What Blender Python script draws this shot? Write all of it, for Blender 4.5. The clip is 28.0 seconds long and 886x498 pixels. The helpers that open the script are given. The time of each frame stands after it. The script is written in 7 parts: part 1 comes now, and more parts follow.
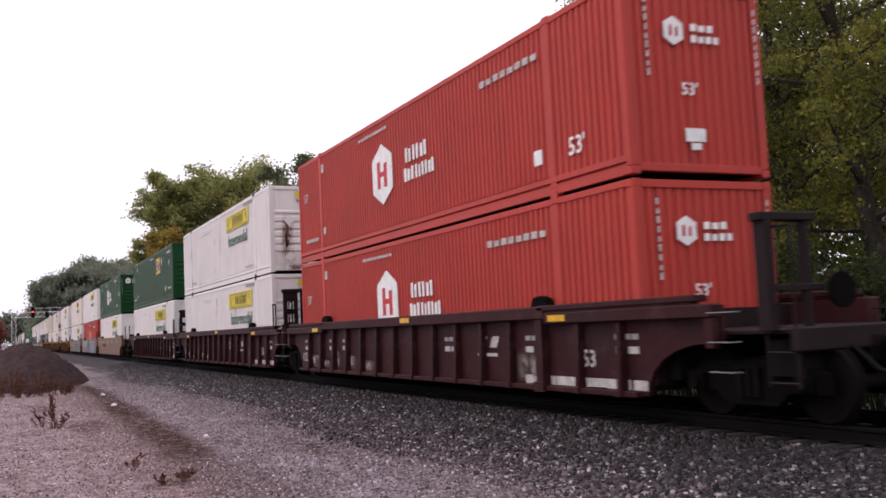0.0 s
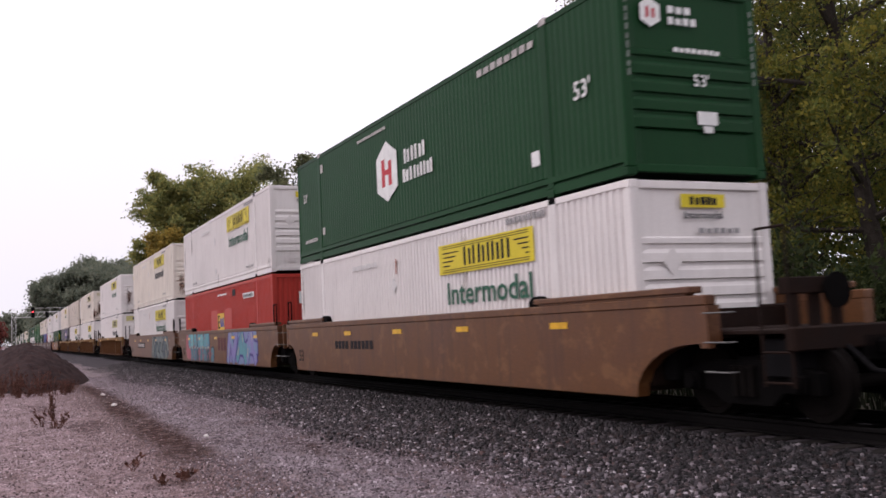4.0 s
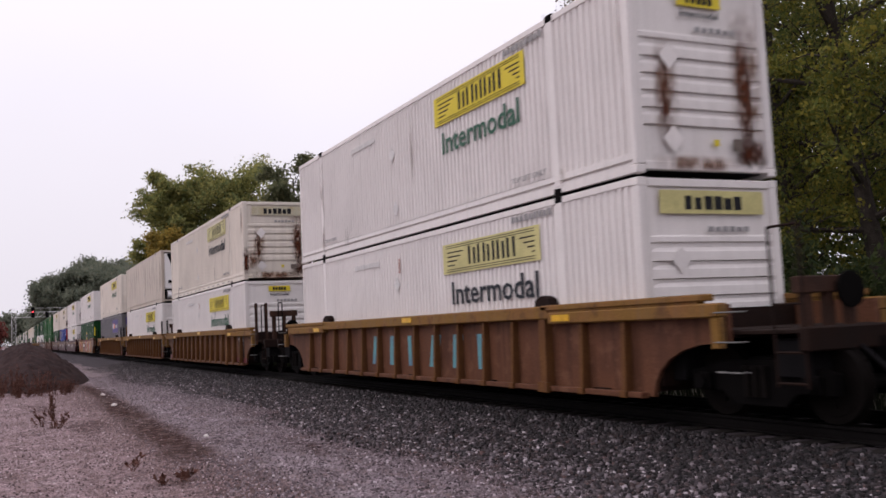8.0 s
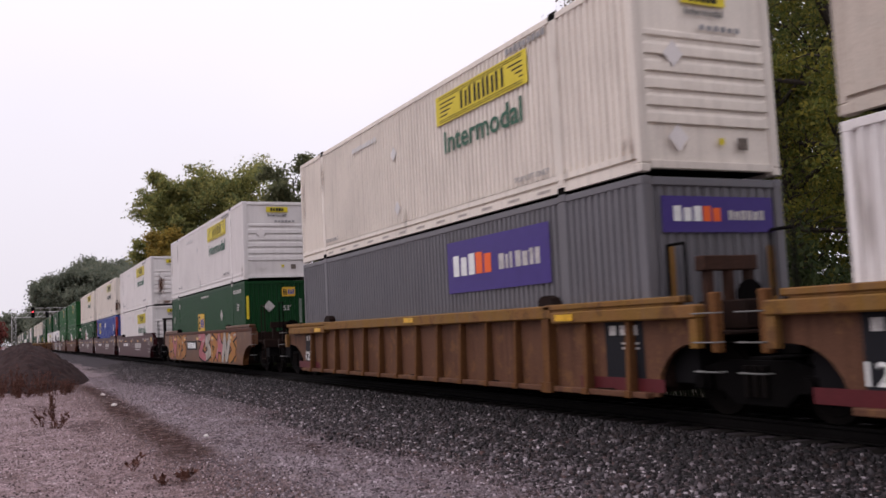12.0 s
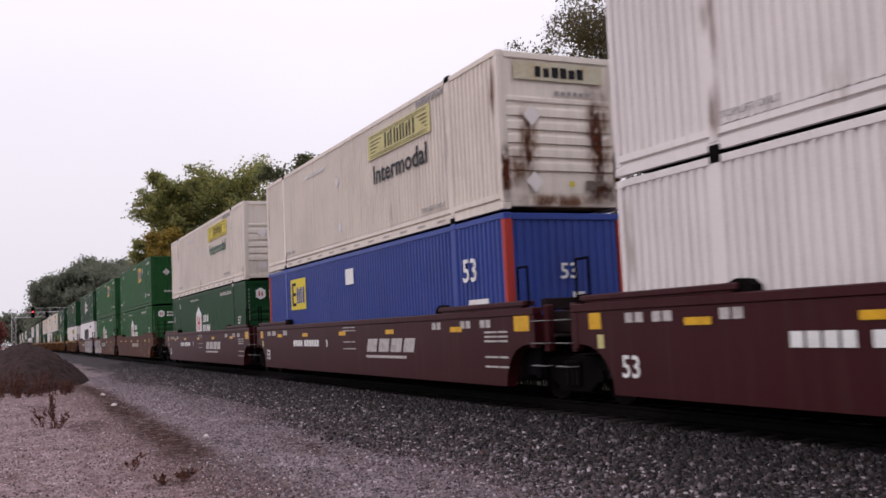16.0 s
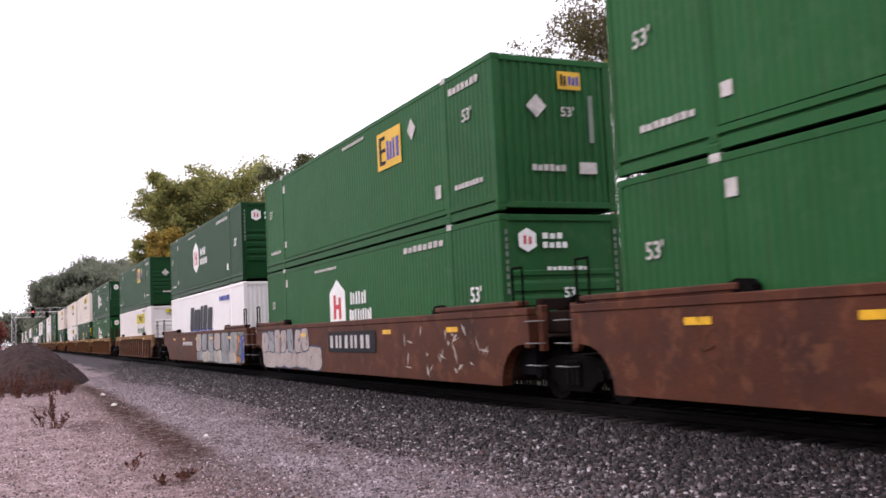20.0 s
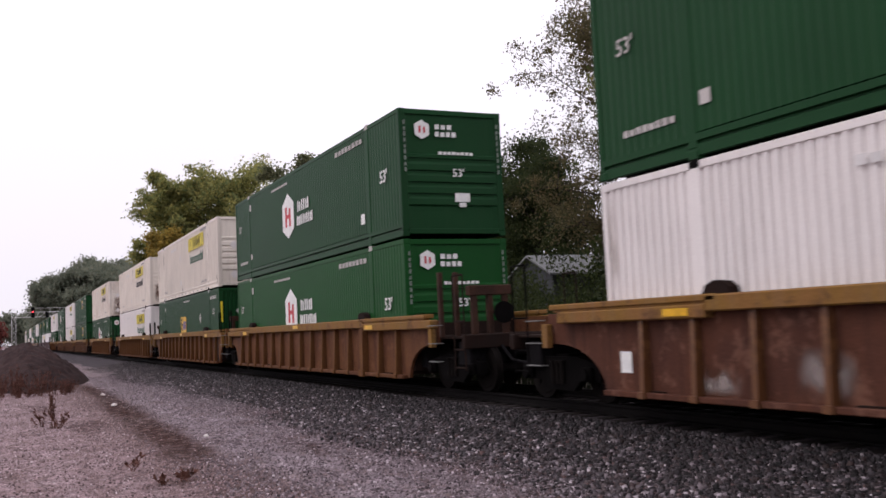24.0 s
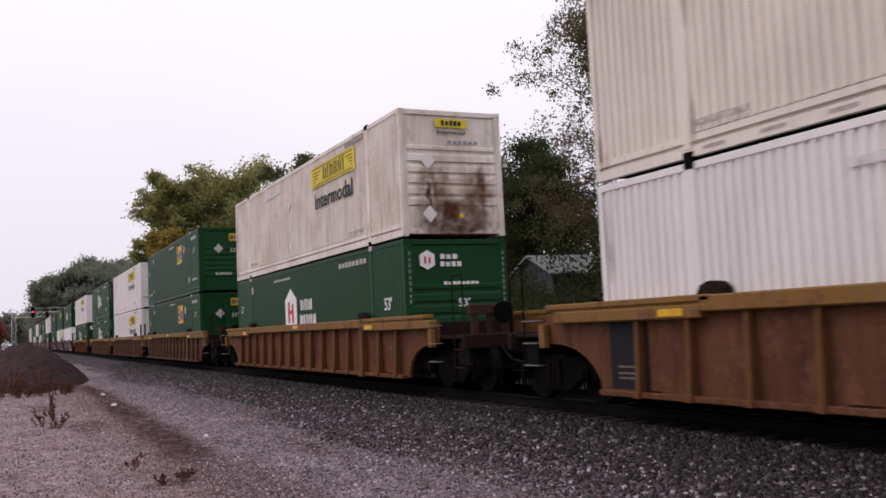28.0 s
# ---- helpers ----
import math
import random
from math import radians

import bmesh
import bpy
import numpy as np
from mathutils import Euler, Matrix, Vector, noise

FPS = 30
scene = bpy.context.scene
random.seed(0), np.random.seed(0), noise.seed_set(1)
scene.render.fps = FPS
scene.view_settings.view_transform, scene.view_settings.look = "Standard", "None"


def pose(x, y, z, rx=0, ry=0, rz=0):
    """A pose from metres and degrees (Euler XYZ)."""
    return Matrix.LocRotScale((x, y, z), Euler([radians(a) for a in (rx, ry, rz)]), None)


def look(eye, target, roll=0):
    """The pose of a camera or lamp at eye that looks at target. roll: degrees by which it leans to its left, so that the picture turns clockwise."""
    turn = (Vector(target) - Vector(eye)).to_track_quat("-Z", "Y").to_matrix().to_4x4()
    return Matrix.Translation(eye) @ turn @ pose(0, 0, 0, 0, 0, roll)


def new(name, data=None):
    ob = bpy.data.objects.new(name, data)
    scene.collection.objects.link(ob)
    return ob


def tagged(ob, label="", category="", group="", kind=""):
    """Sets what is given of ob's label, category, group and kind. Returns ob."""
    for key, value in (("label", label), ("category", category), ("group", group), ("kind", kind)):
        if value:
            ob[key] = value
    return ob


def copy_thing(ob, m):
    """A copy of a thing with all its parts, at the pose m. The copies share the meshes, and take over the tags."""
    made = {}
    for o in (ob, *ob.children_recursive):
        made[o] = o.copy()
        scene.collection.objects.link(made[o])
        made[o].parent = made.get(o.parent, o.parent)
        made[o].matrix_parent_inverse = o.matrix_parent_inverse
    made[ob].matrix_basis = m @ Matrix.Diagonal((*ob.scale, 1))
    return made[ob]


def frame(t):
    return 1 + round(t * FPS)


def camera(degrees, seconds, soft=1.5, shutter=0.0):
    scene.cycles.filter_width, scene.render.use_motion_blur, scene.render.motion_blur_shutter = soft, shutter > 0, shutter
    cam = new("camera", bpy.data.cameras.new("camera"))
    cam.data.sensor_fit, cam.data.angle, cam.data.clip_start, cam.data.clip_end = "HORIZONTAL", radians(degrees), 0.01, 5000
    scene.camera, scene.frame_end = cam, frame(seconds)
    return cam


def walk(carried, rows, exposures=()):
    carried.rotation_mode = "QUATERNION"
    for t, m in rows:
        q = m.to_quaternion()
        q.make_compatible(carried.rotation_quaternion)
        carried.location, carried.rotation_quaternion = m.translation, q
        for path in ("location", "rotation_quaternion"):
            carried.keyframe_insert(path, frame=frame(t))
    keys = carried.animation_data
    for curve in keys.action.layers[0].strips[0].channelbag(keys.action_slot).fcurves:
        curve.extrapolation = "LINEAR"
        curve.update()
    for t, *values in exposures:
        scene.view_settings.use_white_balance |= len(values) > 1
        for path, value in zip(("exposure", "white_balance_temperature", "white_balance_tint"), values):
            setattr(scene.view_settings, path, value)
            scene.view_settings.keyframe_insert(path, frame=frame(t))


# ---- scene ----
# World: x across the track, y along it into the distance, z up; ground at 0.
XC, ZR, SPEED = 9.34, 0.45, 15.68      # track centre, rail top, train speed (m/s)
cam = camera(50.9, 28.0, soft=1.6, shutter=0.16)
EYE = Vector((0.0, 0.0, 1.8))
yaw, pitch = radians(25.469), radians(4.652)
AIM = EYE + Vector((math.sin(yaw) * math.cos(pitch), math.cos(yaw) * math.cos(pitch), math.sin(pitch)))
VIEW = look(EYE, AIM, -2.705)
EXPOSE = [(0.0, 0.0), (1.0, -0.12), (2.0, -0.25), (3.0, -0.1), (6.0, -0.36), (7.0, -0.42), (7.5, -0.5), (8.0, -0.36), (9.0, -0.5), (10.0, -0.4), (11.0, -0.45), (12.0, -0.34), (15.0, -0.24), (16.0, -0.38), (17.0, -0.2), (18.0, 0.08),
          (19.0, 0.2), (20.0, 0.4), (21.2, 0.22), (24.0, -0.17), (25.0, 0.2), (26.0, 0.05), (27.0, -0.22), (28.0, -0.35)]
walk(cam, [(0.0, VIEW), (28.0, VIEW)],
     exposures=[(t, s, 6500, 17) for t, s in EXPOSE])

# ---- light: a bright overcast sky ----
world = bpy.data.worlds.new("overcast")
scene.world = world
world.use_nodes = True
wn, wl = world.node_tree.nodes, world.node_tree.links
sky = wn.new("ShaderNodeTexSky")
sky.sky_type, sky.sun_disc = "NISHITA", False
sky.sun_elevation, sky.sun_rotation = radians(50), radians(295)
sky.air_density, sky.dust_density, sky.ozone_density = 1.0, 6.0, 1.0
cloud = wn.new("ShaderNodeMixRGB")
cloud.inputs[0].default_value = 0.94
cloud.inputs[2].default_value = (10.0, 9.85, 10.5, 1)
wl.new(sky.outputs[0], cloud.inputs[1])
coord, split, rise = wn.new("ShaderNodeTexCoord"), wn.new("ShaderNodeSeparateXYZ"), wn.new("ShaderNodeMapRange")
rise.inputs[1].default_value, rise.inputs[2].default_value = -0.02, 0.9
rise.inputs[3].default_value, rise.inputs[4].default_value = 1.05, 1.75
wl.new(coord.outputs["Generated"], split.inputs[0])
wl.new(split.outputs["Z"], rise.inputs[0])
veil = wn.new("ShaderNodeTexNoise")
veil.inputs["Scale"].default_value, veil.inputs["Detail"].default_value = 2.2, 4
wl.new(coord.outputs["Generated"], veil.inputs["Vector"])
soft = wn.new("ShaderNodeMapRange")
soft.inputs[3].default_value, soft.inputs[4].default_value = 0.94, 1.08
wl.new(veil.outputs[0], soft.inputs[0])
both, dome = wn.new("ShaderNodeMath"), wn.new("ShaderNodeMixRGB")
both.operation, dome.blend_type, dome.inputs[0].default_value = "MULTIPLY", "MULTIPLY", 1
wl.new(rise.outputs[0], both.inputs[0])
wl.new(soft.outputs[0], both.inputs[1])
wl.new(cloud.outputs[0], dome.inputs[1])
wl.new(both.outputs[0], dome.inputs[2])
wl.new(dome.outputs[0], wn["Background"].inputs[0])
wn["Background"].inputs[1].default_value = 0.1
sun = new("sun", bpy.data.lights.new("sun", "SUN"))
sun.data.energy, sun.data.angle, sun.data.color = 0.9, radians(30), (1, 0.97, 0.94)
sun.matrix_basis = look((0, 0, 40), (30, -14, 0))


# ---- materials ----
def material(name, color, rough=0.6, metal=0.0, spots=0.25, scale=3.0, tint=None, bump=0.0, fine=40.0, streak=0.0, vary=0.0, spec=0.2, scuff=None, worn=0.5, soil=None):
    """A painted, stony or woody surface: base colour broken up at two scales, vertical streaks, bump, variation from piece to piece."""
    m = bpy.data.materials.new(name)
    m.use_nodes = True
    n, l = m.node_tree.nodes, m.node_tree.links
    b = n["Principled BSDF"]
    tc = n.new("ShaderNodeTexCoord")
    tint = tint or tuple(c * 0.55 for c in color)
    big = n.new("ShaderNodeTexNoise")
    big.inputs["Scale"].default_value, big.inputs["Detail"].default_value = scale, 5
    l.new(tc.outputs["Object"], big.inputs["Vector"])
    ramp = n.new("ShaderNodeMapRange")
    ramp.inputs[1].default_value, ramp.inputs[2].default_value, ramp.inputs[4].default_value = 0.42, 0.75, spots * 2
    l.new(big.outputs[0], ramp.inputs[0])
    mix = n.new("ShaderNodeMixRGB")
    mix.inputs[1].default_value, mix.inputs[2].default_value = (*color, 1), (*tint, 1)
    l.new(ramp.outputs[0], mix.inputs[0])
    out = mix.outputs[0]
    small = n.new("ShaderNodeTexNoise")
    small.inputs["Scale"].default_value, small.inputs["Detail"].default_value = fine, 3
    l.new(tc.outputs["Object"], small.inputs["Vector"])
    grain = n.new("ShaderNodeMapRange")
    grain.inputs[1].default_value, grain.inputs[2].default_value = 0.3, 0.7
    grain.inputs[3].default_value, grain.inputs[4].default_value = 1 - spots * 0.6, 1 + spots * 0.35
    l.new(small.outputs[0], grain.inputs[0])
    mul = n.new("ShaderNodeMixRGB")
    mul.blend_type, mul.inputs[0].default_value = "MULTIPLY", 1
    l.new(out, mul.inputs[1])
    l.new(grain.outputs[0], mul.inputs[2])
    out = mul.outputs[0]
    if streak:
        mp = n.new("ShaderNodeMapping")
        mp.inputs["Scale"].default_value = (7, 7, 0.5)
        l.new(tc.outputs["Object"], mp.inputs[0])
        st = n.new("ShaderNodeTexNoise")
        st.inputs["Scale"].default_value, st.inputs["Detail"].default_value = 1.0, 6
        l.new(mp.outputs[0], st.inputs["Vector"])
        sr = n.new("ShaderNodeMapRange")
        sr.inputs[1].default_value, sr.inputs[2].default_value, sr.inputs[4].default_value = 0.5, 0.8, streak
        l.new(st.outputs[0], sr.inputs[0])
        sm = n.new("ShaderNodeMixRGB")
        sm.inputs[2].default_value = (*(soil or (0.13, 0.10, 0.085)), 1)
        l.new(sr.outputs[0], sm.inputs[0])
        l.new(out, sm.inputs[1])
        out = sm.outputs[0]
    if scuff:
        wear, wr, wm = n.new("ShaderNodeTexNoise"), n.new("ShaderNodeMapRange"), n.new("ShaderNodeMixRGB")
        wear.inputs["Scale"].default_value, wear.inputs["Detail"].default_value, wear.inputs["Roughness"].default_value = 2.6, 9, 0.68
        l.new(tc.outputs["Object"], wear.inputs["Vector"])
        wr.inputs[1].default_value, wr.inputs[2].default_value, wr.inputs[4].default_value = 0.54, 0.62, worn
        l.new(wear.outputs[0], wr.inputs[0])
        wm.inputs[2].default_value = (*scuff, 1)
        l.new(wr.outputs[0], wm.inputs[0])
        l.new(out, wm.inputs[1])
        out = wm.outputs[0]
    if vary:
        info = n.new("ShaderNodeObjectInfo")
        vr = n.new("ShaderNodeMapRange")
        vr.inputs[3].default_value, vr.inputs[4].default_value = 1 - vary, 1 + vary
        l.new(info.outputs["Random"], vr.inputs[0])
        vm = n.new("ShaderNodeMixRGB")
        vm.blend_type, vm.inputs[0].default_value = "MULTIPLY", 1
        l.new(out, vm.inputs[1])
        l.new(vr.outputs[0], vm.inputs[2])
        out = vm.outputs[0]
    l.new(out, b.inputs["Base Color"])
    b.inputs["Roughness"].default_value, b.inputs["Metallic"].default_value = rough, metal
    b.inputs["Specular IOR Level"].default_value = spec
    if bump:
        bp = n.new("ShaderNodeBump")
        bp.inputs["Strength"].default_value, bp.inputs["Distance"].default_value = bump, 0.03
        l.new(small.outputs[0], bp.inputs["Height"])
        l.new(bp.outputs[0], b.inputs["Normal"])
    return m


def island(name, colors, rough=0.85, spec=0.3):
    """For joined pieces (stones, leaves): the colour changes from piece to piece."""
    m = bpy.data.materials.new(name)
    m.use_nodes = True
    n, l = m.node_tree.nodes, m.node_tree.links
    b, g, r = n["Principled BSDF"], n.new("ShaderNodeNewGeometry"), n.new("ShaderNodeValToRGB")
    r.color_ramp.elements[0].color = (*colors[0], 1)
    r.color_ramp.elements[1].color = (*colors[-1], 1)
    for i, c in enumerate(colors[1:-1]):
        e = r.color_ramp.elements.new((i + 1) / (len(colors) - 1))
        e.color = (*c, 1)
    l.new(g.outputs["Random Per Island"], r.inputs[0])
    l.new(r.outputs[0], b.inputs["Base Color"])
    b.inputs["Roughness"].default_value, b.inputs["Specular IOR Level"].default_value = rough, spec
    return m


def leafy(name, colors):
    """Leaves: a colour of its own for each, some light passing through."""
    m = island(name, colors, 0.6, 0.10)
    n, l = m.node_tree.nodes, m.node_tree.links
    tr, mx, out = n.new("ShaderNodeBsdfTranslucent"), n.new("ShaderNodeMixShader"), n["Material Output"]
    ramp = [k for k in n if k.type == "VALTORGB"][0]
    l.new(ramp.outputs[0], tr.inputs[0])
    mx.inputs[0].default_value = 0.5
    l.new(n["Principled BSDF"].outputs[0], mx.inputs[1])
    l.new(tr.outputs[0], mx.inputs[2])
    l.new(mx.outputs[0], out.inputs[0])
    return m


PAINT = {
    "white": material("white_paint", (0.69, 0.65, 0.63), 0.45, spots=0.10, scale=0.7, streak=0.16, vary=0.05),
    "cream": material("cream_paint", (0.69, 0.625, 0.55), 0.5, spots=0.14, scale=0.7, streak=0.25, vary=0.06),
    "dirty_white": material("dirty_white_paint", (0.70, 0.64, 0.57), 0.55, spots=0.2, scale=0.8, streak=0.5, tint=(0.35, 0.2, 0.12), scuff=(0.45, 0.33, 0.25), worn=0.35),
    "grey_white": material("greyish_white_paint", (0.60, 0.58, 0.57), 0.5, spots=0.2, scale=5),
    "reefer": material("reefer_panel", (0.50, 0.43, 0.365), 0.5, spots=0.2, scale=0.5, streak=0.5, soil=(0.20, 0.155, 0.12), scuff=(0.40, 0.36, 0.31), worn=0.35),
    "green": material("green_paint", (0.0075, 0.044, 0.0145), 0.45, spec=0.08, spots=0.15, scale=0.7, streak=0.3, soil=(0.016, 0.048, 0.018), vary=0.15),
    "bright_green": material("bright_green_paint", (0.016, 0.080, 0.025), 0.5, spec=0.07, spots=0.18, scale=0.8, streak=0.55, soil=(0.030, 0.060, 0.020), vary=0.1, scuff=(0.03, 0.085, 0.035), worn=0.5),
    "vivid_green": material("vivid_green_paint", (0.0065, 0.058, 0.0125), 0.45, spec=0.08, spots=0.15, scale=0.7, streak=0.25, soil=(0.012, 0.048, 0.016)),
    "red": material("red_paint", (0.40, 0.042, 0.030), 0.5, spots=0.22, scale=0.7, streak=0.4, soil=(0.19, 0.026, 0.020), tint=(0.27, 0.035, 0.028)),
    "blue": material("blue_paint", (0.028, 0.058, 0.26), 0.4, spots=0.2, scale=0.8, streak=0.15),
    "grey": material("grey_paint", (0.13, 0.125, 0.135), 0.45, spots=0.15, scale=0.8, streak=0.2),
    "clean_white": material("clean_white_paint", (0.77, 0.745, 0.735), 0.4, spots=0.06, scale=0.7, streak=0.06),
    "maroon": material("maroon_paint", (0.034, 0.0068, 0.0086), 0.6, spec=0.12, spots=0.3, scale=1.2, streak=0.6, soil=(0.012, 0.007, 0.007), tint=(0.022, 0.012, 0.012), scuff=(0.052, 0.022, 0.022), worn=0.6),
    "clean_maroon": material("clean_maroon_paint", (0.036, 0.0046, 0.0064), 0.45, spec=0.15, spots=0.12, scale=0.8, streak=0.1),
    "brown": material("yellow_brown_paint", (0.110, 0.042, 0.013), 0.48, spec=0.32, spots=0.35, scale=0.9, streak=0.7, soil=(0.045, 0.02, 0.012), tint=(0.09, 0.038, 0.022), scuff=(0.19, 0.088, 0.034), worn=0.5),
    "tan": material("faded_tan_paint", (0.118, 0.056, 0.034), 0.6, spec=0.08, spots=0.35, scale=1.0, streak=0.75, soil=(0.05, 0.022, 0.014), tint=(0.085, 0.04, 0.024), scuff=(0.19, 0.095, 0.04), worn=0.5),
    "faded_brown": material("faded_brown_paint", (0.118, 0.050, 0.028), 0.6, spec=0.08, spots=0.4, scale=1.0, streak=0.8, soil=(0.04, 0.018, 0.012), tint=(0.07, 0.03, 0.02), scuff=(0.17, 0.08, 0.05), worn=0.5),
    "rust": material("rusty_brown_paint", (0.074, 0.022, 0.010), 0.6, spec=0.14, spots=0.45, scale=1.2, streak=0.75, soil=(0.05, 0.02, 0.014), tint=(0.03, 0.012, 0.009), scuff=(0.12, 0.045, 0.022), worn=0.6),
    "dark_rust": material("dark_rusty_paint", (0.085, 0.033, 0.020), 0.7, spec=0.08, spots=0.4, scale=1.2, streak=0.8, soil=(0.03, 0.013, 0.010), tint=(0.05, 0.022, 0.017), scuff=(0.17, 0.085, 0.058), worn=0.5),
    "old_tan": material("rust_streaked_tan_paint", (0.13, 0.050, 0.019), 0.65, spec=0.08, spots=0.45, scale=1.1, streak=0.9, tint=(0.07, 0.028, 0.018), soil=(0.038, 0.016, 0.011), scuff=(0.17, 0.085, 0.05), worn=0.5),
    # Grimy brown for the car ends, darkened with the shade that lies there.
    "end_grime_shade": material("grimy_shaded_brown_paint", (0.018, 0.0098, 0.0075), 0.8, spec=0.06, spots=0.5, scale=2.5, streak=0.6, tint=(0.015, 0.010, 0.009), soil=(0.012, 0.009, 0.008)),
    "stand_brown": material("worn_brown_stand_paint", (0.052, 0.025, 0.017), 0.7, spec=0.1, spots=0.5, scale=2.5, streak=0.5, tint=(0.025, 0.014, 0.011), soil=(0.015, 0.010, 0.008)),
    # Maroon twin of the end paint, likewise darkened in place of shade.
    "end_maroon": material("grimy_shaded_maroon_paint", (0.014, 0.0065, 0.007), 0.7, spec=0.15, spots=0.5, scale=2.5, streak=0.5, soil=(0.007, 0.005, 0.005)),
    "old_side": material("faded_pinkish_brown_paint", (0.118, 0.050, 0.023), 0.65, spec=0.08, spots=0.5, scale=1.3, streak=0.9, tint=(0.07, 0.026, 0.016), soil=(0.045, 0.017, 0.011), scuff=(0.17, 0.075, 0.04), worn=0.5),
    "old_rib": material("rusty_tan_rib_paint", (0.14, 0.062, 0.022), 0.65, spec=0.08, spots=0.4, scale=2.0, streak=0.6, tint=(0.085, 0.034, 0.016), soil=(0.045, 0.02, 0.012)),
    "yellow_chord": material("worn_yellow_paint", (0.19, 0.100, 0.026), 0.6, spec=0.08, spots=0.35, scale=2.5, streak=0.4, tint=(0.2, 0.09, 0.04), scuff=(0.085, 0.04, 0.022), worn=0.7),
}
def wash(name, color, strength, sx, sz, axes=("X", "Z"), lo=0.38, hi=0.66):
    """A soft-edged stain: it thins out towards the edges of its patch and breaks up into runs."""
    m = bpy.data.materials.new(name)
    m.use_nodes = True
    n, l = m.node_tree.nodes, m.node_tree.links
    b, tc, sp = n["Principled BSDF"], n.new("ShaderNodeTexCoord"), n.new("ShaderNodeSeparateXYZ")
    b.inputs["Base Color"].default_value, b.inputs["Roughness"].default_value, b.inputs["Specular IOR Level"].default_value = (*color, 1), 0.85, 0.05
    l.new(tc.outputs["Generated"], sp.inputs[0])
    last = None
    for axis in axes:
        d, a, f = n.new("ShaderNodeMath"), n.new("ShaderNodeMath"), n.new("ShaderNodeMapRange")
        d.operation, d.inputs[1].default_value, a.operation = "SUBTRACT", 0.5, "ABSOLUTE"
        f.interpolation_type = "SMOOTHSTEP"
        f.inputs[1].default_value, f.inputs[2].default_value, f.inputs[3].default_value, f.inputs[4].default_value = 0.5, 0.08, 0, 1
        l.new(sp.outputs[axis], d.inputs[0])
        l.new(d.outputs[0], a.inputs[0])
        l.new(a.outputs[0], f.inputs[0])
        if last:
            k = n.new("ShaderNodeMath")
            k.operation = "MULTIPLY"
            l.new(last, k.inputs[0])
            l.new(f.outputs[0], k.inputs[1])
            last = k.outputs[0]
        else:
            last = f.outputs[0]
    mp, no, r, k = n.new("ShaderNodeMapping"), n.new("ShaderNodeTexNoise"), n.new("ShaderNodeMapRange"), n.new("ShaderNodeMath")
    mp.inputs["Scale"].default_value = (sx, sx, sz)
    no.inputs["Scale"].default_value, no.inputs["Detail"].default_value = 1, 5
    r.inputs[1].default_value, r.inputs[2].default_value, r.inputs[4].default_value = lo, hi, strength
    k.operation = "MULTIPLY"
    l.new(tc.outputs["Object"], mp.inputs[0])
    l.new(mp.outputs[0], no.inputs["Vector"])
    l.new(no.outputs[0], r.inputs[0])
    l.new(r.outputs[0], k.inputs[0])
    l.new(last, k.inputs[1])
    l.new(k.outputs[0], b.inputs["Alpha"])
    return m


# Near-black track and bogie colours: grime plus the shade under the cars.
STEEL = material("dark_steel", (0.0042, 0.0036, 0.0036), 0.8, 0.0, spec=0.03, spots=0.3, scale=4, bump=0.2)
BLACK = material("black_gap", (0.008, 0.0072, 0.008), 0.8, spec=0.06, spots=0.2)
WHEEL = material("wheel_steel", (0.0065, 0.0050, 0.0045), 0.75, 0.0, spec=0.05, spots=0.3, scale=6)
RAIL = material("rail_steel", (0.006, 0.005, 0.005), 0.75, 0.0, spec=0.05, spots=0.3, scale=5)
TIE = material("old_timber", (0.016, 0.013, 0.012), 0.9, spec=0.1, spots=0.4, scale=5, bump=0.5, vary=0.3)
GRAB = material("worn_grey_paint", (0.16, 0.155, 0.15), 0.6, spots=0.3, scale=8)
# Galvanised steel whitened so the far bridge carries its haze in the colour.
HAZE_GALV = material("haze_paled_galvanised_steel", (0.80, 0.79, 0.80), 0.6, 0.2, spots=0.2, scale=5)
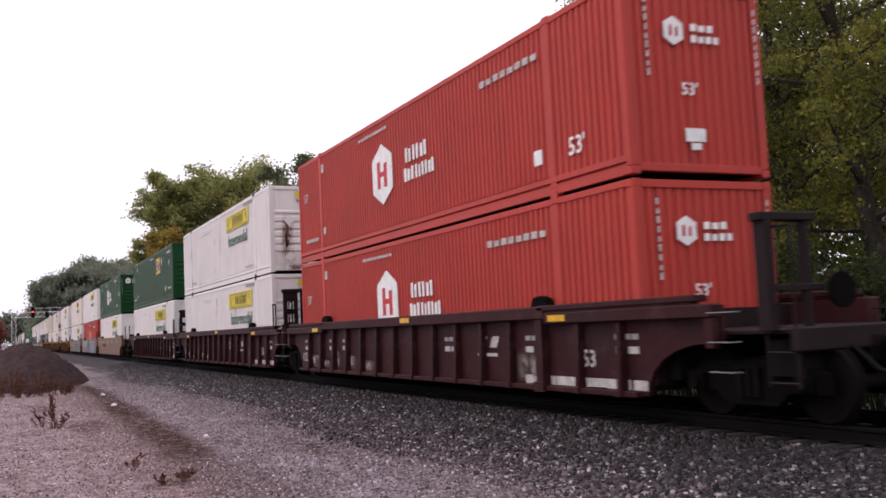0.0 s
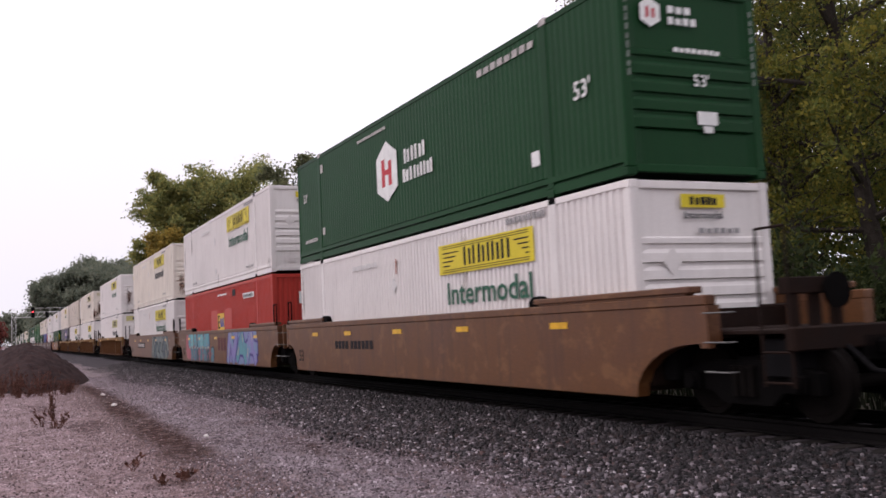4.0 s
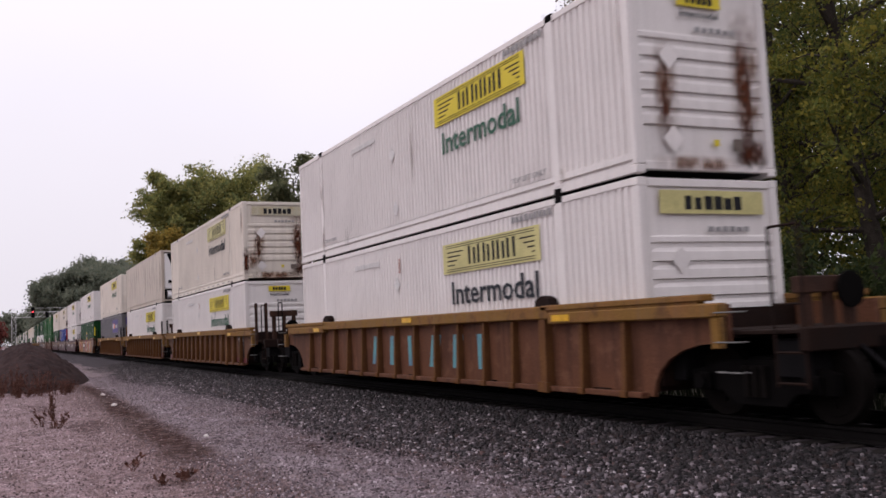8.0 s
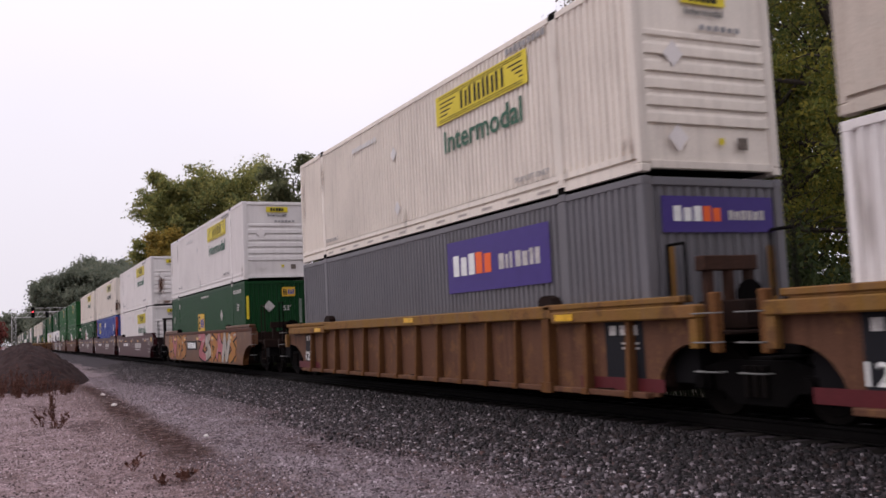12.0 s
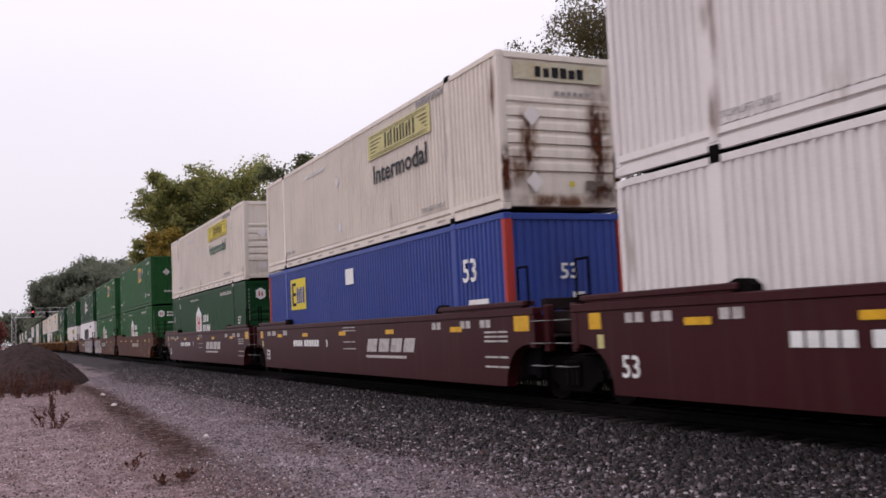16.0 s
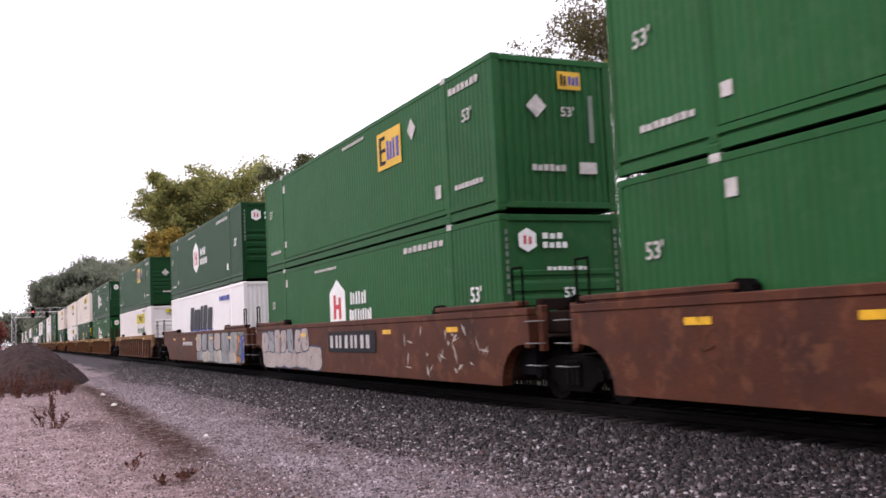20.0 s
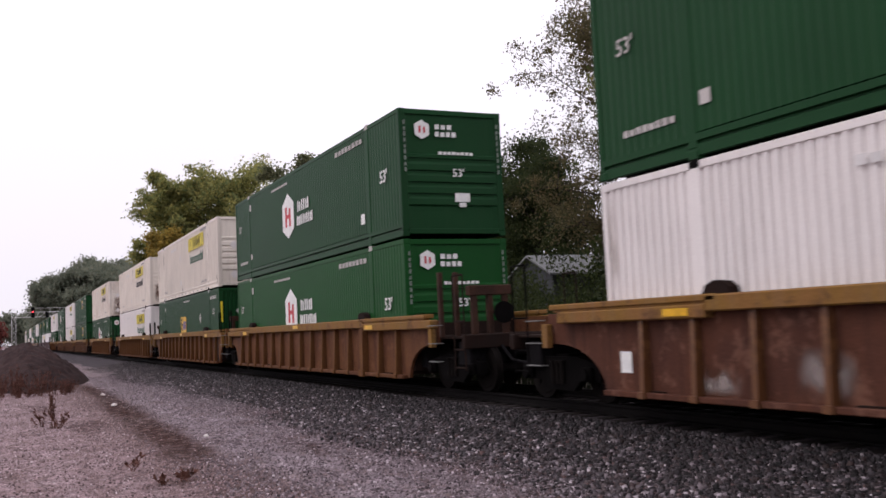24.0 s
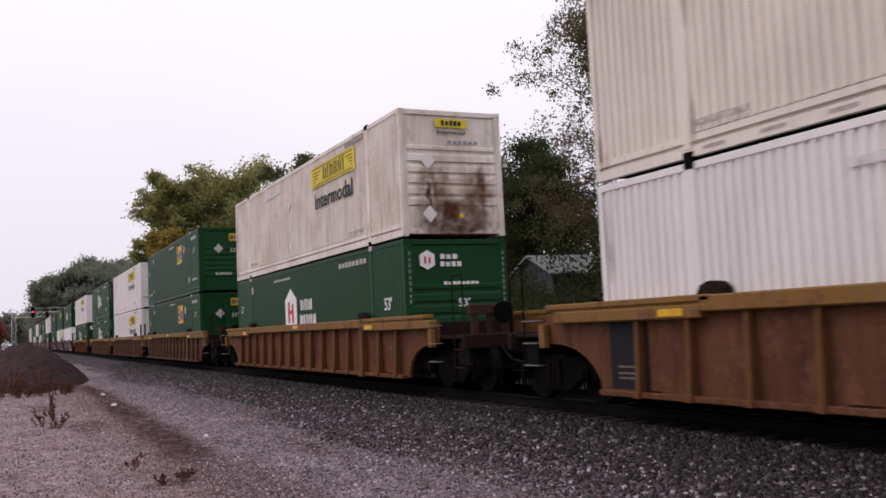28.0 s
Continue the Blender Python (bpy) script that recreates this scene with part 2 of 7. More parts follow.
SIGN = {
    "yellow": material("sign_yellow", (0.62, 0.50, 0.03), 0.5, spots=0.12, scale=2),
    "pale": material("bleached_sign_plate", (0.50, 0.47, 0.36), 0.55, spots=0.3, scale=3, tint=(0.4, 0.3, 0.15)),
    "faded": material("faded_sign_yellow", (0.55, 0.50, 0.22), 0.5, spots=0.25, scale=2),
    "black": material("sign_black", (0.013, 0.013, 0.016), 0.6, spec=0.1, spots=0.1),
    "lettergreen": material("letter_green", (0.02, 0.095, 0.055), 0.5, spots=0.2, scale=4),
    "letterdark": material("letter_dark", (0.024, 0.028, 0.034), 0.55, spec=0.1, spots=0.2, scale=4),
    "white": material("letter_white", (0.72, 0.72, 0.70), 0.5, spots=0.2, scale=5),
    "worn": material("worn_letter_white", (0.48, 0.45, 0.43), 0.6, spots=0.45, scale=6),
    "red": material("logo_red", (0.45, 0.03, 0.04), 0.5, spots=0.1),
    "orange": material("logo_orange", (0.75, 0.12, 0.02), 0.5, spots=0.1),
    "purple": material("logo_purple", (0.05, 0.03, 0.17), 0.5, spots=0.1),
    "blue": material("logo_blue", (0.03, 0.05, 0.28), 0.5, spots=0.1),
    "gold": material("logo_gold", (0.60, 0.36, 0.03), 0.5, spots=0.15),
    "reflector": material("yellow_reflector", (0.65, 0.36, 0.02), 0.3, spots=0.25, scale=8),
    "redplate": material("dull_red_plate", (0.085, 0.012, 0.015), 0.5, spots=0.2),
    "teal": material("spray_teal", (0.09, 0.27, 0.30), 0.5, spots=0.35, scale=2, tint=(0.10, 0.10, 0.22)),
    "violet": material("spray_violet", (0.20, 0.17, 0.36), 0.5, spots=0.4, scale=2, tint=(0.10, 0.28, 0.32)),
    "pink": material("spray_pink", (0.38, 0.10, 0.12), 0.5, spots=0.4, scale=2),
    "chalk": material("spray_chalk", (0.38, 0.35, 0.31), 0.6, spots=0.35, scale=1.6, tint=(0.2, 0.14, 0.11)),
    "tealbright": material("spray_bright_teal", (0.14, 0.36, 0.38), 0.5, spots=0.35, scale=2, tint=(0.10, 0.25, 0.30)),
    "spraysea": material("spray_sea_green", (0.06, 0.16, 0.19), 0.5, spots=0.4, scale=2, tint=(0.08, 0.07, 0.16)),
    "sprayblue": material("spray_blue", (0.025, 0.042, 0.09), 0.6, spots=0.4, scale=2),
    "bubble": material("spray_pinkish_white", (0.34, 0.29, 0.275), 0.6, spots=0.35, scale=2.2, tint=(0.24, 0.17, 0.14)),
    "spraydeep": material("spray_deep_teal", (0.055, 0.088, 0.095), 0.5, spots=0.5, scale=2.2, tint=(0.02, 0.03, 0.06)),
    "spraymist": material("spray_grey_green", (0.15, 0.18, 0.165), 0.5, spots=0.5, scale=2.0, tint=(0.05, 0.09, 0.11)),
    "spraygrey": material("spray_grey", (0.24, 0.25, 0.26), 0.6, spots=0.4, scale=1.8, tint=(0.11, 0.10, 0.10)),
    "sprayorange": material("spray_orange", (0.34, 0.15, 0.03), 0.6, spots=0.45, scale=2.0, tint=(0.30, 0.10, 0.05)),
    "rustmark": material("rust_mark", (0.085, 0.03, 0.016), 0.8, spots=0.5, scale=3),
    "grime": material("grime", (0.16, 0.13, 0.11), 0.8, spots=0.5, scale=3),
    "faded_red": material("faded_red_stripe", (0.42, 0.20, 0.16), 0.6, spots=0.4, scale=5),
    "dulled": material("dulled_letter_white", (0.17, 0.20, 0.17), 0.6, spots=0.4, scale=6),
    "slot": material("dull_grey_slot", (0.40, 0.355, 0.32), 0.7, spots=0.5, scale=6),
    "greyletter": material("grey_letter", (0.30, 0.29, 0.29), 0.6, spots=0.3, scale=5),
}


WASH = {
    "rust": wash("rust_wash", (0.085, 0.026, 0.013), 0.95, 9, 5.5, lo=0.34, hi=0.56),
    "brown": wash("brown_wash", (0.20, 0.10, 0.058), 0.62, 5, 4.5, lo=0.28, hi=0.66),
    "chalk": wash("chalk_wash", (0.26, 0.215, 0.20), 0.85, 5, 4, ("Y", "Z"), lo=0.40, hi=0.6),
    "side_grime": wash("side_grime_wash", (0.28, 0.22, 0.175), 0.30, 5, 0.8, ("Y", "Z")),
    "side_rust": wash("side_rust_wash", (0.14, 0.055, 0.028), 0.5, 6, 1.2, ("Y", "Z")),
    "grime": wash("grime_wash", (0.07, 0.055, 0.045), 0.55, 3, 2),
    "thin_soil": wash("thin_soil_wash", (0.060, 0.029, 0.024), 0.55, 3.5, 3.5, ("X", "Y"), lo=0.40, hi=0.62),
    "soil": wash("damp_soil_wash", (0.050, 0.023, 0.018), 0.85, 5.0, 5.0, ("X", "Y"), lo=0.34, hi=0.56),
}


# ---- mesh helpers ----
LIB = {}


def finish(bm, name):
    me = bpy.data.meshes.new(name)
    bmesh.ops.recalc_face_normals(bm, faces=bm.faces)
    bm.to_mesh(me)
    bm.free()
    me.materials.append(None)
    return me


def part(name, data, mat, parent, label="", at=None):
    """One mesh object under a thing or part. data: a bmesh, or a mesh that alike parts share."""
    me = data if isinstance(data, bpy.types.Mesh) else finish(data, name)
    if not len(me.materials):
        me.materials.append(None)
    ob = new(name, me)
    ob.material_slots[0].link = "OBJECT"
    ob.material_slots[0].material = mat
    ob.parent = parent
    if at is not None:
        ob.matrix_basis = at
    return tagged(ob, label)


def thing(name, label, category, group="", at=None):
    ob = new(name)
    ob.empty_display_size = 0.3
    if at is not None:
        ob.matrix_basis = at
    return tagged(ob, label, category, group)


def solid(name, data, mat, label, category="", group="", kind="", at=None):
    return tagged(part(name, data, mat, None, label, at), "", category, group, kind)


def box(bm, x0, x1, y0, y1, z0, z1, bevel=0.0):
    vs = [bm.verts.new((x, y, z)) for x in (x0, x1) for y in (y0, y1) for z in (z0, z1)]
    fs = [bm.faces.new([vs[i] for i in q]) for q in ((0, 1, 3, 2), (4, 6, 7, 5), (0, 4, 5, 1), (2, 3, 7, 6), (0, 2, 6, 4), (1, 5, 7, 3))]
    if bevel:
        bmesh.ops.bevel(bm, geom=list({e for f in fs for e in f.edges}), offset=bevel, segments=1, affect="EDGES", profile=0.5)
    return bm


def boxes(*rows, bevel=0.0):
    bm = bmesh.new()
    for r in rows:
        box(bm, *r, bevel=bevel)
    return bm


def shared(key, make):
    if key not in LIB:
        bm = make()
        LIB[key] = bm if isinstance(bm, bpy.types.Mesh) else finish(bm, key if isinstance(key, str) else str(key[0]))
    return LIB[key]


def cylinder(bm, a, b, r0, r1=None, n=10):
    a, b = Vector(a), Vector(b)
    r1 = r0 if r1 is None else r1
    q = (b - a).to_track_quat("Z", "Y")
    rings = []
    for c, r in ((a, r0), (b, r1)):
        rings.append([bm.verts.new(c + q @ Vector((r * math.cos(2 * math.pi * i / n), r * math.sin(2 * math.pi * i / n), 0))) for i in range(n)])
    for i in range(n):
        bm.faces.new((rings[0][i], rings[0][(i + 1) % n], rings[1][(i + 1) % n], rings[1][i]))
    bm.faces.new(rings[0][::-1])
    bm.faces.new(rings[1])
    return bm


def prism(bm, pts, axis, lo, hi):
    """A flat outline (two coordinates a point) pushed from lo to hi along the axis."""
    def at(p, d):
        return {"x": (d, p[0], p[1]), "y": (p[0], d, p[1]), "z": (p[0], p[1], d)}[axis]
    a, b = [bm.verts.new(at(p, lo)) for p in pts], [bm.verts.new(at(p, hi)) for p in pts]
    for i in range(len(pts)):
        j = (i + 1) % len(pts)
        bm.faces.new((a[i], a[j], b[j], b[i]))
    bm.faces.new(a[::-1])
    bm.faces.new(b)
    return bm


def letters(text, size):
    """A thin mesh of the words, in the xy plane, starting at its left end."""
    key = ("text", text, size)
    if key not in LIB:
        cu = bpy.data.curves.new("words", "FONT")
        cu.body, cu.size, cu.extrude, cu.offset, cu.resolution_u = text, size, 0.002, size * 0.013, 2
        ob = bpy.data.objects.new("words", cu)
        LIB[key] = bpy.data.meshes.new_from_object(ob)
        LIB[key].materials.clear()
        LIB[key].materials.append(None)
        bpy.data.objects.remove(ob)
    return LIB[key]


SIDE = Matrix(((0, 0, -1, 0), (-1, 0, 0, 0), (0, 1, 0, 0), (0, 0, 0, 1)))    # words on the near side
FRONT = Matrix(((1, 0, 0, 0), (0, 0, -1, 0), (0, 1, 0, 0), (0, 0, 0, 1)))   # words on the leading end


def words(text, size, mat, parent, place, turn, width=None, name="lettering", label=""):
    me = letters(text, size)
    ob = part(name, me, mat, parent, label)
    w = max(v.co.x for v in me.vertices)
    sx = width / w if width else 1
    ob.matrix_basis = Matrix.Translation(place) @ turn @ Matrix.Diagonal((sx, 1, 1, 1))
    return ob


# ---- containers: front end at y = -HL, near side at x = -HW, bottom at z = 0 ----
HL, HW, CH = 8.075, 1.295, 2.90
PALE_PAINT = ("white", "cream", "dirty_white", "reefer")


def corrugated(y0, y1, z0, z1, x, depth=0.036, pitch=0.165):
    """A side wall with upright trapezoid waves, as thick as a real sheet."""
    bm = bmesh.new()
    n = max(1, round((y1 - y0) / pitch))
    p = (y1 - y0) / n
    prof = []
    for i in range(n):
        for f, d in ((0.0, 0), (0.36, 0), (0.5, depth), (0.86, depth)):
            prof.append((y0 + (i + f) * p, x + (d if x < 0 else -d)))
    prof.append((y1, x))
    lo = [bm.verts.new((q[1], q[0], z0)) for q in prof]
    hi = [bm.verts.new((q[1], q[0], z1)) for q in prof]
    for i in range(len(prof) - 1):
        bm.faces.new((lo[i], lo[i + 1], hi[i + 1], hi[i]))
    return bm


def end_ribs(z_top):
    """The leading end: a framed panel with broad level ribs, dark undercuts between them, flat fields above and below."""
    bm = bmesh.new()
    y0, z = -HL + 0.045, 0.70
    prof = [(y0, 0.16), (y0, z - 0.03)]
    n = max(4, round((z_top - 0.70) / 0.235))
    step = (z_top - 0.70) / n
    for i in range(n):
        b = z + i * step
        prof += [(y0 + 0.02, b), (-HL + 0.002, b + 0.012), (-HL + 0.006, b + step * 0.55), (y0, b + step * 0.80), (y0, b + step - 0.004)]
    prof += [(y0, z_top + 0.02), (-HL + 0.006, z_top + 0.03), (-HL + 0.006, z_top + 0.10), (y0, z_top + 0.13), (y0, CH - 0.1)]
    xs = (-HW + 0.1, -HW + 0.30, HW - 0.30, HW - 0.1)
    rows = [[bm.verts.new((x, y if abs(x) < HW - 0.2 else -HL + 0.012, zz)) for y, zz in prof] for x in xs]
    for a, b in zip(rows, rows[1:]):
        for i in range(len(prof) - 1):
            bm.faces.new((a[i], b[i], b[i + 1], a[i + 1]))
    return bm


def end_waves():
    bm = bmesh.new()
    n, x0, w = 14, -HW + 0.1, 2 * HW - 0.2
    prof = []
    for i in range(n):
        for f, d in ((0, 0), (0.36, 0), (0.5, 0.035), (0.86, 0.035)):
            prof.append((x0 + (i + f) * w / n, -HL + 0.02 + d))
    prof.append((x0 + w, -HL + 0.02))
    a = [bm.verts.new((x, y, 0.16)) for x, y in prof]
    b = [bm.verts.new((x, y, CH - 0.1)) for x, y in prof]
    for i in range(len(prof) - 1):
        bm.faces.new((a[i], a[i + 1], b[i + 1], b[i]))
    return bm


def plate(parent, name, mat, d0, d1, z0, z1, off=0.006, label=""):
    """A flat plate on the near side between the distances d0 < d1 from the leading end."""
    return part(name, boxes((-HW - off, -HW - off + 0.005, d0 - HL, d1 - HL, z0, z1)), mat, parent, label)


def end_plate(parent, name, mat, x0, x1, z0, z1, off=0.012, label=""):
    return part(name, boxes((x0, x1, -HL - off, -HL - off + 0.004, z0, z1)), mat, parent, label)


def outline(parent, name, mat, pts, off=0.006, label="", end=False):
    """A flat shape on the near side (points: distance from the leading end, height), or on that end (x, height)."""
    bm = bmesh.new()
    if end:
        prism(bm, pts, "y", -HL - off, -HL - off + 0.004)
    else:
        prism(bm, [(d - HL, z) for d, z in pts], "x", -HW - off, -HW - off + 0.004)
    return part(name, bm, mat, parent, label)


def bars(parent, name, mat, d0, d1, z0, z1, pattern, off=0.01, end=False, lean=0.0, single=False):
    """A row of plain upright bars of the given relative widths (minus: a gap) from d1 down to d0, or along x on the end; single: each a part of its own."""
    total = sum(abs(w) for w in pattern)
    bm, at = bmesh.new(), 0.0
    for i, w in enumerate(pattern):
        a, b = at / total, (at + abs(w)) / total
        at += abs(w)
        if w < 0:
            continue
        top = z1 if i % 3 != 2 else z1 - 0.12 * (z1 - z0)
        if end:
            xa, xb = d0 + (d1 - d0) * a, d0 + (d1 - d0) * b
            prism(bm, [(xa, z0), (xb, z0), (xb + lean, top), (xa + lean, top)], "y", -HL - off, -HL - off + 0.004)
        else:
            ya, yb = d1 - (d1 - d0) * a - HL, d1 - (d1 - d0) * b - HL
            prism(bm, [(ya, z0), (yb, z0), (yb - lean, top), (ya - lean, top)], "x", -HW - off, -HW - off + 0.004)
        if single:
            part(name, bm, mat, parent)
            bm = bmesh.new()
    if single:
        bm.free()
        return None
    ob = part(name, bm, mat, parent)
    return tagged(ob, kind="stuff") if name == "unit_mark" else ob


def container(label, paint, end="ribs", z_top=2.1, group="double-stacked containers"):
    c = thing("shipping_container", label, "container", group)
    pm = PAINT[paint]
    cuts = [-HL + 0.1, 1.98 - HL, 2.16 - HL, HL - 2.16, HL - 1.98, HL - 0.1]
    part("side_panel", shared("far side", lambda: corrugated(-HL + 0.1, HL - 0.1, 0.2, CH - 0.09, HW - 0.012)), pm, c)
    slim = "green" in paint
    wave = (0.007, 0.165) if slim else (0.036, 0.165)
    x = -HW + 0.012
    for i in (0, 2, 4):
        y0, y1 = cuts[i], cuts[i + 1]
        part("side_panel", shared(("side", i, slim), lambda: corrugated(y0, y1, 0.31 if i == 2 else 0.23, CH - 0.09, x, *wave)), pm, c)
    for j, (y0, y1) in enumerate(((cuts[1], cuts[2]), (cuts[3], cuts[4]))):
        part("side_post", shared(("post", j), lambda: boxes((x - 0.012, x + 0.10, y0, y1, 0.1, CH), bevel=0.012)), pm, c)
        y = (y0 + y1) / 2
        for z in (-0.045, CH - 0.09):
            part("lift_casting", shared(("lift", j, z), lambda: boxes((-HW - 0.008, -HW + 0.14, y - 0.10, y + 0.10, z, z + 0.125), bevel=0.01)), STEEL if paint in PALE_PAINT else SIGN["worn"] if slim and z > 1 else pm, c)
    for sx in (-1, 1):
        x = sx * (HW - 0.012)

        def rail_profile():
            o = [(x + sx * 0.004, 0.008), (x + sx * 0.004, 0.15), (x - sx * 0.035, 0.165), (x - sx * 0.035, 0.185), (x + sx * 0.014, 0.20), (x + sx * 0.014, 0.29), (x - sx * 0.06, 0.31), (x - sx * 0.08, 0.008)]
            return prism(bmesh.new(), o, "y", -HL + 0.1, HL - 0.1)
        part("bottom_rail", shared(("brail", sx), rail_profile), pm, c)
        part("top_rail", shared(("trail", sx), lambda: boxes(
            ((x - 0.008, x + 0.08) if sx < 0 else (x - 0.08, x + 0.008)) + (-HL + 0.1, HL - 0.1, CH - 0.10, CH + 0.004), bevel=0.008)), pm, c)
        for sy in (-1, 1):
            part("corner_post", shared(("cpost", sx, sy), lambda: boxes(
                tuple(sorted((sx * HW, sx * (HW - 0.17)))) + tuple(sorted((sy * HL, sy * (HL - 0.12)))) + (0.12, CH - 0.1), bevel=0.015)), pm, c)
            for z in (0.0, CH - 0.12):
                if sx < 0 or sy < 0:
                    part("corner_casting", shared(("cast", sx, sy, z), lambda: boxes(
                        tuple(sorted((sx * (HW + 0.004), sx * (HW - 0.16)))) + tuple(sorted((sy * (HL + 0.004), sy * (HL - 0.17)))) + (z, z + 0.12), bevel=0.012)), pm, c)
    part("roof", shared("roof", lambda: boxes((-HW + 0.05, HW - 0.05, -HL + 0.06, HL - 0.06, CH - 0.05, CH - 0.015))), pm, c)
    part("underframe", shared("under", lambda: boxes((-HW + 0.09, HW - 0.09, -HL + 0.1, HL - 0.1, 0.06, 0.16))), BLACK, c)
    if end == "ribs":
        part("front_panel", shared(("ribs", z_top), lambda: end_ribs(z_top)), pm, c)
    elif end == "waves":
        part("front_panel", shared("waves", end_waves), pm, c)
    part("end_sill", shared("esill", lambda: boxes((-HW + 0.16, HW - 0.16, -HL, -HL + 0.1, 0.05, 0.17), bevel=0.01)), pm, c)
    part("end_header", shared("ehead", lambda: boxes((-HW + 0.16, HW - 0.16, -HL, -HL + 0.1, CH - 0.13, CH - 0.01), bevel=0.01)), pm, c)
    for x0, x1 in ((-HW + 0.14, -0.01), (0.01, HW - 0.14)):
        part("rear_door", shared(("door", x0), lambda: boxes((x0, x1, HL - 0.06, HL - 0.02, 0.1, CH - 0.1), *[(x0 + u, x0 + u + 0.035, HL - 0.02, HL + 0.01, 0.12, CH - 0.12) for u in (0.35, 0.8)])), pm, c)
    return c


def pictogram(c, d, z, s, mat):
    outline(c, "hazard_placard_holder", mat, [(d - s, z), (d, z - s), (d + s, z), (d, z + s)])


def yellow_brand(c, sign="yellow", letter="lettergreen", low=False):
    """Yellow brand plate with dark bars above the word Intermodal on the near side; a little lower and longer on some."""
    a, b, z = (2.68, 6.42, 1.955) if low else (2.88, 6.53, 2.01)
    plate(c, "brand_plate", SIGN[sign], a, b, z, z + 0.59, 0.012, "yellow brand plate with dark bars")
    bars(c, "brand_mark", SIGN["black"], a + 0.82, b - 1.12, z + 0.13, z + 0.48, (.9, -1.1, .9, -.8, .9, -1.3, .9, -.8, .9, -1.0, .9, -.8, .9, -1.0, .9, -.8, .9, -1.2, .9), 0.018, single=True)
    for h in (0.035, 0.075, 0.50, 0.54):
        plate(c, "brand_stripe", SIGN["black"], a + 0.16, b - 0.16, z + h, z + h + 0.013, 0.016)
    for d0, d1, tip in ((a + 0.16, a + 0.66, 0), (b - 0.9, b - 0.2, 1)):
        for i in range(4):
            cut = 0.13 * (3 - i)
            outline(c, "brand_wedge", SIGN["black"], [(d0 + cut * tip, z + 0.15 + 0.085 * i), (d1 - cut * (1 - tip), z + 0.15 + 0.085 * i),
                                                      (d1 - cut * (1 - tip), z + 0.175 + 0.085 * i), (d0 + cut * tip, z + 0.175 + 0.085 * i)], 0.016)
    words("Intermodal", 0.62, SIGN[letter], c, (-HW - 0.008, (6.14 if low else 6.27) - HL, 1.355 if low else 1.41), SIDE, 3.34 if low else 3.14, label="dark green painted word")
    words("TOP LIFT ONLY", 0.13, SIGN["greyletter"], c, (-HW - 0.018, 3.5 - HL, 0.37), SIDE, 1.15)
    words("TOP LIFT ONLY", 0.13, SIGN["greyletter"], c, (-HW - 0.018, 13.9 - HL, 0.37), SIDE, 1.0)
    bars(c, "unit_mark", SIGN["greyletter"], 2.25, 3.6, 2.66, 2.77, (1, -.4) * 9, 0.009)
    bars(c, "unit_mark", PAINT["grey_white"], 9.9, 11.6, 2.40, 2.52, (1, -.3) * 9, 0.009)
    if low:
        plate(c, "warning_stripe", SIGN["faded_red"], 8.70, 8.76, 2.15, 2.48, 0.009)
    for d, zz in ((8.8, 0.65), (8.9, 1.9)):
        pictogram(c, d, zz, 0.17, PAINT["grey_white"])


def yellow_end(c, sign="yellow", wide=False, rusty=False):
    """Leading end: brand plate, word and small marks."""
    if wide:
        end_plate(c, "brand_plate", SIGN["pale" if rusty else sign], -0.95, 0.98, 2.38, 2.72, label="wide faded brand plate")
        bars(c, "brand_mark", SIGN["black"], -0.5, 0.55, 2.44, 2.64, (2, -1, 2, -1, 2.4, -.6, 2.4, -.6, 2.4, -.6, 2.4), 0.018, True)
    else:
        end_plate(c, "brand_plate", SIGN[sign], -0.40, 0.42, 2.50, 2.70, label="small yellow brand plate")
        bars(c, "brand_mark", SIGN["black"], -0.24, 0.26, 2.54, 2.66, (2, -1, 2, -1, 2.4, -.6, 2.4, -.6, 2.4), 0.018, True)
        words("Intermodal", 0.15, SIGN["letterdark"], c, (-0.36, -HL - 0.012, 2.34), FRONT, 0.72)
    bars(c, "unit_mark", SIGN["greyletter"], -0.1, 0.7, 2.12, 2.2, (1, -.4) * 6, 0.016, True)
    for zc in (1.72, 0.5):
        outline(c, "hazard_placard_holder", PAINT["white"], [(-0.80, zc), (-0.62, zc - 0.2), (-0.44, zc), (-0.62, zc + 0.2)], 0.018, end=True)
    end_plate(c, "inspection_plate", SIGN["grime"], 0.48, 0.66, 0.36, 0.54, 0.02)
    end_plate(c, "caution_plate", SIGN["yellow"], 0.12, 0.22, 0.42, 0.52, 0.02)


def rust_runs(c, seed, spots):
    """Rust stains that run down the leading end: x, half width, lowest, highest, wash."""
    for x, w, lo, hi, what in spots:
        part("rust_stain", boxes((x - w, x + w, -HL - 0.009, -HL - 0.006, lo, hi)), WASH[what], c, "dark brown rust runs")


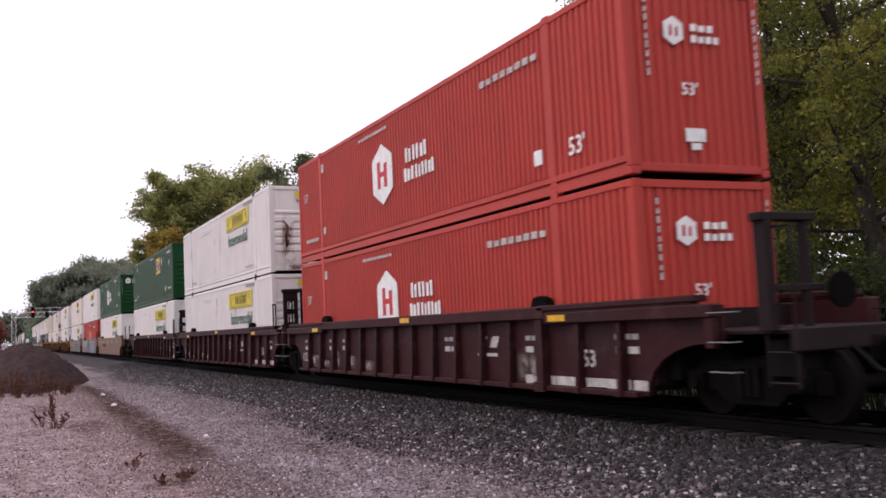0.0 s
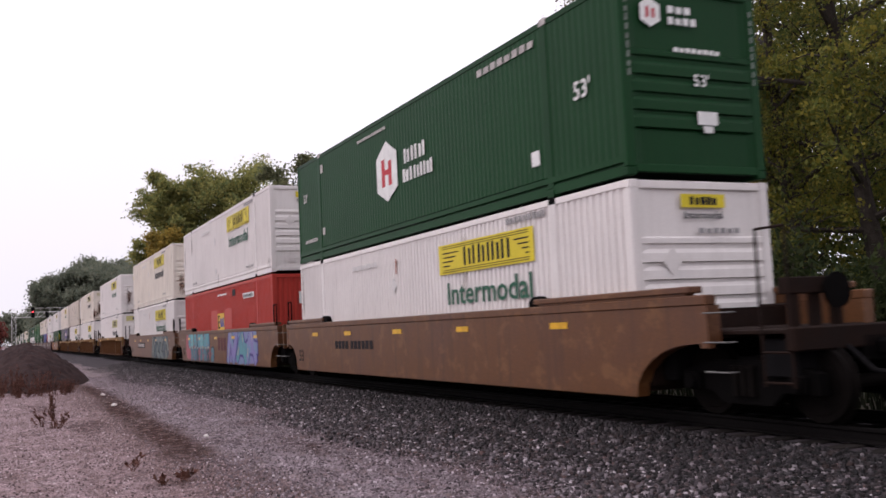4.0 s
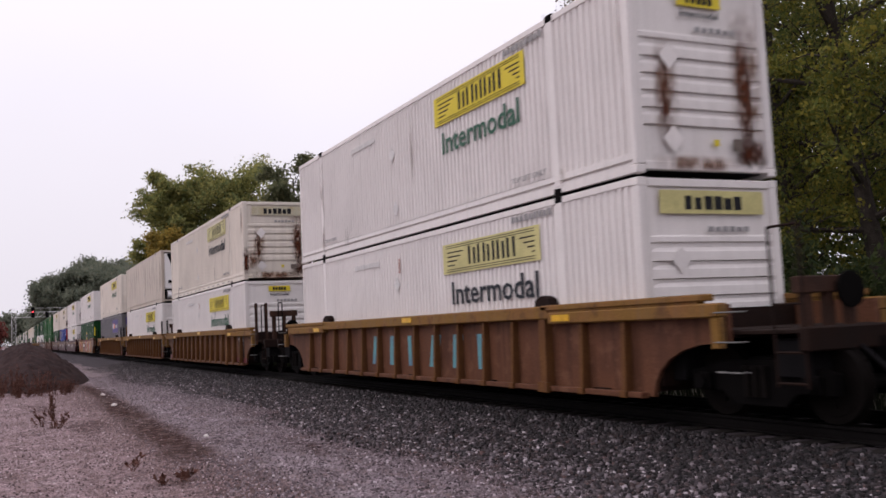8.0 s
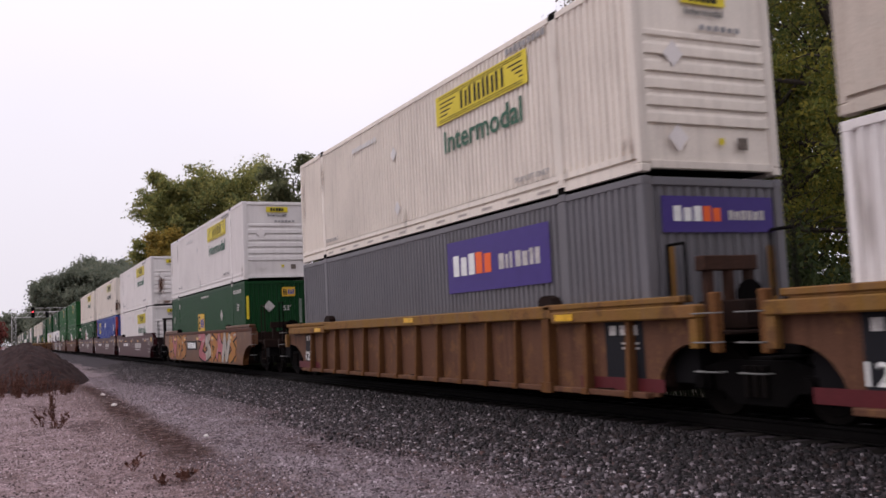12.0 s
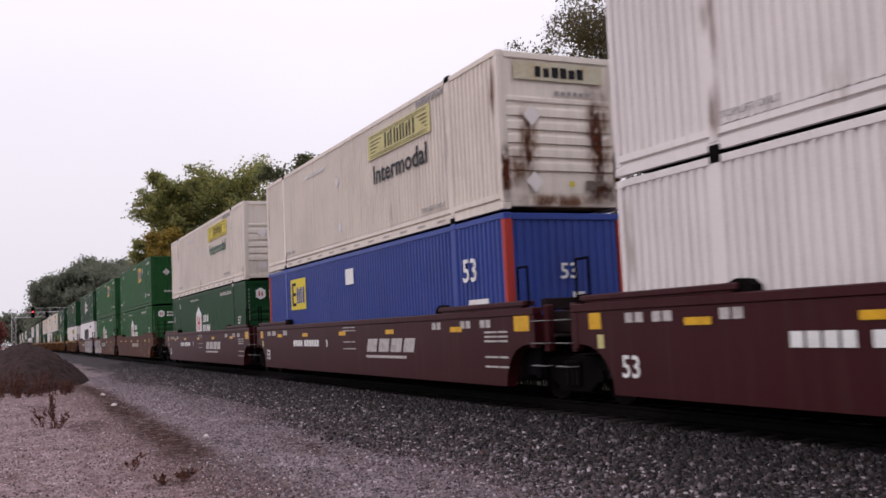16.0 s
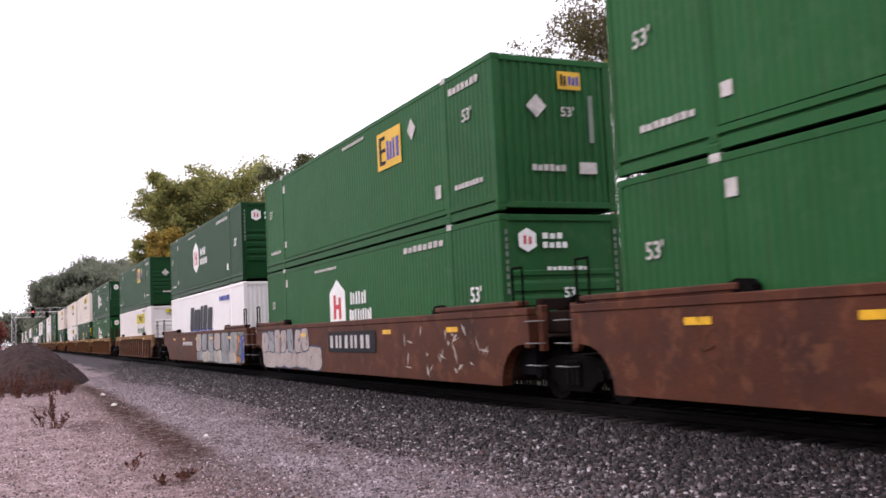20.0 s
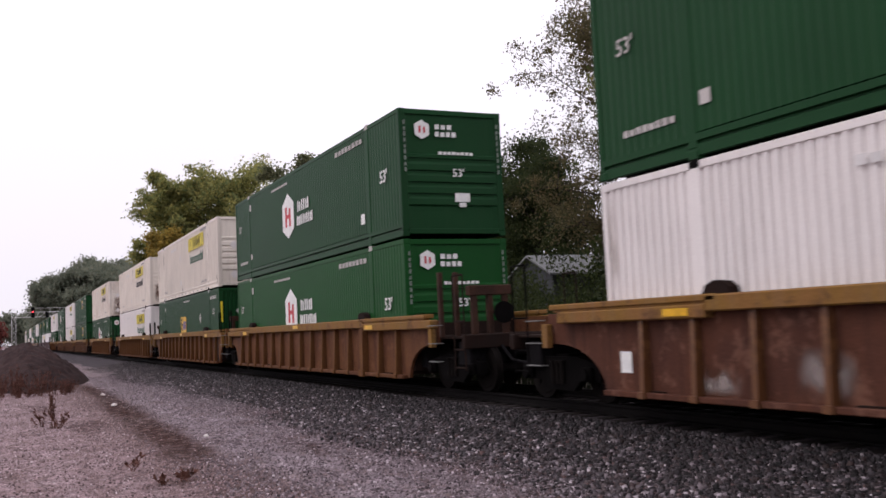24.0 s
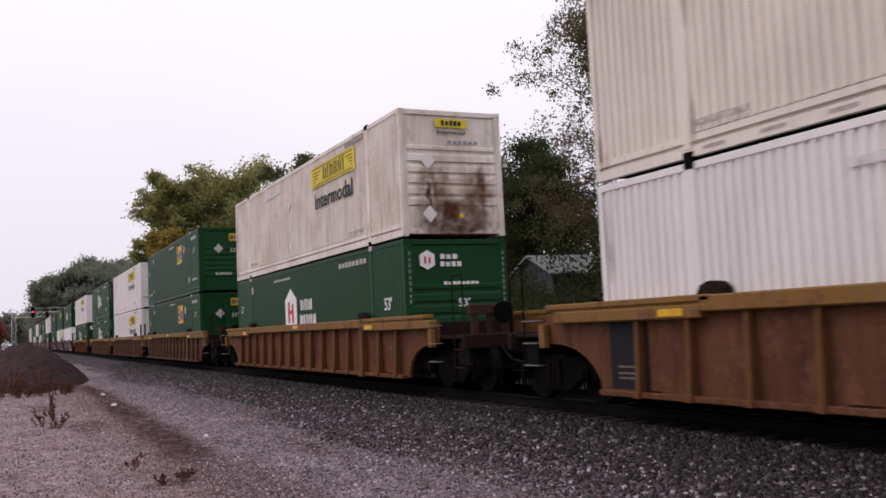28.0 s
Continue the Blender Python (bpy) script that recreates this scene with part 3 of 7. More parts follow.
def hex_brand(c, side=True, solid_hex=True, low=False, inner="red"):
    """White hexagon mark with coloured bars and two rows of plain white bars beside it."""
    d, z0, z1 = (9.40 if low else 9.04), (0.88 if not low else 0.85), 2.28
    outline(c, "hexagon_mark", SIGN["white"], [(d - 0.62, 1.16), (d, z0), (d + 0.62, 1.16), (d + 0.62, 1.95), (d, z1), (d - 0.62, 1.95)], 0.008, "white hexagon mark")
    bars(c, "brand_mark", SIGN[inner], d - 0.30, d + 0.30, 1.24, 1.88, (1, -1.2, 1), 0.013)
    plate(c, "brand_mark", SIGN[inner], d - 0.12, d + 0.12, 1.50, 1.62, 0.014)
    bars(c, "brand_bars", SIGN["white"], 6.9, 8.0, 1.58, 1.90, (.45, -.35, .45, -.5, .45, -.4, .45, -.5, .5, -.3, .5), 0.009)
    bars(c, "brand_bars", SIGN["white"], 6.55, 8.1, 1.17, 1.46, (.6, -.2, .6, -.35, .5, -.5, .4, -.35, .4, -.35, .45, -.35, .4, -.35, .5, -.2, .5), 0.009)
    words("53'", 0.40, SIGN["white"], c, (-HW - 0.016, (1.55 if low else 1.25) - HL, 0.54 if low else 1.36), SIDE)
    bars(c, "unit_mark", SIGN["worn"], 2.3, 4.4, 2.32 if low else 2.55, 2.44 if low else 2.68, (1, -.4) * 8, 0.009)
    bars(c, "unit_mark", SIGN["worn"], 9.0, 10.9, 2.58, 2.65, (1, -.3) * 10, 0.009)
    plate(c, "data_plate", SIGN["white"], 2.35, 2.6, 0.55, 0.80, 0.008)


def hex_end(c, inner="red", post="worn", dx=0.0, dz=0.0, length=(-0.02, 1.36), data=(0.02, 0.78)):
    """Leading end: hexagon with plain bars beside it, length mark, data plates and rows of marks on the posts."""
    outline(c, "hexagon_mark", SIGN["white"], [(x + dx, z + dz) for x, z in ((-0.92, 2.30), (-0.74, 2.20), (-0.56, 2.30), (-0.56, 2.54), (-0.74, 2.64), (-0.92, 2.54))], 0.014, end=True)
    bars(c, "brand_mark", SIGN[inner], -0.82 + dx, -0.66 + dx, 2.34 + dz, 2.50 + dz, (1, -1.2, 1), 0.02, True)
    bars(c, "brand_bars", SIGN["white"], -0.42 + dx, 0.0 + dx, 2.44 + dz, 2.55 + dz, (1, -.4, 1, -.4, 1), 0.02, True)
    bars(c, "brand_bars", SIGN["white"], -0.42 + dx, 0.1 + dx, 2.27 + dz, 2.38 + dz, (1, -.4, 1, -.4, 1, -.4, 1), 0.02, True)
    if not dx:
        bars(c, "unit_mark", SIGN["white"], -0.35, 0.55, 1.86, 1.93, (1, -.3) * 8, 0.014, True)
    words("53'", 0.26, SIGN["white"], c, (length[0], -HL - 0.016, length[1]), FRONT)
    x, z = data
    end_plate(c, "data_plate", SIGN["white"], x, x + 0.38, z, z + 0.20, 0.02)
    end_plate(c, "data_plate", SIGN["white"], x + 0.10, x + 0.28, z - 0.12, z - 0.02, 0.02)
    for x in ((-0.92 if dx else -1.20), 1.16):
        tagged(part("post_mark", boxes(*[(x, x + 0.05, -HL - 0.010, -HL - 0.006, 1.45 + 0.135 * i, 1.45 + 0.135 * i + (0.10, 0.075, 0.09)[i % 3]) for i in range(9)]), SIGN[post], c, "upright row of white marks"), kind="stuff")


def square_brand(c, d0, d1, z0, z1, mark="gold"):
    plate(c, "brand_plate", SIGN[mark], d0, d1, z0, z1, 0.010, "yellow square brand plate")
    w, h = d1 - d0, z1 - z0
    bm = boxes(*[(-HW - 0.017, -HW - 0.013, d1 - 0.36 * w - HL, d1 - 0.1 * w - HL, z0 + h * f, z0 + h * (f + 0.10)) for f in (0.12, 0.45, 0.78)],
               (-HW - 0.017, -HW - 0.013, d1 - 0.18 * w - HL, d1 - 0.1 * w - HL, z0 + 0.12 * h, z0 + 0.88 * h))
    part("brand_mark", bm, SIGN["black"], c)
    bars(c, "brand_mark", SIGN["blue"], d0 + 0.08 * w, d0 + 0.58 * w, z0 + 0.2 * h, z0 + 0.72 * h, (1, -.5, 1, -.5, 1, -.8, 1.3), 0.016)


def square_end(c, mark="gold"):
    end_plate(c, "brand_plate", SIGN[mark], 0.10, 0.60, 2.30, 2.64, label="yellow brand plate")
    bars(c, "brand_mark", SIGN["black"], 0.15, 0.28, 2.36, 2.58, (1, -.5, 1), 0.02, True)
    bars(c, "brand_mark", SIGN["blue"], 0.33, 0.56, 2.38, 2.56, (1, -.5, 1, -.5, 1), 0.02, True)
    outline(c, "hazard_placard", SIGN["worn"], [(-0.62, 1.95), (-0.40, 1.73), (-0.18, 1.95), (-0.40, 2.17)], 0.018, end=True)
    words("53'", 0.26, SIGN["worn"], c, (0.12, -HL - 0.016, 1.78), FRONT)
    end_plate(c, "data_plate", SIGN["worn"], 0.48, 0.86, 0.70, 0.92, 0.02)
    bars(c, "unit_mark", SIGN["worn"], -0.55, 0.2, 0.74, 0.86, (1, -.3) * 6, 0.016, True)
    end_plate(c, "post_mark", SIGN["dulled"], 0.74, 0.84, 1.3, 2.2, 0.02)


def rear_marks(c):
    """Length mark, small plates and a worn line of marks near the trailing end of the side."""
    words("53'", 0.34, SIGN["worn"], c, (-HW - 0.016, 15.55 - HL, 1.72), SIDE)
    plate(c, "data_plate", SIGN["worn"], 13.72, 13.92, 2.35, 2.58, 0.008)
    plate(c, "data_plate", SIGN["worn"], 13.68, 13.88, 0.63, 0.82, 0.008)
    bars(c, "unit_mark", SIGN["worn"], 14.35, 15.5, 0.52, 0.62, (1, -.3) * 8, 0.009)


def square_marks(c, d=3.7, z=2.25):
    outline(c, "hazard_placard", SIGN["worn"], [(d - 0.22, z), (d, z - 0.24), (d + 0.22, z), (d, z + 0.24)], 0.008)
    words("53'", 0.34, SIGN["worn"], c, (-HW - 0.016, 1.25 - HL, 1.86), SIDE)
    bars(c, "unit_mark", SIGN["worn"], 0.5, 1.8, 2.5, 2.64, (1, -.4) * 7, 0.009)
    bars(c, "unit_mark", SIGN["worn"], 6.6, 8.2, 2.62, 2.70, (1, -.3) * 9, 0.009)
    plate(c, "data_plate", SIGN["worn"], 2.35, 2.6, 0.55, 0.82, 0.008)
    bars(c, "unit_mark", SIGN["worn"], 0.5, 1.7, 0.60, 0.70, (1, -.3) * 8, 0.009)
    rear_marks(c)


def plate_upper(paint="white", sign="yellow", letter="lettergreen", wide=False, rust=()):
    c = container({"white": "white corrugated steel container with yellow brand plate", "cream": "cream-white corrugated container with yellow brand plate",
                   "dirty_white": "dirty white corrugated container with brown-stained end"}[paint] + (", rusty end" if rust and paint != "dirty_white" else ""), paint, z_top=1.95)
    yellow_brand(c, sign, letter)
    yellow_end(c, sign, wide, bool(rust))
    if rust:
        rust_runs(c, 3, rust)
    side_stains(c, len(rust) + len(paint))
    if paint == "cream":
        for i in range(12):
            part("rail_slot", shared("rail slot", lambda: boxes((-HW + 0.004, -HW + 0.0075, -0.2, 0.2, 0.06, 0.11))), SIGN["slot"], c, at=pose(0, 2.6 + 1.0 * i - HL, 0))
    return c


def side_stains(c, seed, n=6, what=("side_grime", "side_rust", "side_grime")):
    """Grime and rust that runs down the near side below the rails and castings."""
    r = random.Random(seed)
    for i in range(n):
        d, w = r.choice((0.2, 2.07, 14.0, 15.9, r.uniform(3, 13))) + r.uniform(-.1, .1), r.uniform(0.06, 0.22)
        lo, hi = (0.05, r.uniform(0.4, 1.0)) if i % 2 else (r.uniform(0.9, 1.9), 2.85)
        part("grime_stain", boxes((-HW - 0.0065 - 0.0004 * i, -HW - 0.0062 - 0.0004 * i, d - w - HL, d + w - HL, lo, hi)), WASH[what[i % len(what)]], c, "vertical grime stain")


def plate_low():
    c = container("white corrugated container with yellow brand plate in a well", "white", z_top=1.95)
    yellow_brand(c, low=True)
    yellow_end(c)
    side_stains(c, 3, 4)
    return c


def plate_low_wide():
    c = container("white corrugated shipping container with a wide faded end plate", "white", z_top=1.95)
    yellow_brand(c, "faded", "letterdark", True)
    yellow_end(c, "faded", True)
    return c


def hexagon_green(paint="green"):
    c = container("dark green corrugated shipping container with white hexagon mark", paint, z_top=1.75)
    hex_brand(c)
    hex_end(c, post="dulled")
    rear_marks(c)
    return c


def hexagon_red():
    c = container("red corrugated shipping container with white hexagon mark", "red", "waves")
    hex_brand(c, low=True)
    hex_end(c, dx=0.34, dz=-0.27, length=(-0.32, 1.2), data=(-0.30, 0.50))
    rear_marks(c)
    return c


def square_green(paint="green", end="waves"):
    c = container("green corrugated shipping container with yellow square plate", paint, end, 1.9)
    square_brand(c, 4.3, 5.72, 1.65, 2.52)
    square_marks(c)
    square_end(c)
    return c


def square_green_low():
    c = container("green corrugated shipping container with low yellow plate and white diamond", "green", "waves")
    square_brand(c, 7.62, 9.04, 1.17, 1.94)
    square_marks(c, 4.05, 1.76)
    square_end(c)
    for x in (-1.24, 1.12):
        end_plate(c, "reflective_strip", SIGN["yellow"], x, x + 0.09, 1.5, 2.35, 0.008)
    return c


def square_blue():
    c = container("blue corrugated shipping container with orange-red corner posts", "blue", "waves")
    for o in c.children:
        if o.name.startswith("corner_post"):
            o.material_slots[0].material = PAINT["red"]
            tagged(o, "orange-red corner post")
    square_brand(c, 12.03, 13.55, 1.62, 2.54, "yellow")
    words("53", 0.62, SIGN["white"], c, (-HW - 0.016, 1.72 - HL, 1.75), SIDE)
    plate(c, "data_plate", SIGN["white"], 0.7, 1.5, 0.95, 1.4, 0.018)
    plate(c, "data_plate", SIGN["white"], 7.9, 8.5, 2.1, 2.5, 0.010)
    words("53", 0.40, SIGN["white"], c, (-0.2, -HL - 0.016, 1.7), FRONT)
    end_plate(c, "data_plate", SIGN["white"], 0.05, 0.3, 1.2, 1.45, 0.02)
    return c


def square_red():
    c = container("red corrugated shipping container with square yellow and blue plate", "red", "waves")
    for d0, d1 in ((6.1, 7.4), (8.75, 10.0)):
        plate(c, "repainted_patch", PAINT["red"], d0, d1, 1.2, 2.0, 0.004)
    square_brand(c, 7.43, 8.70, 1.15, 1.85)
    plate(c, "number_plate_strip", SIGN["white"], 2.49, 4.13, 2.27, 2.46, 0.009)
    bars(c, "unit_mark", SIGN["black"], 2.6, 4.0, 2.30, 2.42, (1, -.6) * 7, 0.014)
    bars(c, "unit_mark", SIGN["white"], 6.9, 8.6, 2.55, 2.62, (1, -.3) * 9, 0.009)
    plate(c, "dark_patch", SIGN["black"], 5.4, 5.9, 2.45, 2.7, 0.008)
    end_plate(c, "data_plate", SIGN["white"], -0.4, -0.1, 1.9, 2.3, 0.02)
    return c


def purple_plate():
    c = container("grey corrugated shipping container with purple brand plate", "grey", "waves")
    plate(c, "brand_plate", SIGN["purple"], 2.48, 6.32, 1.56, 2.56, 0.012, "purple brand plate with white and orange bars")
    bars(c, "brand_mark", SIGN["white"], 5.15, 6.05, 1.88, 2.28, (1, -.35, 1, -.35, 1), 0.018)
    bars(c, "brand_mark", SIGN["orange"], 4.5, 5.1, 1.88, 2.28, (1, -.3, 1), 0.018)
    bars(c, "brand_mark", SIGN["worn"], 2.8, 4.2, 1.90, 2.18, (1, -.3, .5, -.3, .5, -.6, 1, -.3, 1, -.3, .7, -.3, .8), 0.018)
    end_plate(c, "brand_plate", SIGN["purple"], -1.0, 1.05, 2.1, 2.62, label="purple end brand plate")
    bars(c, "brand_mark", SIGN["white"], -0.8, -0.3, 2.26, 2.48, (1, -.35, 1, -.35, 1), 0.018, True)
    bars(c, "brand_mark", SIGN["orange"], -0.27, 0.05, 2.26, 2.48, (1, -.3, 1), 0.018, True)
    bars(c, "brand_mark", SIGN["worn"], 0.2, 0.9, 2.28, 2.42, (1, -.3) * 6, 0.018, True)
    for x in (-1.0, 0.86):
        end_plate(c, "end_bracket", PAINT["yellow_chord"], x, x + 0.14, 0.9, 1.9, 0.05)
    return c


def leaning_bars():
    c = container("clean white shipping container with leaning dark blue bars", "clean_white", "waves")
    bars(c, "brand_mark", SIGN["letterdark"], 5.9, 10.9, 1.25, 2.3, (1.5, -.25, 2.2, -.3, .8, -.3, 1.4, -.3, 1.6), 0.010, lean=0.28)
    bars(c, "brand_shade", SIGN["blue"], 5.8, 10.8, 1.20, 1.32, (1.5, -.25, 2.2, -.3, .8, -.3, 1.4, -.3, 1.6), 0.008, lean=0.05)
    bars(c, "unit_mark", SIGN["blue"], 2.3, 4.2, 2.35, 2.55, (1, -.4) * 7, 0.009)
    bars(c, "brand_mark", SIGN["black"], -0.35, 0.65, 2.35, 2.62, (1.5, -.25, 2.2, -.3, .8, -.3, 1.4, -.3, 1.6), 0.014, True, lean=0.06)
    for z in (1.75, 2.0):
        end_plate(c, "unit_mark", SIGN["black"], 0.08, 0.2, z - 0.15, z + 0.1, 0.018)
    return c


def reefer():
    c = container("grimy grey-white refrigerated container with a black cooling unit", "reefer", "none")
    for o in list(c.children):
        if o.name.startswith("side_panel"):
            o.data = shared(("flat", round(o.data.vertices[0].co.y, 2), o.data.vertices[0].co.x < 0), lambda: flat_panel(o.data))
    cab = part("cooling_unit", boxes((-1.12, 1.12, -HL + 0.02, -HL + 0.35, 0.72, 2.72), bevel=0.06), PAINT["clean_white"], c, "white cooling unit cover")
    bm = bmesh.new()
    prism(bm, [(-0.98, 2.70), (-0.62, 1.78), (0.72, 1.70), (1.02, 2.70)], "y", -HL - 0.03, -HL + 0.04)
    part("grille", bm, BLACK, cab, "black condenser grille")
    for i in range(9):
        z = 1.80 + i * 0.1
        part("grille_slat", boxes((-0.58, 0.72, -HL - 0.045, -HL - 0.03, z, z + 0.03)), STEEL, cab)
    bm = bmesh.new()
    prism(bm, [(-0.55, 0.80), (0.6, 0.80), (0.56, 1.62), (-0.46, 1.68)], "y", -HL - 0.02, -HL + 0.03)
    part("service_door", bm, PAINT["clean_white"], cab)
    for x in (-0.92, 0.34):
        part("vent_hole", boxes((x, x + 0.18, -HL - 0.03, -HL + 0.03, 1.05, 1.2)), BLACK, cab)
    tank = bmesh.new()
    cylinder(tank, (-0.95, -HL + 0.22, 0.42), (0.95, -HL + 0.22, 0.42), 0.23, n=16)
    part("fuel_tank", tank, HAZE_GALV, c, "dull metal fuel tank")
    for x in (-0.7, -0.35, 0.4, 0.7):
        part("tank_strap", boxes((x, x + 0.05, -HL - 0.02, -HL + 0.03, 0.15, 0.72)), BLACK, c)
    part("end_frame", boxes((-HW + 0.1, HW - 0.1, -HL, -HL + 0.08, 0.14, 0.2), (-HW + 0.1, HW - 0.1, -HL + 0.36, -HL + 0.4, 0.1, CH - 0.1)), STEEL, c)
    r = random.Random(8)
    for i in range(16):
        d = 0.6 + i * 0.98 + r.uniform(-.2, .2)
        w = r.uniform(0.08, 0.3)
        part("grime_stain", boxes((-HW - 0.006, -HW - 0.003, d - w - HL, d + w - HL, r.uniform(0.2, 1.0), 2.82)), WASH["side_grime"], c, "vertical grime stain")
    for d, z in ((7.0, 0.75),):
        pictogram(c, d, z, 0.18, SIGN["worn"])
    words("53", 0.3, SIGN["greyletter"], c, (-HW - 0.016, 1.5 - HL, 0.6), SIDE)
    return c


def flat_panel(me):
    """Smooth wall of riveted sheets, one skin with slightly raised seams in place of the waves."""
    ys, zs, x = [v.co.y for v in me.vertices], [v.co.z for v in me.vertices], max((abs(v.co.x), v.co.x) for v in me.vertices)[1]
    y0, y1, z0, z1, s = min(ys), max(ys), min(zs), max(zs), (1 if x > 0 else -1)
    n = max(1, round((y1 - y0) / 1.2))
    o = [(x - s * 0.02, y1), (x - s * 0.02, y0), (x, y0)]
    for i in range(1, n):
        y = y0 + (y1 - y0) * i / n
        o += [(x, y - 0.032), (x + s * 0.009, y - 0.028), (x + s * 0.009, y + 0.028), (x, y + 0.032)]
    return prism(bmesh.new(), o + [(x, y1)], "z", z0, z1)


MAKE = {"plate_upper": plate_upper, "plate_low": plate_low, "plate_low_wide": plate_low_wide, "hexagon_green": hexagon_green, "hexagon_red": hexagon_red, "square_green": square_green,
        "square_green_low": square_green_low, "square_blue": square_blue, "square_red": square_red, "purple_plate": purple_plate, "leaning_bars": leaning_bars, "reefer": reefer}


# ---- well cars: centre at y = 0, rail top at z = 0, leading end towards -y ----
WHEEL_R, SX, DEEP = 0.46, 1.46, 0.13      # DEEP: how far a ribbed side lies behind its ribs


def wheelset_mesh():
    bm = bmesh.new()
    cylinder(bm, (-1.12, 0, 0), (1.12, 0, 0), 0.085, n=12)
    for s in (-1, 1):
        cylinder(bm, (s * 0.715, 0, 0), (s * 0.80, 0, 0), WHEEL_R, WHEEL_R - 0.012, n=28)
        cylinder(bm, (s * 0.685, 0, 0), (s * 0.715, 0, 0), WHEEL_R + 0.028, n=28)
        cylinder(bm, (s * 0.80, 0, 0), (s * 0.81, 0, 0), WHEEL_R - 0.09, WHEEL_R - 0.10, n=24)
        cylinder(bm, (s * 0.81, 0, 0), (s * 0.87, 0, 0), 0.16, 0.13, n=14)
        for i in range(3):
            a = i * 2.094
            cylinder(bm, (s * 0.80, 0.24 * math.cos(a), 0.24 * math.sin(a)), (s * 0.825, 0.24 * math.cos(a), 0.24 * math.sin(a)), 0.035, n=6)
    return bm


def bogie_mesh():
    bm = bmesh.new()
    for s in (-1, 1):
        lo, hi = sorted((s * 0.93, s * 1.07))
        prism(bm, [(-1.16, 0.36), (-0.62, 0.36), (-0.42, 0.20), (0.42, 0.20), (0.62, 0.36), (1.16, 0.36), (1.16, 0.60), (0.55, 0.74), (-0.55, 0.74), (-1.16, 0.60)], "x", lo, hi)
        for y in (-0.89, 0.89):
            a, b = sorted((s * 1.07, s * 1.16))
            box(bm, a, b, y - 0.13, y + 0.13, 0.36, 0.58, 0.02)
            cylinder(bm, (s * 1.16, y, 0.47), (s * 1.21, y, 0.47), 0.095, n=10)
    box(bm, -1.0, 1.0, -0.2, 0.2, 0.46, 0.78, 0.02)
    box(bm, -0.5, 0.5, -0.16, 0.16, 0.78, 0.92, 0.02)
    return bm


WHEELS = []


def bogie(car, y, far=False):
    b = part("bogie", shared("bogie", bogie_mesh), STEEL, car, "dark cast-steel bogie, under-car shade in its colour", pose(0, y, 0))
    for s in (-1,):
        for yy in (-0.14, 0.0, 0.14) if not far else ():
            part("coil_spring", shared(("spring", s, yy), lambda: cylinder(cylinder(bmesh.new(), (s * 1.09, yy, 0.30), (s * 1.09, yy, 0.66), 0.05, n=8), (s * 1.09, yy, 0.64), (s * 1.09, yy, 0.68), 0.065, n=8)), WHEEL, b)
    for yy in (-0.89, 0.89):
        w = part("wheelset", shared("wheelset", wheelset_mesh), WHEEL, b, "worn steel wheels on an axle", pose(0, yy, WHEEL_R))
        WHEELS.append((w, yy))


def handrail(bm, pts, r=0.018):
    for a, b in zip(pts, pts[1:]):
        cylinder(bm, a, b, r, n=6)
    return bm


def side_outline(fe, re):
    """Outline (y, z) of a car's side: the ends rise over the bogies. fe, re: how far the chord runs past the container's ends."""
    f, r, out = -HL, HL, []
    out += [(f - 0.10, 0.24), (r + 0.10, 0.24)]
    for i in range(7):
        a = radians(90 * i / 6)
        out.append((r + 0.10 + (re - 0.35) * (1 - math.cos(a)), 0.24 + 0.72 * math.sin(a)))
    out += [(r + re, 0.96), (r + re, 1.44), (f - fe, 1.44), (f - fe, 0.96)]
    for i in range(6, -1, -1):
        a = radians(90 * i / 6)
        out.append((f - 0.10 - (fe - 0.35) * (1 - math.cos(a)), 0.24 + 0.72 * math.sin(a)))
    return out[:-1]


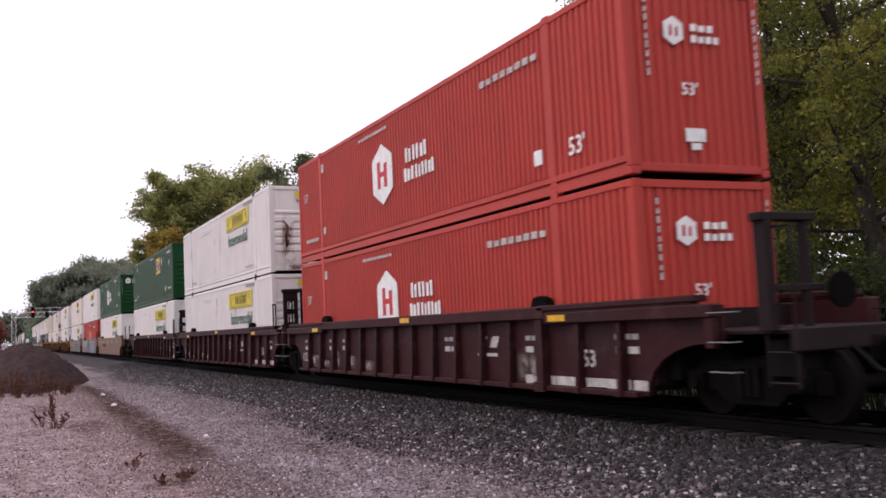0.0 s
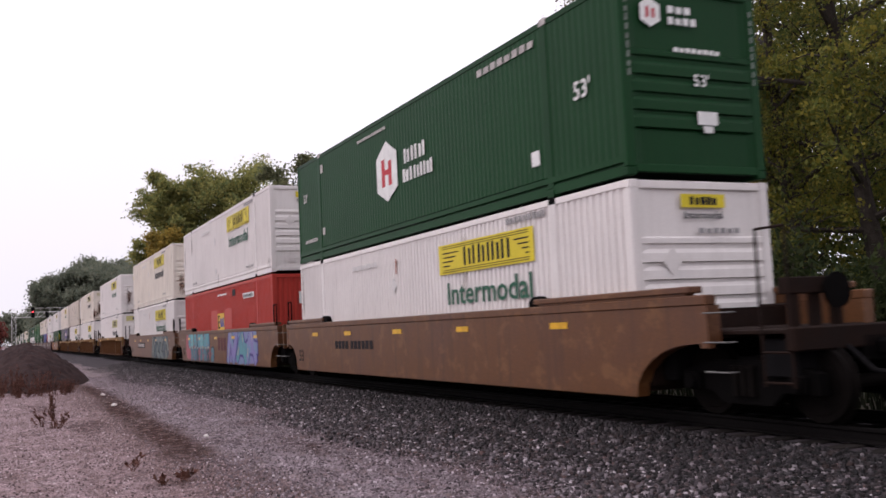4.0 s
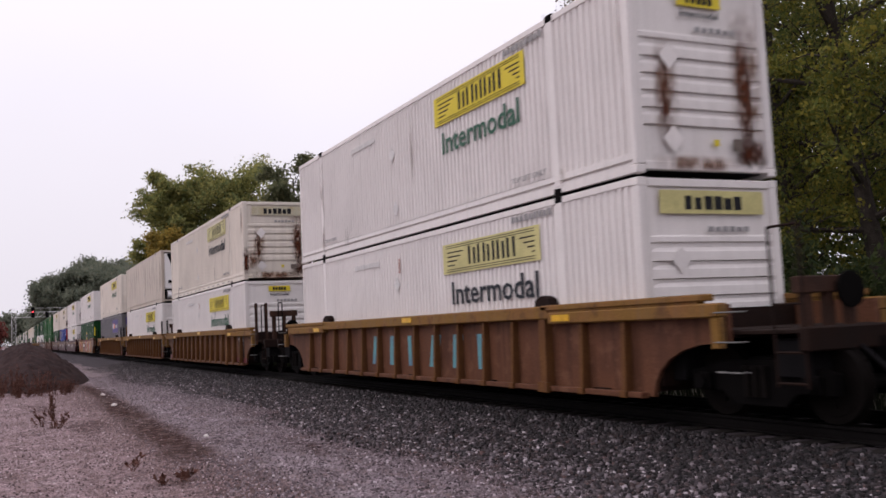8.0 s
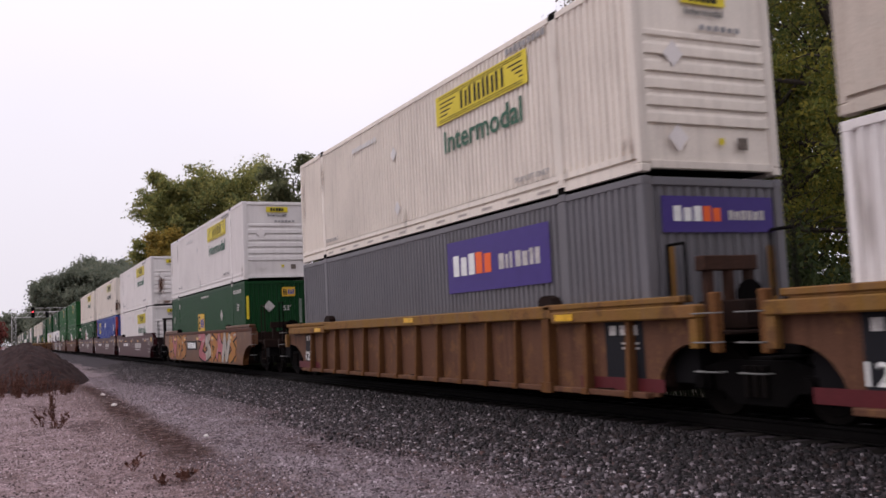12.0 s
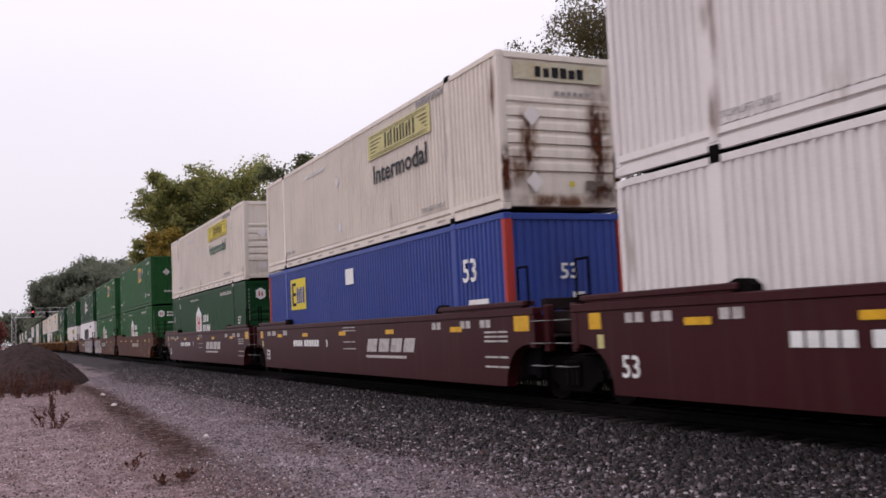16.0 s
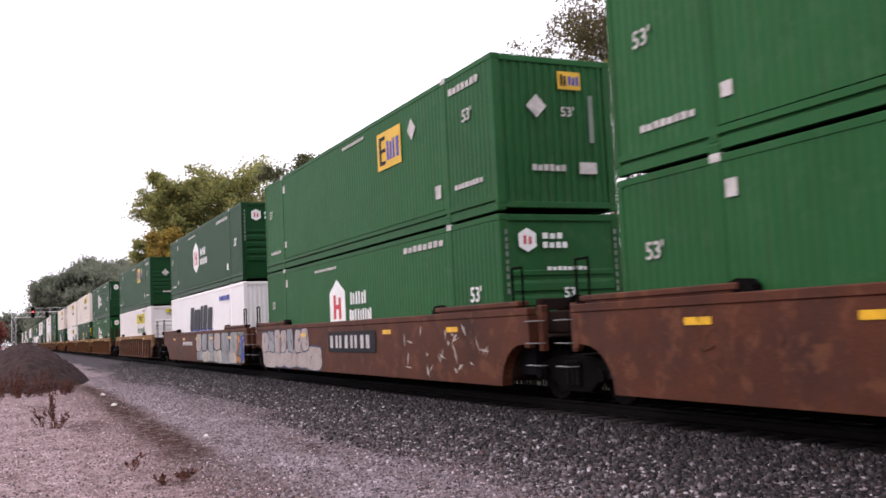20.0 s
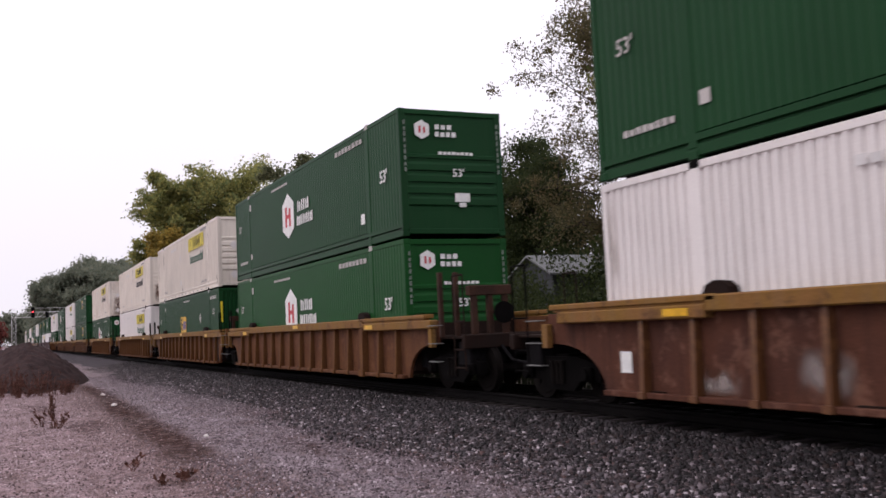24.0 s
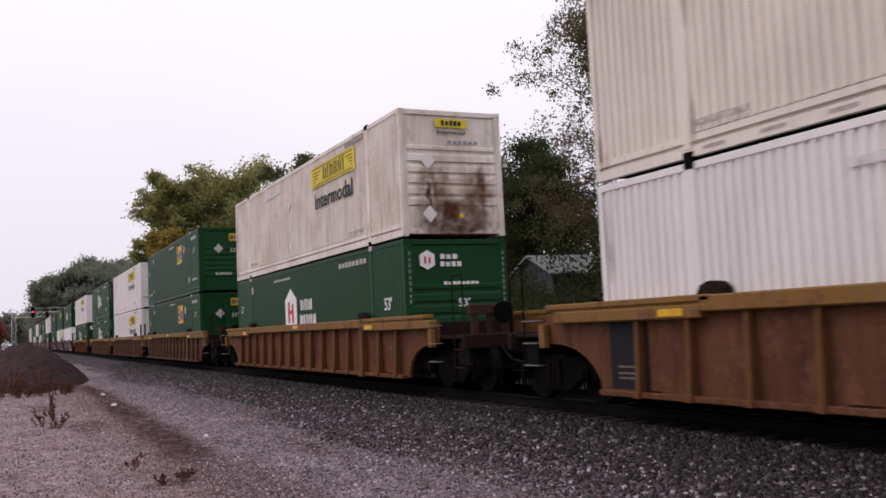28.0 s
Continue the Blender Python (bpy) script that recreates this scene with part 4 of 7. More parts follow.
def well_car(label, paint, chord, style, front, rear, far=False, group="well cars of the train"):
    """front, rear: 'C' a coupled end with a bogie of its own, 'A' one half of an articulated joint."""
    car = thing("well_car", label, "rail car", group)
    pm, cm = PAINT[paint], PAINT[chord]
    em = PAINT["end_maroon" if "maroon" in paint else "end_grime_shade"]
    fe, re = (1.62 if front == "C" else 1.12), (1.62 if rear == "C" else 1.12)
    for s in (-1, 1):
        x_in, x_out = s * (SX - 0.20), s * (SX - (DEEP if style == "ribbed" else 0.0))
        lo, hi = sorted((x_in, x_out))
        part("side_sheet", shared(("sheet", s, style, fe, re), lambda: prism(bmesh.new(), side_outline(fe, re), "x", lo, hi)), pm, car)
        a, b = sorted((s * (SX - 0.16), s * (SX + (0.03 if style == "ribbed" else 0.02))))
        if style == "ribbed":
            part("top_chord", shared(("chord", s), lambda: boxes((a, b, -HL + 2.3, HL - 2.3, 1.36, 1.57), bevel=0.02)), cm, car)
            for y0, y1 in ((-HL - fe, -HL + 2.3), (HL - 2.3, HL + re)):
                part("end_chord", shared(("echord", s, y0), lambda: boxes((a, b, y0, y1, 1.28, 1.46), bevel=0.02)), cm, car)
        else:
            part("top_chord", shared(("chord", s, fe, re), lambda: boxes((a, b, -HL - fe, HL + re, 1.44, 1.57), bevel=0.015)), cm, car)
        if style == "ribbed" and s < 0 and not far:
            rm = PAINT["brown"] if paint == "dark_rust" else PAINT["old_rib"] if paint in ("old_side", "tan", "old_tan", "faded_brown") else pm
            part("bottom_sill", shared("sill", lambda: boxes((-SX, -SX + DEEP, -HL, HL, 0.22, 0.30), bevel=0.01)), pm, car)
            for i in range(15):
                y = -HL + 0.38 + i * 1.06
                if min(abs(y + HL - 2.5), abs(HL - 2.5 - y)) < 0.4:
                    t = shared("wide rib", lambda: prism(prism(bmesh.new(), [(-SX + DEEP, 0.26), (-SX - 0.03, 0.26), (-SX - 0.01, 1.38), (-SX + DEEP, 1.38)], "y", -0.10, 0.10),
                                                         [(-SX, 0.20), (-SX - 0.06, 0.20), (-SX - 0.06, 0.36), (-SX, 0.36)], "y", -0.15, 0.15))
                else:
                    t = shared("rib", lambda: prism(prism(bmesh.new(), [(-SX + DEEP, 0.26), (-SX - 0.02, 0.26), (-SX + 0.03, 1.38), (-SX + DEEP, 1.38)], "y", -0.045, 0.045),
                                                    [(-SX, 0.22), (-SX - 0.045, 0.22), (-SX - 0.045, 0.31), (-SX, 0.31)], "y", -0.065, 0.065))
                part("side_rib", t, rm, car, at=pose(0, y, 0))
        for e, ext, sg in ((front, fe, -1), (rear, re, 1)):
            y0, y1 = sorted((sg * (HL + ext - 0.28), sg * (HL - 2.5)))
            a3, b3 = sorted((s * (SX - 0.20), s * (SX + 0.03)))
            zw = 1.49 if style == "ribbed" else 1.60
            part("end_walkway", shared(("walk", s, sg, ext, style), lambda: boxes((a3, b3, y0, y1, zw, zw + 0.09), (a3 + 0.03, b3 - 0.05, y0 + 0.1, y1 - 0.1, zw - 0.04, zw + 0.02), bevel=0.015)), cm if style == "ribbed" else pm, car)
            part("container_guide", shared(("guide", s, sg), lambda: prism(bmesh.new(), [(sg * (HL - 2.22), 1.57), (sg * (HL - 2.72), 1.57), (sg * (HL - 2.71), 1.65), (sg * (HL - 2.62), 1.72), (sg * (HL - 2.46), 1.74), (sg * (HL - 2.30), 1.69)], "x", *sorted((s * (SX - 0.17), s * (SX - 0.01))))), em if style == "ribbed" and paint != "maroon" else STEEL, car, "rounded container guide lug")
            part("end_corner_post", shared(("ecp", s, sg, ext, style), lambda: boxes(tuple(sorted((s * (SX - 0.10), s * (SX + 0.01)))) + tuple(sorted((sg * (HL + ext), sg * (HL + ext - 0.16)))) + (0.90, 1.28 if style == "ribbed" else 1.44), bevel=0.01)), cm, car)
            for i in range(3 if s < 0 and not far else 0):
                yy = sg * (HL + ext - 0.02)
                part("grab_iron", shared(("grab", s, sg, ext), lambda: handrail(bmesh.new(), [(s * (SX - 0.06), yy, 0), (s * (SX + 0.07), yy, 0), (s * (SX + 0.07), yy + sg * 0.42, 0), (s * (SX - 0.06), yy + sg * 0.42, 0)], 0.011)), GRAB, car, at=pose(0, 0, 0.62 + 0.36 * i))
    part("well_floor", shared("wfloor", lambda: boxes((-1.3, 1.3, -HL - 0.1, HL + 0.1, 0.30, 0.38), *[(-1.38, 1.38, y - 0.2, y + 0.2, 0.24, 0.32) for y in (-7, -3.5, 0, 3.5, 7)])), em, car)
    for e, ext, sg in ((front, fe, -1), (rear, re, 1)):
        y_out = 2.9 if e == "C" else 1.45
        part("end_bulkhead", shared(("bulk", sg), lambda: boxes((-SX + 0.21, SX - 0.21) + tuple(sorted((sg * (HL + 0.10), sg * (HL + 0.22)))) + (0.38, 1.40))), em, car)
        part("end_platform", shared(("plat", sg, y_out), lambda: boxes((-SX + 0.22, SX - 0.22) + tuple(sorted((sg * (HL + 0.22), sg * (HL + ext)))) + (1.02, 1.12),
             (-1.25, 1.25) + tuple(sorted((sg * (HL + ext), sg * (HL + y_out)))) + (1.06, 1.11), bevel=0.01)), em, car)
        part("centre_sill", shared(("csill", sg, y_out), lambda: boxes((-0.28, 0.28) + tuple(sorted((sg * (HL + 0.22), sg * (HL + y_out)))) + (0.70, 1.02), bevel=0.02)), STEEL, car)
        if e == "C":
            part("coupler", shared(("coupler", sg), lambda: boxes((-0.10, 0.10) + tuple(sorted((sg * (HL + 2.9), sg * (HL + 3.55)))) + (0.76, 0.96),
                 (-0.20, 0.16) + tuple(sorted((sg * (HL + 3.50), sg * (HL + 3.75)))) + (0.70, 1.02), bevel=0.04)), STEEL, car)
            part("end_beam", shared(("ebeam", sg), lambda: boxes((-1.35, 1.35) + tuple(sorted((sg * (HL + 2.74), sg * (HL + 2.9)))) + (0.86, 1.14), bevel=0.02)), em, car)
            part("air_hose", shared(("hose", sg), lambda: handrail(bmesh.new(), [(-0.55, sg * (HL + 2.9), 0.9), (-0.5, sg * (HL + 3.2), 0.62), (-0.3, sg * (HL + 3.55), 0.55), (-0.15, sg * (HL + 3.72), 0.66)], 0.03)), BLACK, car)
            bogie(car, sg * (HL + 1.78), far)
            for x in (-1.30, 1.30):
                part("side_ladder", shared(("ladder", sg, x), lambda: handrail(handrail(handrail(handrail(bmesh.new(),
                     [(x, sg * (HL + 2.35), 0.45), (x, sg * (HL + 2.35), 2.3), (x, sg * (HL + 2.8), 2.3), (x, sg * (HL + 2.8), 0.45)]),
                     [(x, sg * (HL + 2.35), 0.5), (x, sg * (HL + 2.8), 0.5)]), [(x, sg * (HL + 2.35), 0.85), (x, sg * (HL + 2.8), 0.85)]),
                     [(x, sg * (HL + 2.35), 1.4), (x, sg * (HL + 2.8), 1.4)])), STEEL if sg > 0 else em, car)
        else:
            if sg > 0:
                bogie(car, HL + 1.70, far)
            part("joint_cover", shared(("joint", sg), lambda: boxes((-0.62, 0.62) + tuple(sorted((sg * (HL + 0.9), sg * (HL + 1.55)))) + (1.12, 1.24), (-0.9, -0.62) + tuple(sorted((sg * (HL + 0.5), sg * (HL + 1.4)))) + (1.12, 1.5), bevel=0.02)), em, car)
            for s in (-1, 1):
                part("side_bracket", shared(("sbr", sg, s), lambda: boxes(tuple(sorted((s * 1.22, s * 1.34))) + tuple(sorted((sg * (HL + 1.2), sg * (HL + 1.34)))) + (0.84, 1.6), bevel=0.015)), PAINT["old_rib"] if style == "ribbed" and paint != "maroon" else cm, car)
            part("side_ladder", shared(("aladder", sg), lambda: handrail(bmesh.new(), [(-1.44, sg * (HL + 0.62), 1.5), (-1.44, sg * (HL + 0.62), 2.25), (-1.44, sg * (HL + 0.95), 2.25), (-1.44, sg * (HL + 0.95), 1.5)], 0.022)), STEEL, car)
    # brake stand on the leading end: pierced plates at maroon joints, a tall frame or a low pierced beam on coupled ends
    pierced, frame_type = paint == "maroon" and front == "A", front == "C" and "maroon" in paint
    yb = -HL - (2.45 if front == "C" else 0.72)

    low_end = paint in ("tan", "old_tan", "old_side") and "weathered" not in label

    def stand_mesh():
        rows = []
        if pierced:
            for x in (-1.12, -0.55):
                rows += [(x, x + 0.13, yb - 0.04, yb + 0.04, 1.1, 2.66), (x + 0.35, x + 0.48, yb - 0.04, yb + 0.04, 1.1, 2.66)]
                rows += [(x + 0.13, x + 0.35, yb - 0.04, yb + 0.04, z, z + h) for z, h in ((1.12, 0.55), (1.92, 0.18), (2.34, 0.32))]
            rows.append((-1.16, 0.0, yb - 0.06, yb + 0.06, 2.62, 2.74))
        elif frame_type:
            x0, x1 = (-1.42, -0.78) if paint == "maroon" else (-1.0, -0.52)
            rows += [(x0, x0 + 0.14, yb - 0.1, yb + 0.1, 1.1, 2.42), (x1, x1 + 0.10, yb - 0.05, yb + 0.05, 1.1, 2.40), (x0 - 0.05, x1 + 0.2, yb - 0.1, yb + 0.1, 2.38, 2.48), (x0, x1 + 0.3, yb - 0.06, yb + 0.06, 1.55, 1.64)]
        else:
            top = 2.1 if low_end else 1.72
            rows += [(x, x + 0.12, yb - 0.06, yb + 0.06, 1.1, top - 0.1) for x in (-0.95, -0.60, -0.25)]
            rows.append((-1.02, -0.08, yb - 0.09, yb + 0.09, top - 0.2, top))
        return boxes(*rows, bevel=0.012)
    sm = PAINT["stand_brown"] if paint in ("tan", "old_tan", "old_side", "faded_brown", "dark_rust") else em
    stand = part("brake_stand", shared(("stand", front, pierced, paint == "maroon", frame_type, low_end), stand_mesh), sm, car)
    part("brake_wheel", shared(("bwheel", front), lambda: cylinder(bmesh.new(), (-0.3, yb - 0.16, 1.55), (-0.3, yb - 0.12, 1.55), 0.22, n=16)), STEEL, stand)
    if front == "C" and paint in ("tan", "old_tan", "old_side") and "weathered" not in label:
        for x in (-1.38, -1.03):
            part("end_upright", shared(("upright", x), lambda: boxes((x - 0.045, x + 0.045, -HL - 2.0, -HL - 1.9, 1.1, 2.40), bevel=0.01)), sm, car)
    # Black boxes added in place of gear, so no bright ground shows through.
    for e, sg in ((front, -1), (rear, 1)):
        if e == "C":
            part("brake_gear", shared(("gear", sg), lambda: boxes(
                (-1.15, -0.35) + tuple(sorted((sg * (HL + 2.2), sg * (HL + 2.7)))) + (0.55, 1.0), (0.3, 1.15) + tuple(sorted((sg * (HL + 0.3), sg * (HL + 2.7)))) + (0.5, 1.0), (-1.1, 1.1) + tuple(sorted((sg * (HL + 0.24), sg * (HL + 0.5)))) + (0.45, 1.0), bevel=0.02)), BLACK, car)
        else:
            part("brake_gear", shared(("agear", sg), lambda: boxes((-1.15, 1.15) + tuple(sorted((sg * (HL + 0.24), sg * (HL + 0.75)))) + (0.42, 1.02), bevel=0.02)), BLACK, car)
    return car


def car_plate(car, name, mat, d0, d1, z0, z1, off=0.006, label="", ribbed=False):
    x = -SX - off + (DEEP if ribbed else 0)
    return part(name, boxes((x, x + 0.004, d0 - HL, d1 - HL, z0, z1)), mat, car, label)


def car_bars(car, name, mat, d0, d1, z0, z1, pattern, off=0.008, lean=0.0, ribbed=False):
    total, bm, at = sum(abs(w) for w in pattern), bmesh.new(), 0.0
    x = -SX - off + (DEEP if ribbed else 0)
    for i, w in enumerate(pattern):
        a, b = at / total, (at + abs(w)) / total
        at += abs(w)
        if w > 0:
            ya, yb = d1 - (d1 - d0) * a - HL, d1 - (d1 - d0) * b - HL
            prism(bm, [(ya, z0), (yb, z0), (yb - lean, z1), (ya - lean, z1)], "x", x, x + 0.004)
    ob = part(name, bm, mat, car)
    return tagged(ob, kind="stuff") if name in ("unit_mark", "data_mark", "worn_mark") else ob


def car_words(car, text, size, mat, d, z, width=None, ribbed=False):
    return words(text, size, mat, car, (-SX - 0.008 + (DEEP if ribbed else 0), d - HL, z), SIDE, width)


def reflectors(car, where, ribbed=False):
    for d in where:
        part("yellow_reflector", shared("reflector", lambda: boxes((-SX - 0.012, -SX - 0.006, -0.25, 0.25, 0, 0.10))), SIGN["reflector"], car, at=pose(0 if not ribbed else -0.03, d - HL, 1.2 if not ribbed else 1.32 if d < 2.3 or d > 13.8 else 1.43))


ZIGZAG = (((0.0, 0.0, 0.3, 1.0), (0.3, 1.0, 0.55, 0.1), (0.55, 0.1, 0.95, 0.9)), ((0.0, 0.9, 0.9, 0.85), (0.9, 0.85, 0.1, 0.15), (0.1, 0.15, 0.95, 0.05)),
          ((0.12, 0.0, 0.08, 1.0), (0.1, 0.9, 0.9, 0.62), (0.9, 0.62, 0.3, 0.05)), ((0.85, 0.95, 0.15, 0.7), (0.15, 0.7, 0.8, 0.35), (0.8, 0.35, 0.1, 0.02)),
          ((0.1, 0.1, 0.5, 0.95), (0.5, 0.95, 0.9, 0.05), (0.2, 0.45, 0.95, 0.5)))


def spray(car, seed, d0, d1, z0, z1, back, edge, fills, n, thick=0.16):
    """A sprayed tag: an uneven cloud of one colour, then bold zigzag shapes with a dark edge and bright dabs."""
    r = random.Random(seed)
    lift = -SX - 0.004
    if back:
        pts = []
        for i in range(40):
            t = 2 * math.pi * i / 40
            q = 1 + 0.10 * noise.noise(Vector((math.cos(t) * 3 + seed, math.sin(t) * 3, 1)))
            cx, cz = math.cos(t), math.sin(t)
            k = 1 / max(abs(cx), abs(cz)) ** 0.8
            pts.append(((d0 + d1) / 2 - HL + (d1 - d0) / 2 * cx * k * q, min(z1 + 0.03, max(z0 - 0.03, (z0 + z1) / 2 + (z1 - z0) / 2 * cz * k * q))))
        bm = bmesh.new()
        prism(bm, pts, "x", lift, lift + 0.001)
        part("graffiti_ground", bm, SIGN[back], car, "sprayed graffiti background")
    w = (d1 - d0) / max(n, 1)

    def strokes(shape, cx, fat, x):
        bm = bmesh.new()
        for i, (xa, za, xb, zb) in enumerate(shape):
            a = Vector((cx - xa * w * 1.05, z0 + 0.08 + za * (z1 - z0 - 0.16)))
            b = Vector((cx - xb * w * 1.05, z0 + 0.08 + zb * (z1 - z0 - 0.16)))
            d = (b - a).normalized()
            m = Vector((-d.y, d.x)) * fat
            a, b = a - d * fat * 0.7, b + d * fat * 0.7
            q = [a - m, a + m * 0.8, (a + b) / 2 + m * 1.15, b + m, b - m * 0.8, (a + b) / 2 - m * 1.1]
            prism(bm, [(p.x - HL, max(z0 - 0.06, min(z1 + 0.04, p.y))) for p in q], "x", x - 0.0004 * i, x - 0.0004 * i + 0.0003)
        return bm
    for i in range(n):
        shape, cx = ZIGZAG[r.randrange(len(ZIGZAG))], d0 + (i + 1) * w + r.uniform(-.1, .1) * w
        shape = tuple(tuple(v + r.uniform(-.08, .08) for v in s) for s in shape)
        part("graffiti_edge", strokes(shape, cx, thick * 1.45, lift - 0.002 - 0.0015 * (i % 2)), SIGN[edge], car, "dark sprayed outline")
        part("graffiti_shape", strokes(shape, cx, thick, lift - 0.006 - 0.0015 * (i % 2)), SIGN[fills[i % len(fills)]], car, "bold sprayed graffiti shape")
        part("graffiti_dab", strokes(tuple((s[0] + 0.05, s[1] * 0.8 + 0.15, s[0] * 0.7 + s[2] * 0.3, s[1] * 0.6 + s[3] * 0.3 + 0.1) for s in shape[:2]), cx, thick * 0.22, lift - 0.0105), SIGN["chalk"], car)


def block_tag(car, seed, d0, d1, z0, z1, n, edge, fill, hole, fat=0.6, rim=0.045, step=0):
    """A row of fat, uneven sprayed blocks that lean into one another, each with a thin rim and slits of another colour."""
    r = random.Random(seed)
    lift, w = -SX - 0.003 - 0.006 * step, (d1 - d0) / n
    for i in range(n):
        cx, cz = d0 + (i + 0.5) * w + r.uniform(-.12, .12) * w, (z0 + z1) / 2 + r.uniform(-.04, .02)
        lean, hz, hw, ph = r.uniform(-0.22, 0.22), (z1 - z0) / 2 * r.uniform(0.86, 1.05), w * fat * r.uniform(0.85, 1.15), r.uniform(0, 9)

        def ring(grow, x, name, mname, label=""):
            pts = []
            for k in range(22):
                u = 2 * math.pi * k / 22
                c, q = math.cos(u), math.sin(u)
                e = 1 / max(abs(c), abs(q)) ** 0.72 * (1 + 0.20 * noise.noise(Vector((c * 1.9 + ph, q * 1.9, seed))))
                z = cz + (hz + grow) * q * e
                pts.append((cx + (hw + grow) * c * e + lean * (z - cz) - HL, max(z0 - 0.02, min(z1 + 0.05, z))))
            bm = bmesh.new()
            prism(bm, pts, "x", x, x + 0.0004)
            part(name, bm, SIGN[mname], car, label)
        k = 0.0009 * (i % 3)
        ring(rim, lift - k, "graffiti_edge", edge, "thin dark sprayed rim")
        ring(0.0, lift - k - 0.0028, "graffiti_shape", fill[i % len(fill)], "fat uneven graffiti block")
        bm = bmesh.new()
        for j in range(2):
            y, z, ln, a = cx + r.uniform(-.3, .3) * w - HL, cz + r.uniform(-.5, .5) * hz, r.uniform(0.12, 0.3), r.uniform(0.7, 2.2)
            dy, dz = math.cos(a) * ln / 2, math.sin(a) * ln / 2
            t = r.uniform(0.02, 0.045)
            prism(bm, [(y - dy, z - dz), (y + t, z - 0.3 * t), (y + dy, z + dz), (y - t, z + 0.3 * t)], "x", lift - k - 0.0052 + 0.0002 * j, lift - k - 0.0048 + 0.0002 * j)
        part("graffiti_slit", bm, SIGN[hole], car)


def scrawl(car, seed, d0, d1, z0, z1, mname, n):
    """Thin sprayed strokes and scrapes scattered over a stretch of the side."""
    r = random.Random(seed)
    bm = bmesh.new()
    for i in range(n):
        y, z, a, ln, w = r.uniform(d0, d1) - HL, r.uniform(z0, z1), r.uniform(0, 3.14), r.uniform(0.1, 0.4), r.uniform(0.015, 0.05)
        dy, dz = math.cos(a) * ln / 2, math.sin(a) * ln / 2
        ny, nz = -math.sin(a) * w, math.cos(a) * w
        q = [(y - dy, z - dz), (y + ny, z + nz * 0.6), (y + dy, z + dz), (y - ny * 0.7, z - nz)]
        q = [(p[0], max(z0 - 0.05, min(z1 + 0.05, p[1]))) for p in q]
        x = -SX - 0.004 - 0.0007 * i
        prism(bm, q, "x", x, x + 0.0005)
    return tagged(part("sprayed_scrawl", bm, SIGN[mname], car, "sprayed strokes and scrapes"), kind="stuff")


def loops(car, seed, d0, d1, z0, z1, mname, n):
    """Thin curling lines of faded spray paint."""
    r = random.Random(seed)
    for i in range(n):
        cy, cz, ry, rz, a0, ph = r.uniform(d0, d1) - HL, r.uniform(z0 + 0.3, z1 - 0.3), r.uniform(0.12, 0.32), r.uniform(0.2, 0.42), r.uniform(0, 6), r.uniform(0, 9)
        bm, x, last = bmesh.new(), -SX - 0.003 - 0.0006 * i, None
        for k in range(19):
            u = a0 + 5.2 * k / 18
            w = 1 + 0.35 * noise.noise(Vector((u * 0.9 + ph, seed, i)))
            t = 0.016 + 0.014 * abs(math.sin(u * 1.3 + ph))
            row = [bm.verts.new((x, cy + (ry + q) * w * math.cos(u), max(z0, min(z1, cz + (rz + q) * w * math.sin(u))))) for q in (-t, t)]
            if last:
                bm.faces.new((last[0], row[0], row[1], last[1]))
            last = row
        part("sprayed_line", bm, SIGN[mname], car, "thin curling line of faded spray paint")


# ---- the train: distance of each leading container end at the start, its load and its car ----
R1 = ((-0.45, 0.11, 0.25, 1.9, "rust"), (-0.2, 0.9, 0.1, 0.75, "brown"), (0.7, 0.35, 0.2, 2.4, "brown"), (-0.85, 0.2, 0.2, 1.4, "brown"))
R2 = ((-0.72, 0.09, 0.5, 1.85, "rust"), (-0.70, 0.26, 0.25, 2.1, "brown"), (0.76, 0.16, 0.25, 2.3, "rust"), (0.84, 0.10, 0.3, 1.9, "rust"), (0.82, 0.36, 0.15, 2.75, "brown"), (0.85, 0.36, 0.05, 0.6, "rust"), (-0.2, 0.9, 0.02, 0.3, "brown"))
R3 = ((0.0, 1.2, 0.05, 0.95, "brown"), (-0.45, 0.6, 0.3, 1.8, "brown"), (0.62, 0.55, 0.2, 1.7, "brown"), (0.1, 1.2, -0.04, 0.42, "rust"), (0.72, 0.13, 0.4, 1.8, "rust"), (-0.62, 0.10, 0.3, 1.3, "rust"), (-0.1, 0.3, 0.25, 0.9, "rust"))
PL, PLR, PLR2, PLC = ("plate_upper", ()), ("plate_upper", ("white", "yellow", "lettergreen", False, R2)), ("plate_upper", ("cream", "yellow", "letterdark", False, R1)), ("plate_upper", ("cream", "yellow", "lettergreen"))
PLD = ("plate_upper", ("dirty_white", "yellow", "letterdark", False, R3))
PLW = ("plate_upper", ("cream", "faded", "letterdark", True, R2 + ((-0.95, 0.2, 0.3, 1.2, "brown"), (-1.2, 0.13, 0.05, 1.25, "rust"), (1.2, 0.12, 0.05, 1.3, "rust"), (0.0, 1.25, -0.03, 0.34, "brown"))))
LOW, LOWW = ("plate_low", ()), ("plate_low_wide", ())
HEXV = ("hexagon_green", ("vivid_green",))
HEX, HEXB, SQ, SQB, SQR, SQL = ("hexagon_green", ()), ("hexagon_green", ("bright_green",)), ("square_green", ()), ("square_green", ("bright_green",)), ("square_green", ("green", "ribs")), ("square_green_low", ())
RED, REDE, BLUE, PUR, LEAN, REEF = ("hexagon_red", ()), ("square_red", ()), ("square_blue", ()), ("purple_plate", ()), ("leaning_bars", ()), ("reefer", ())
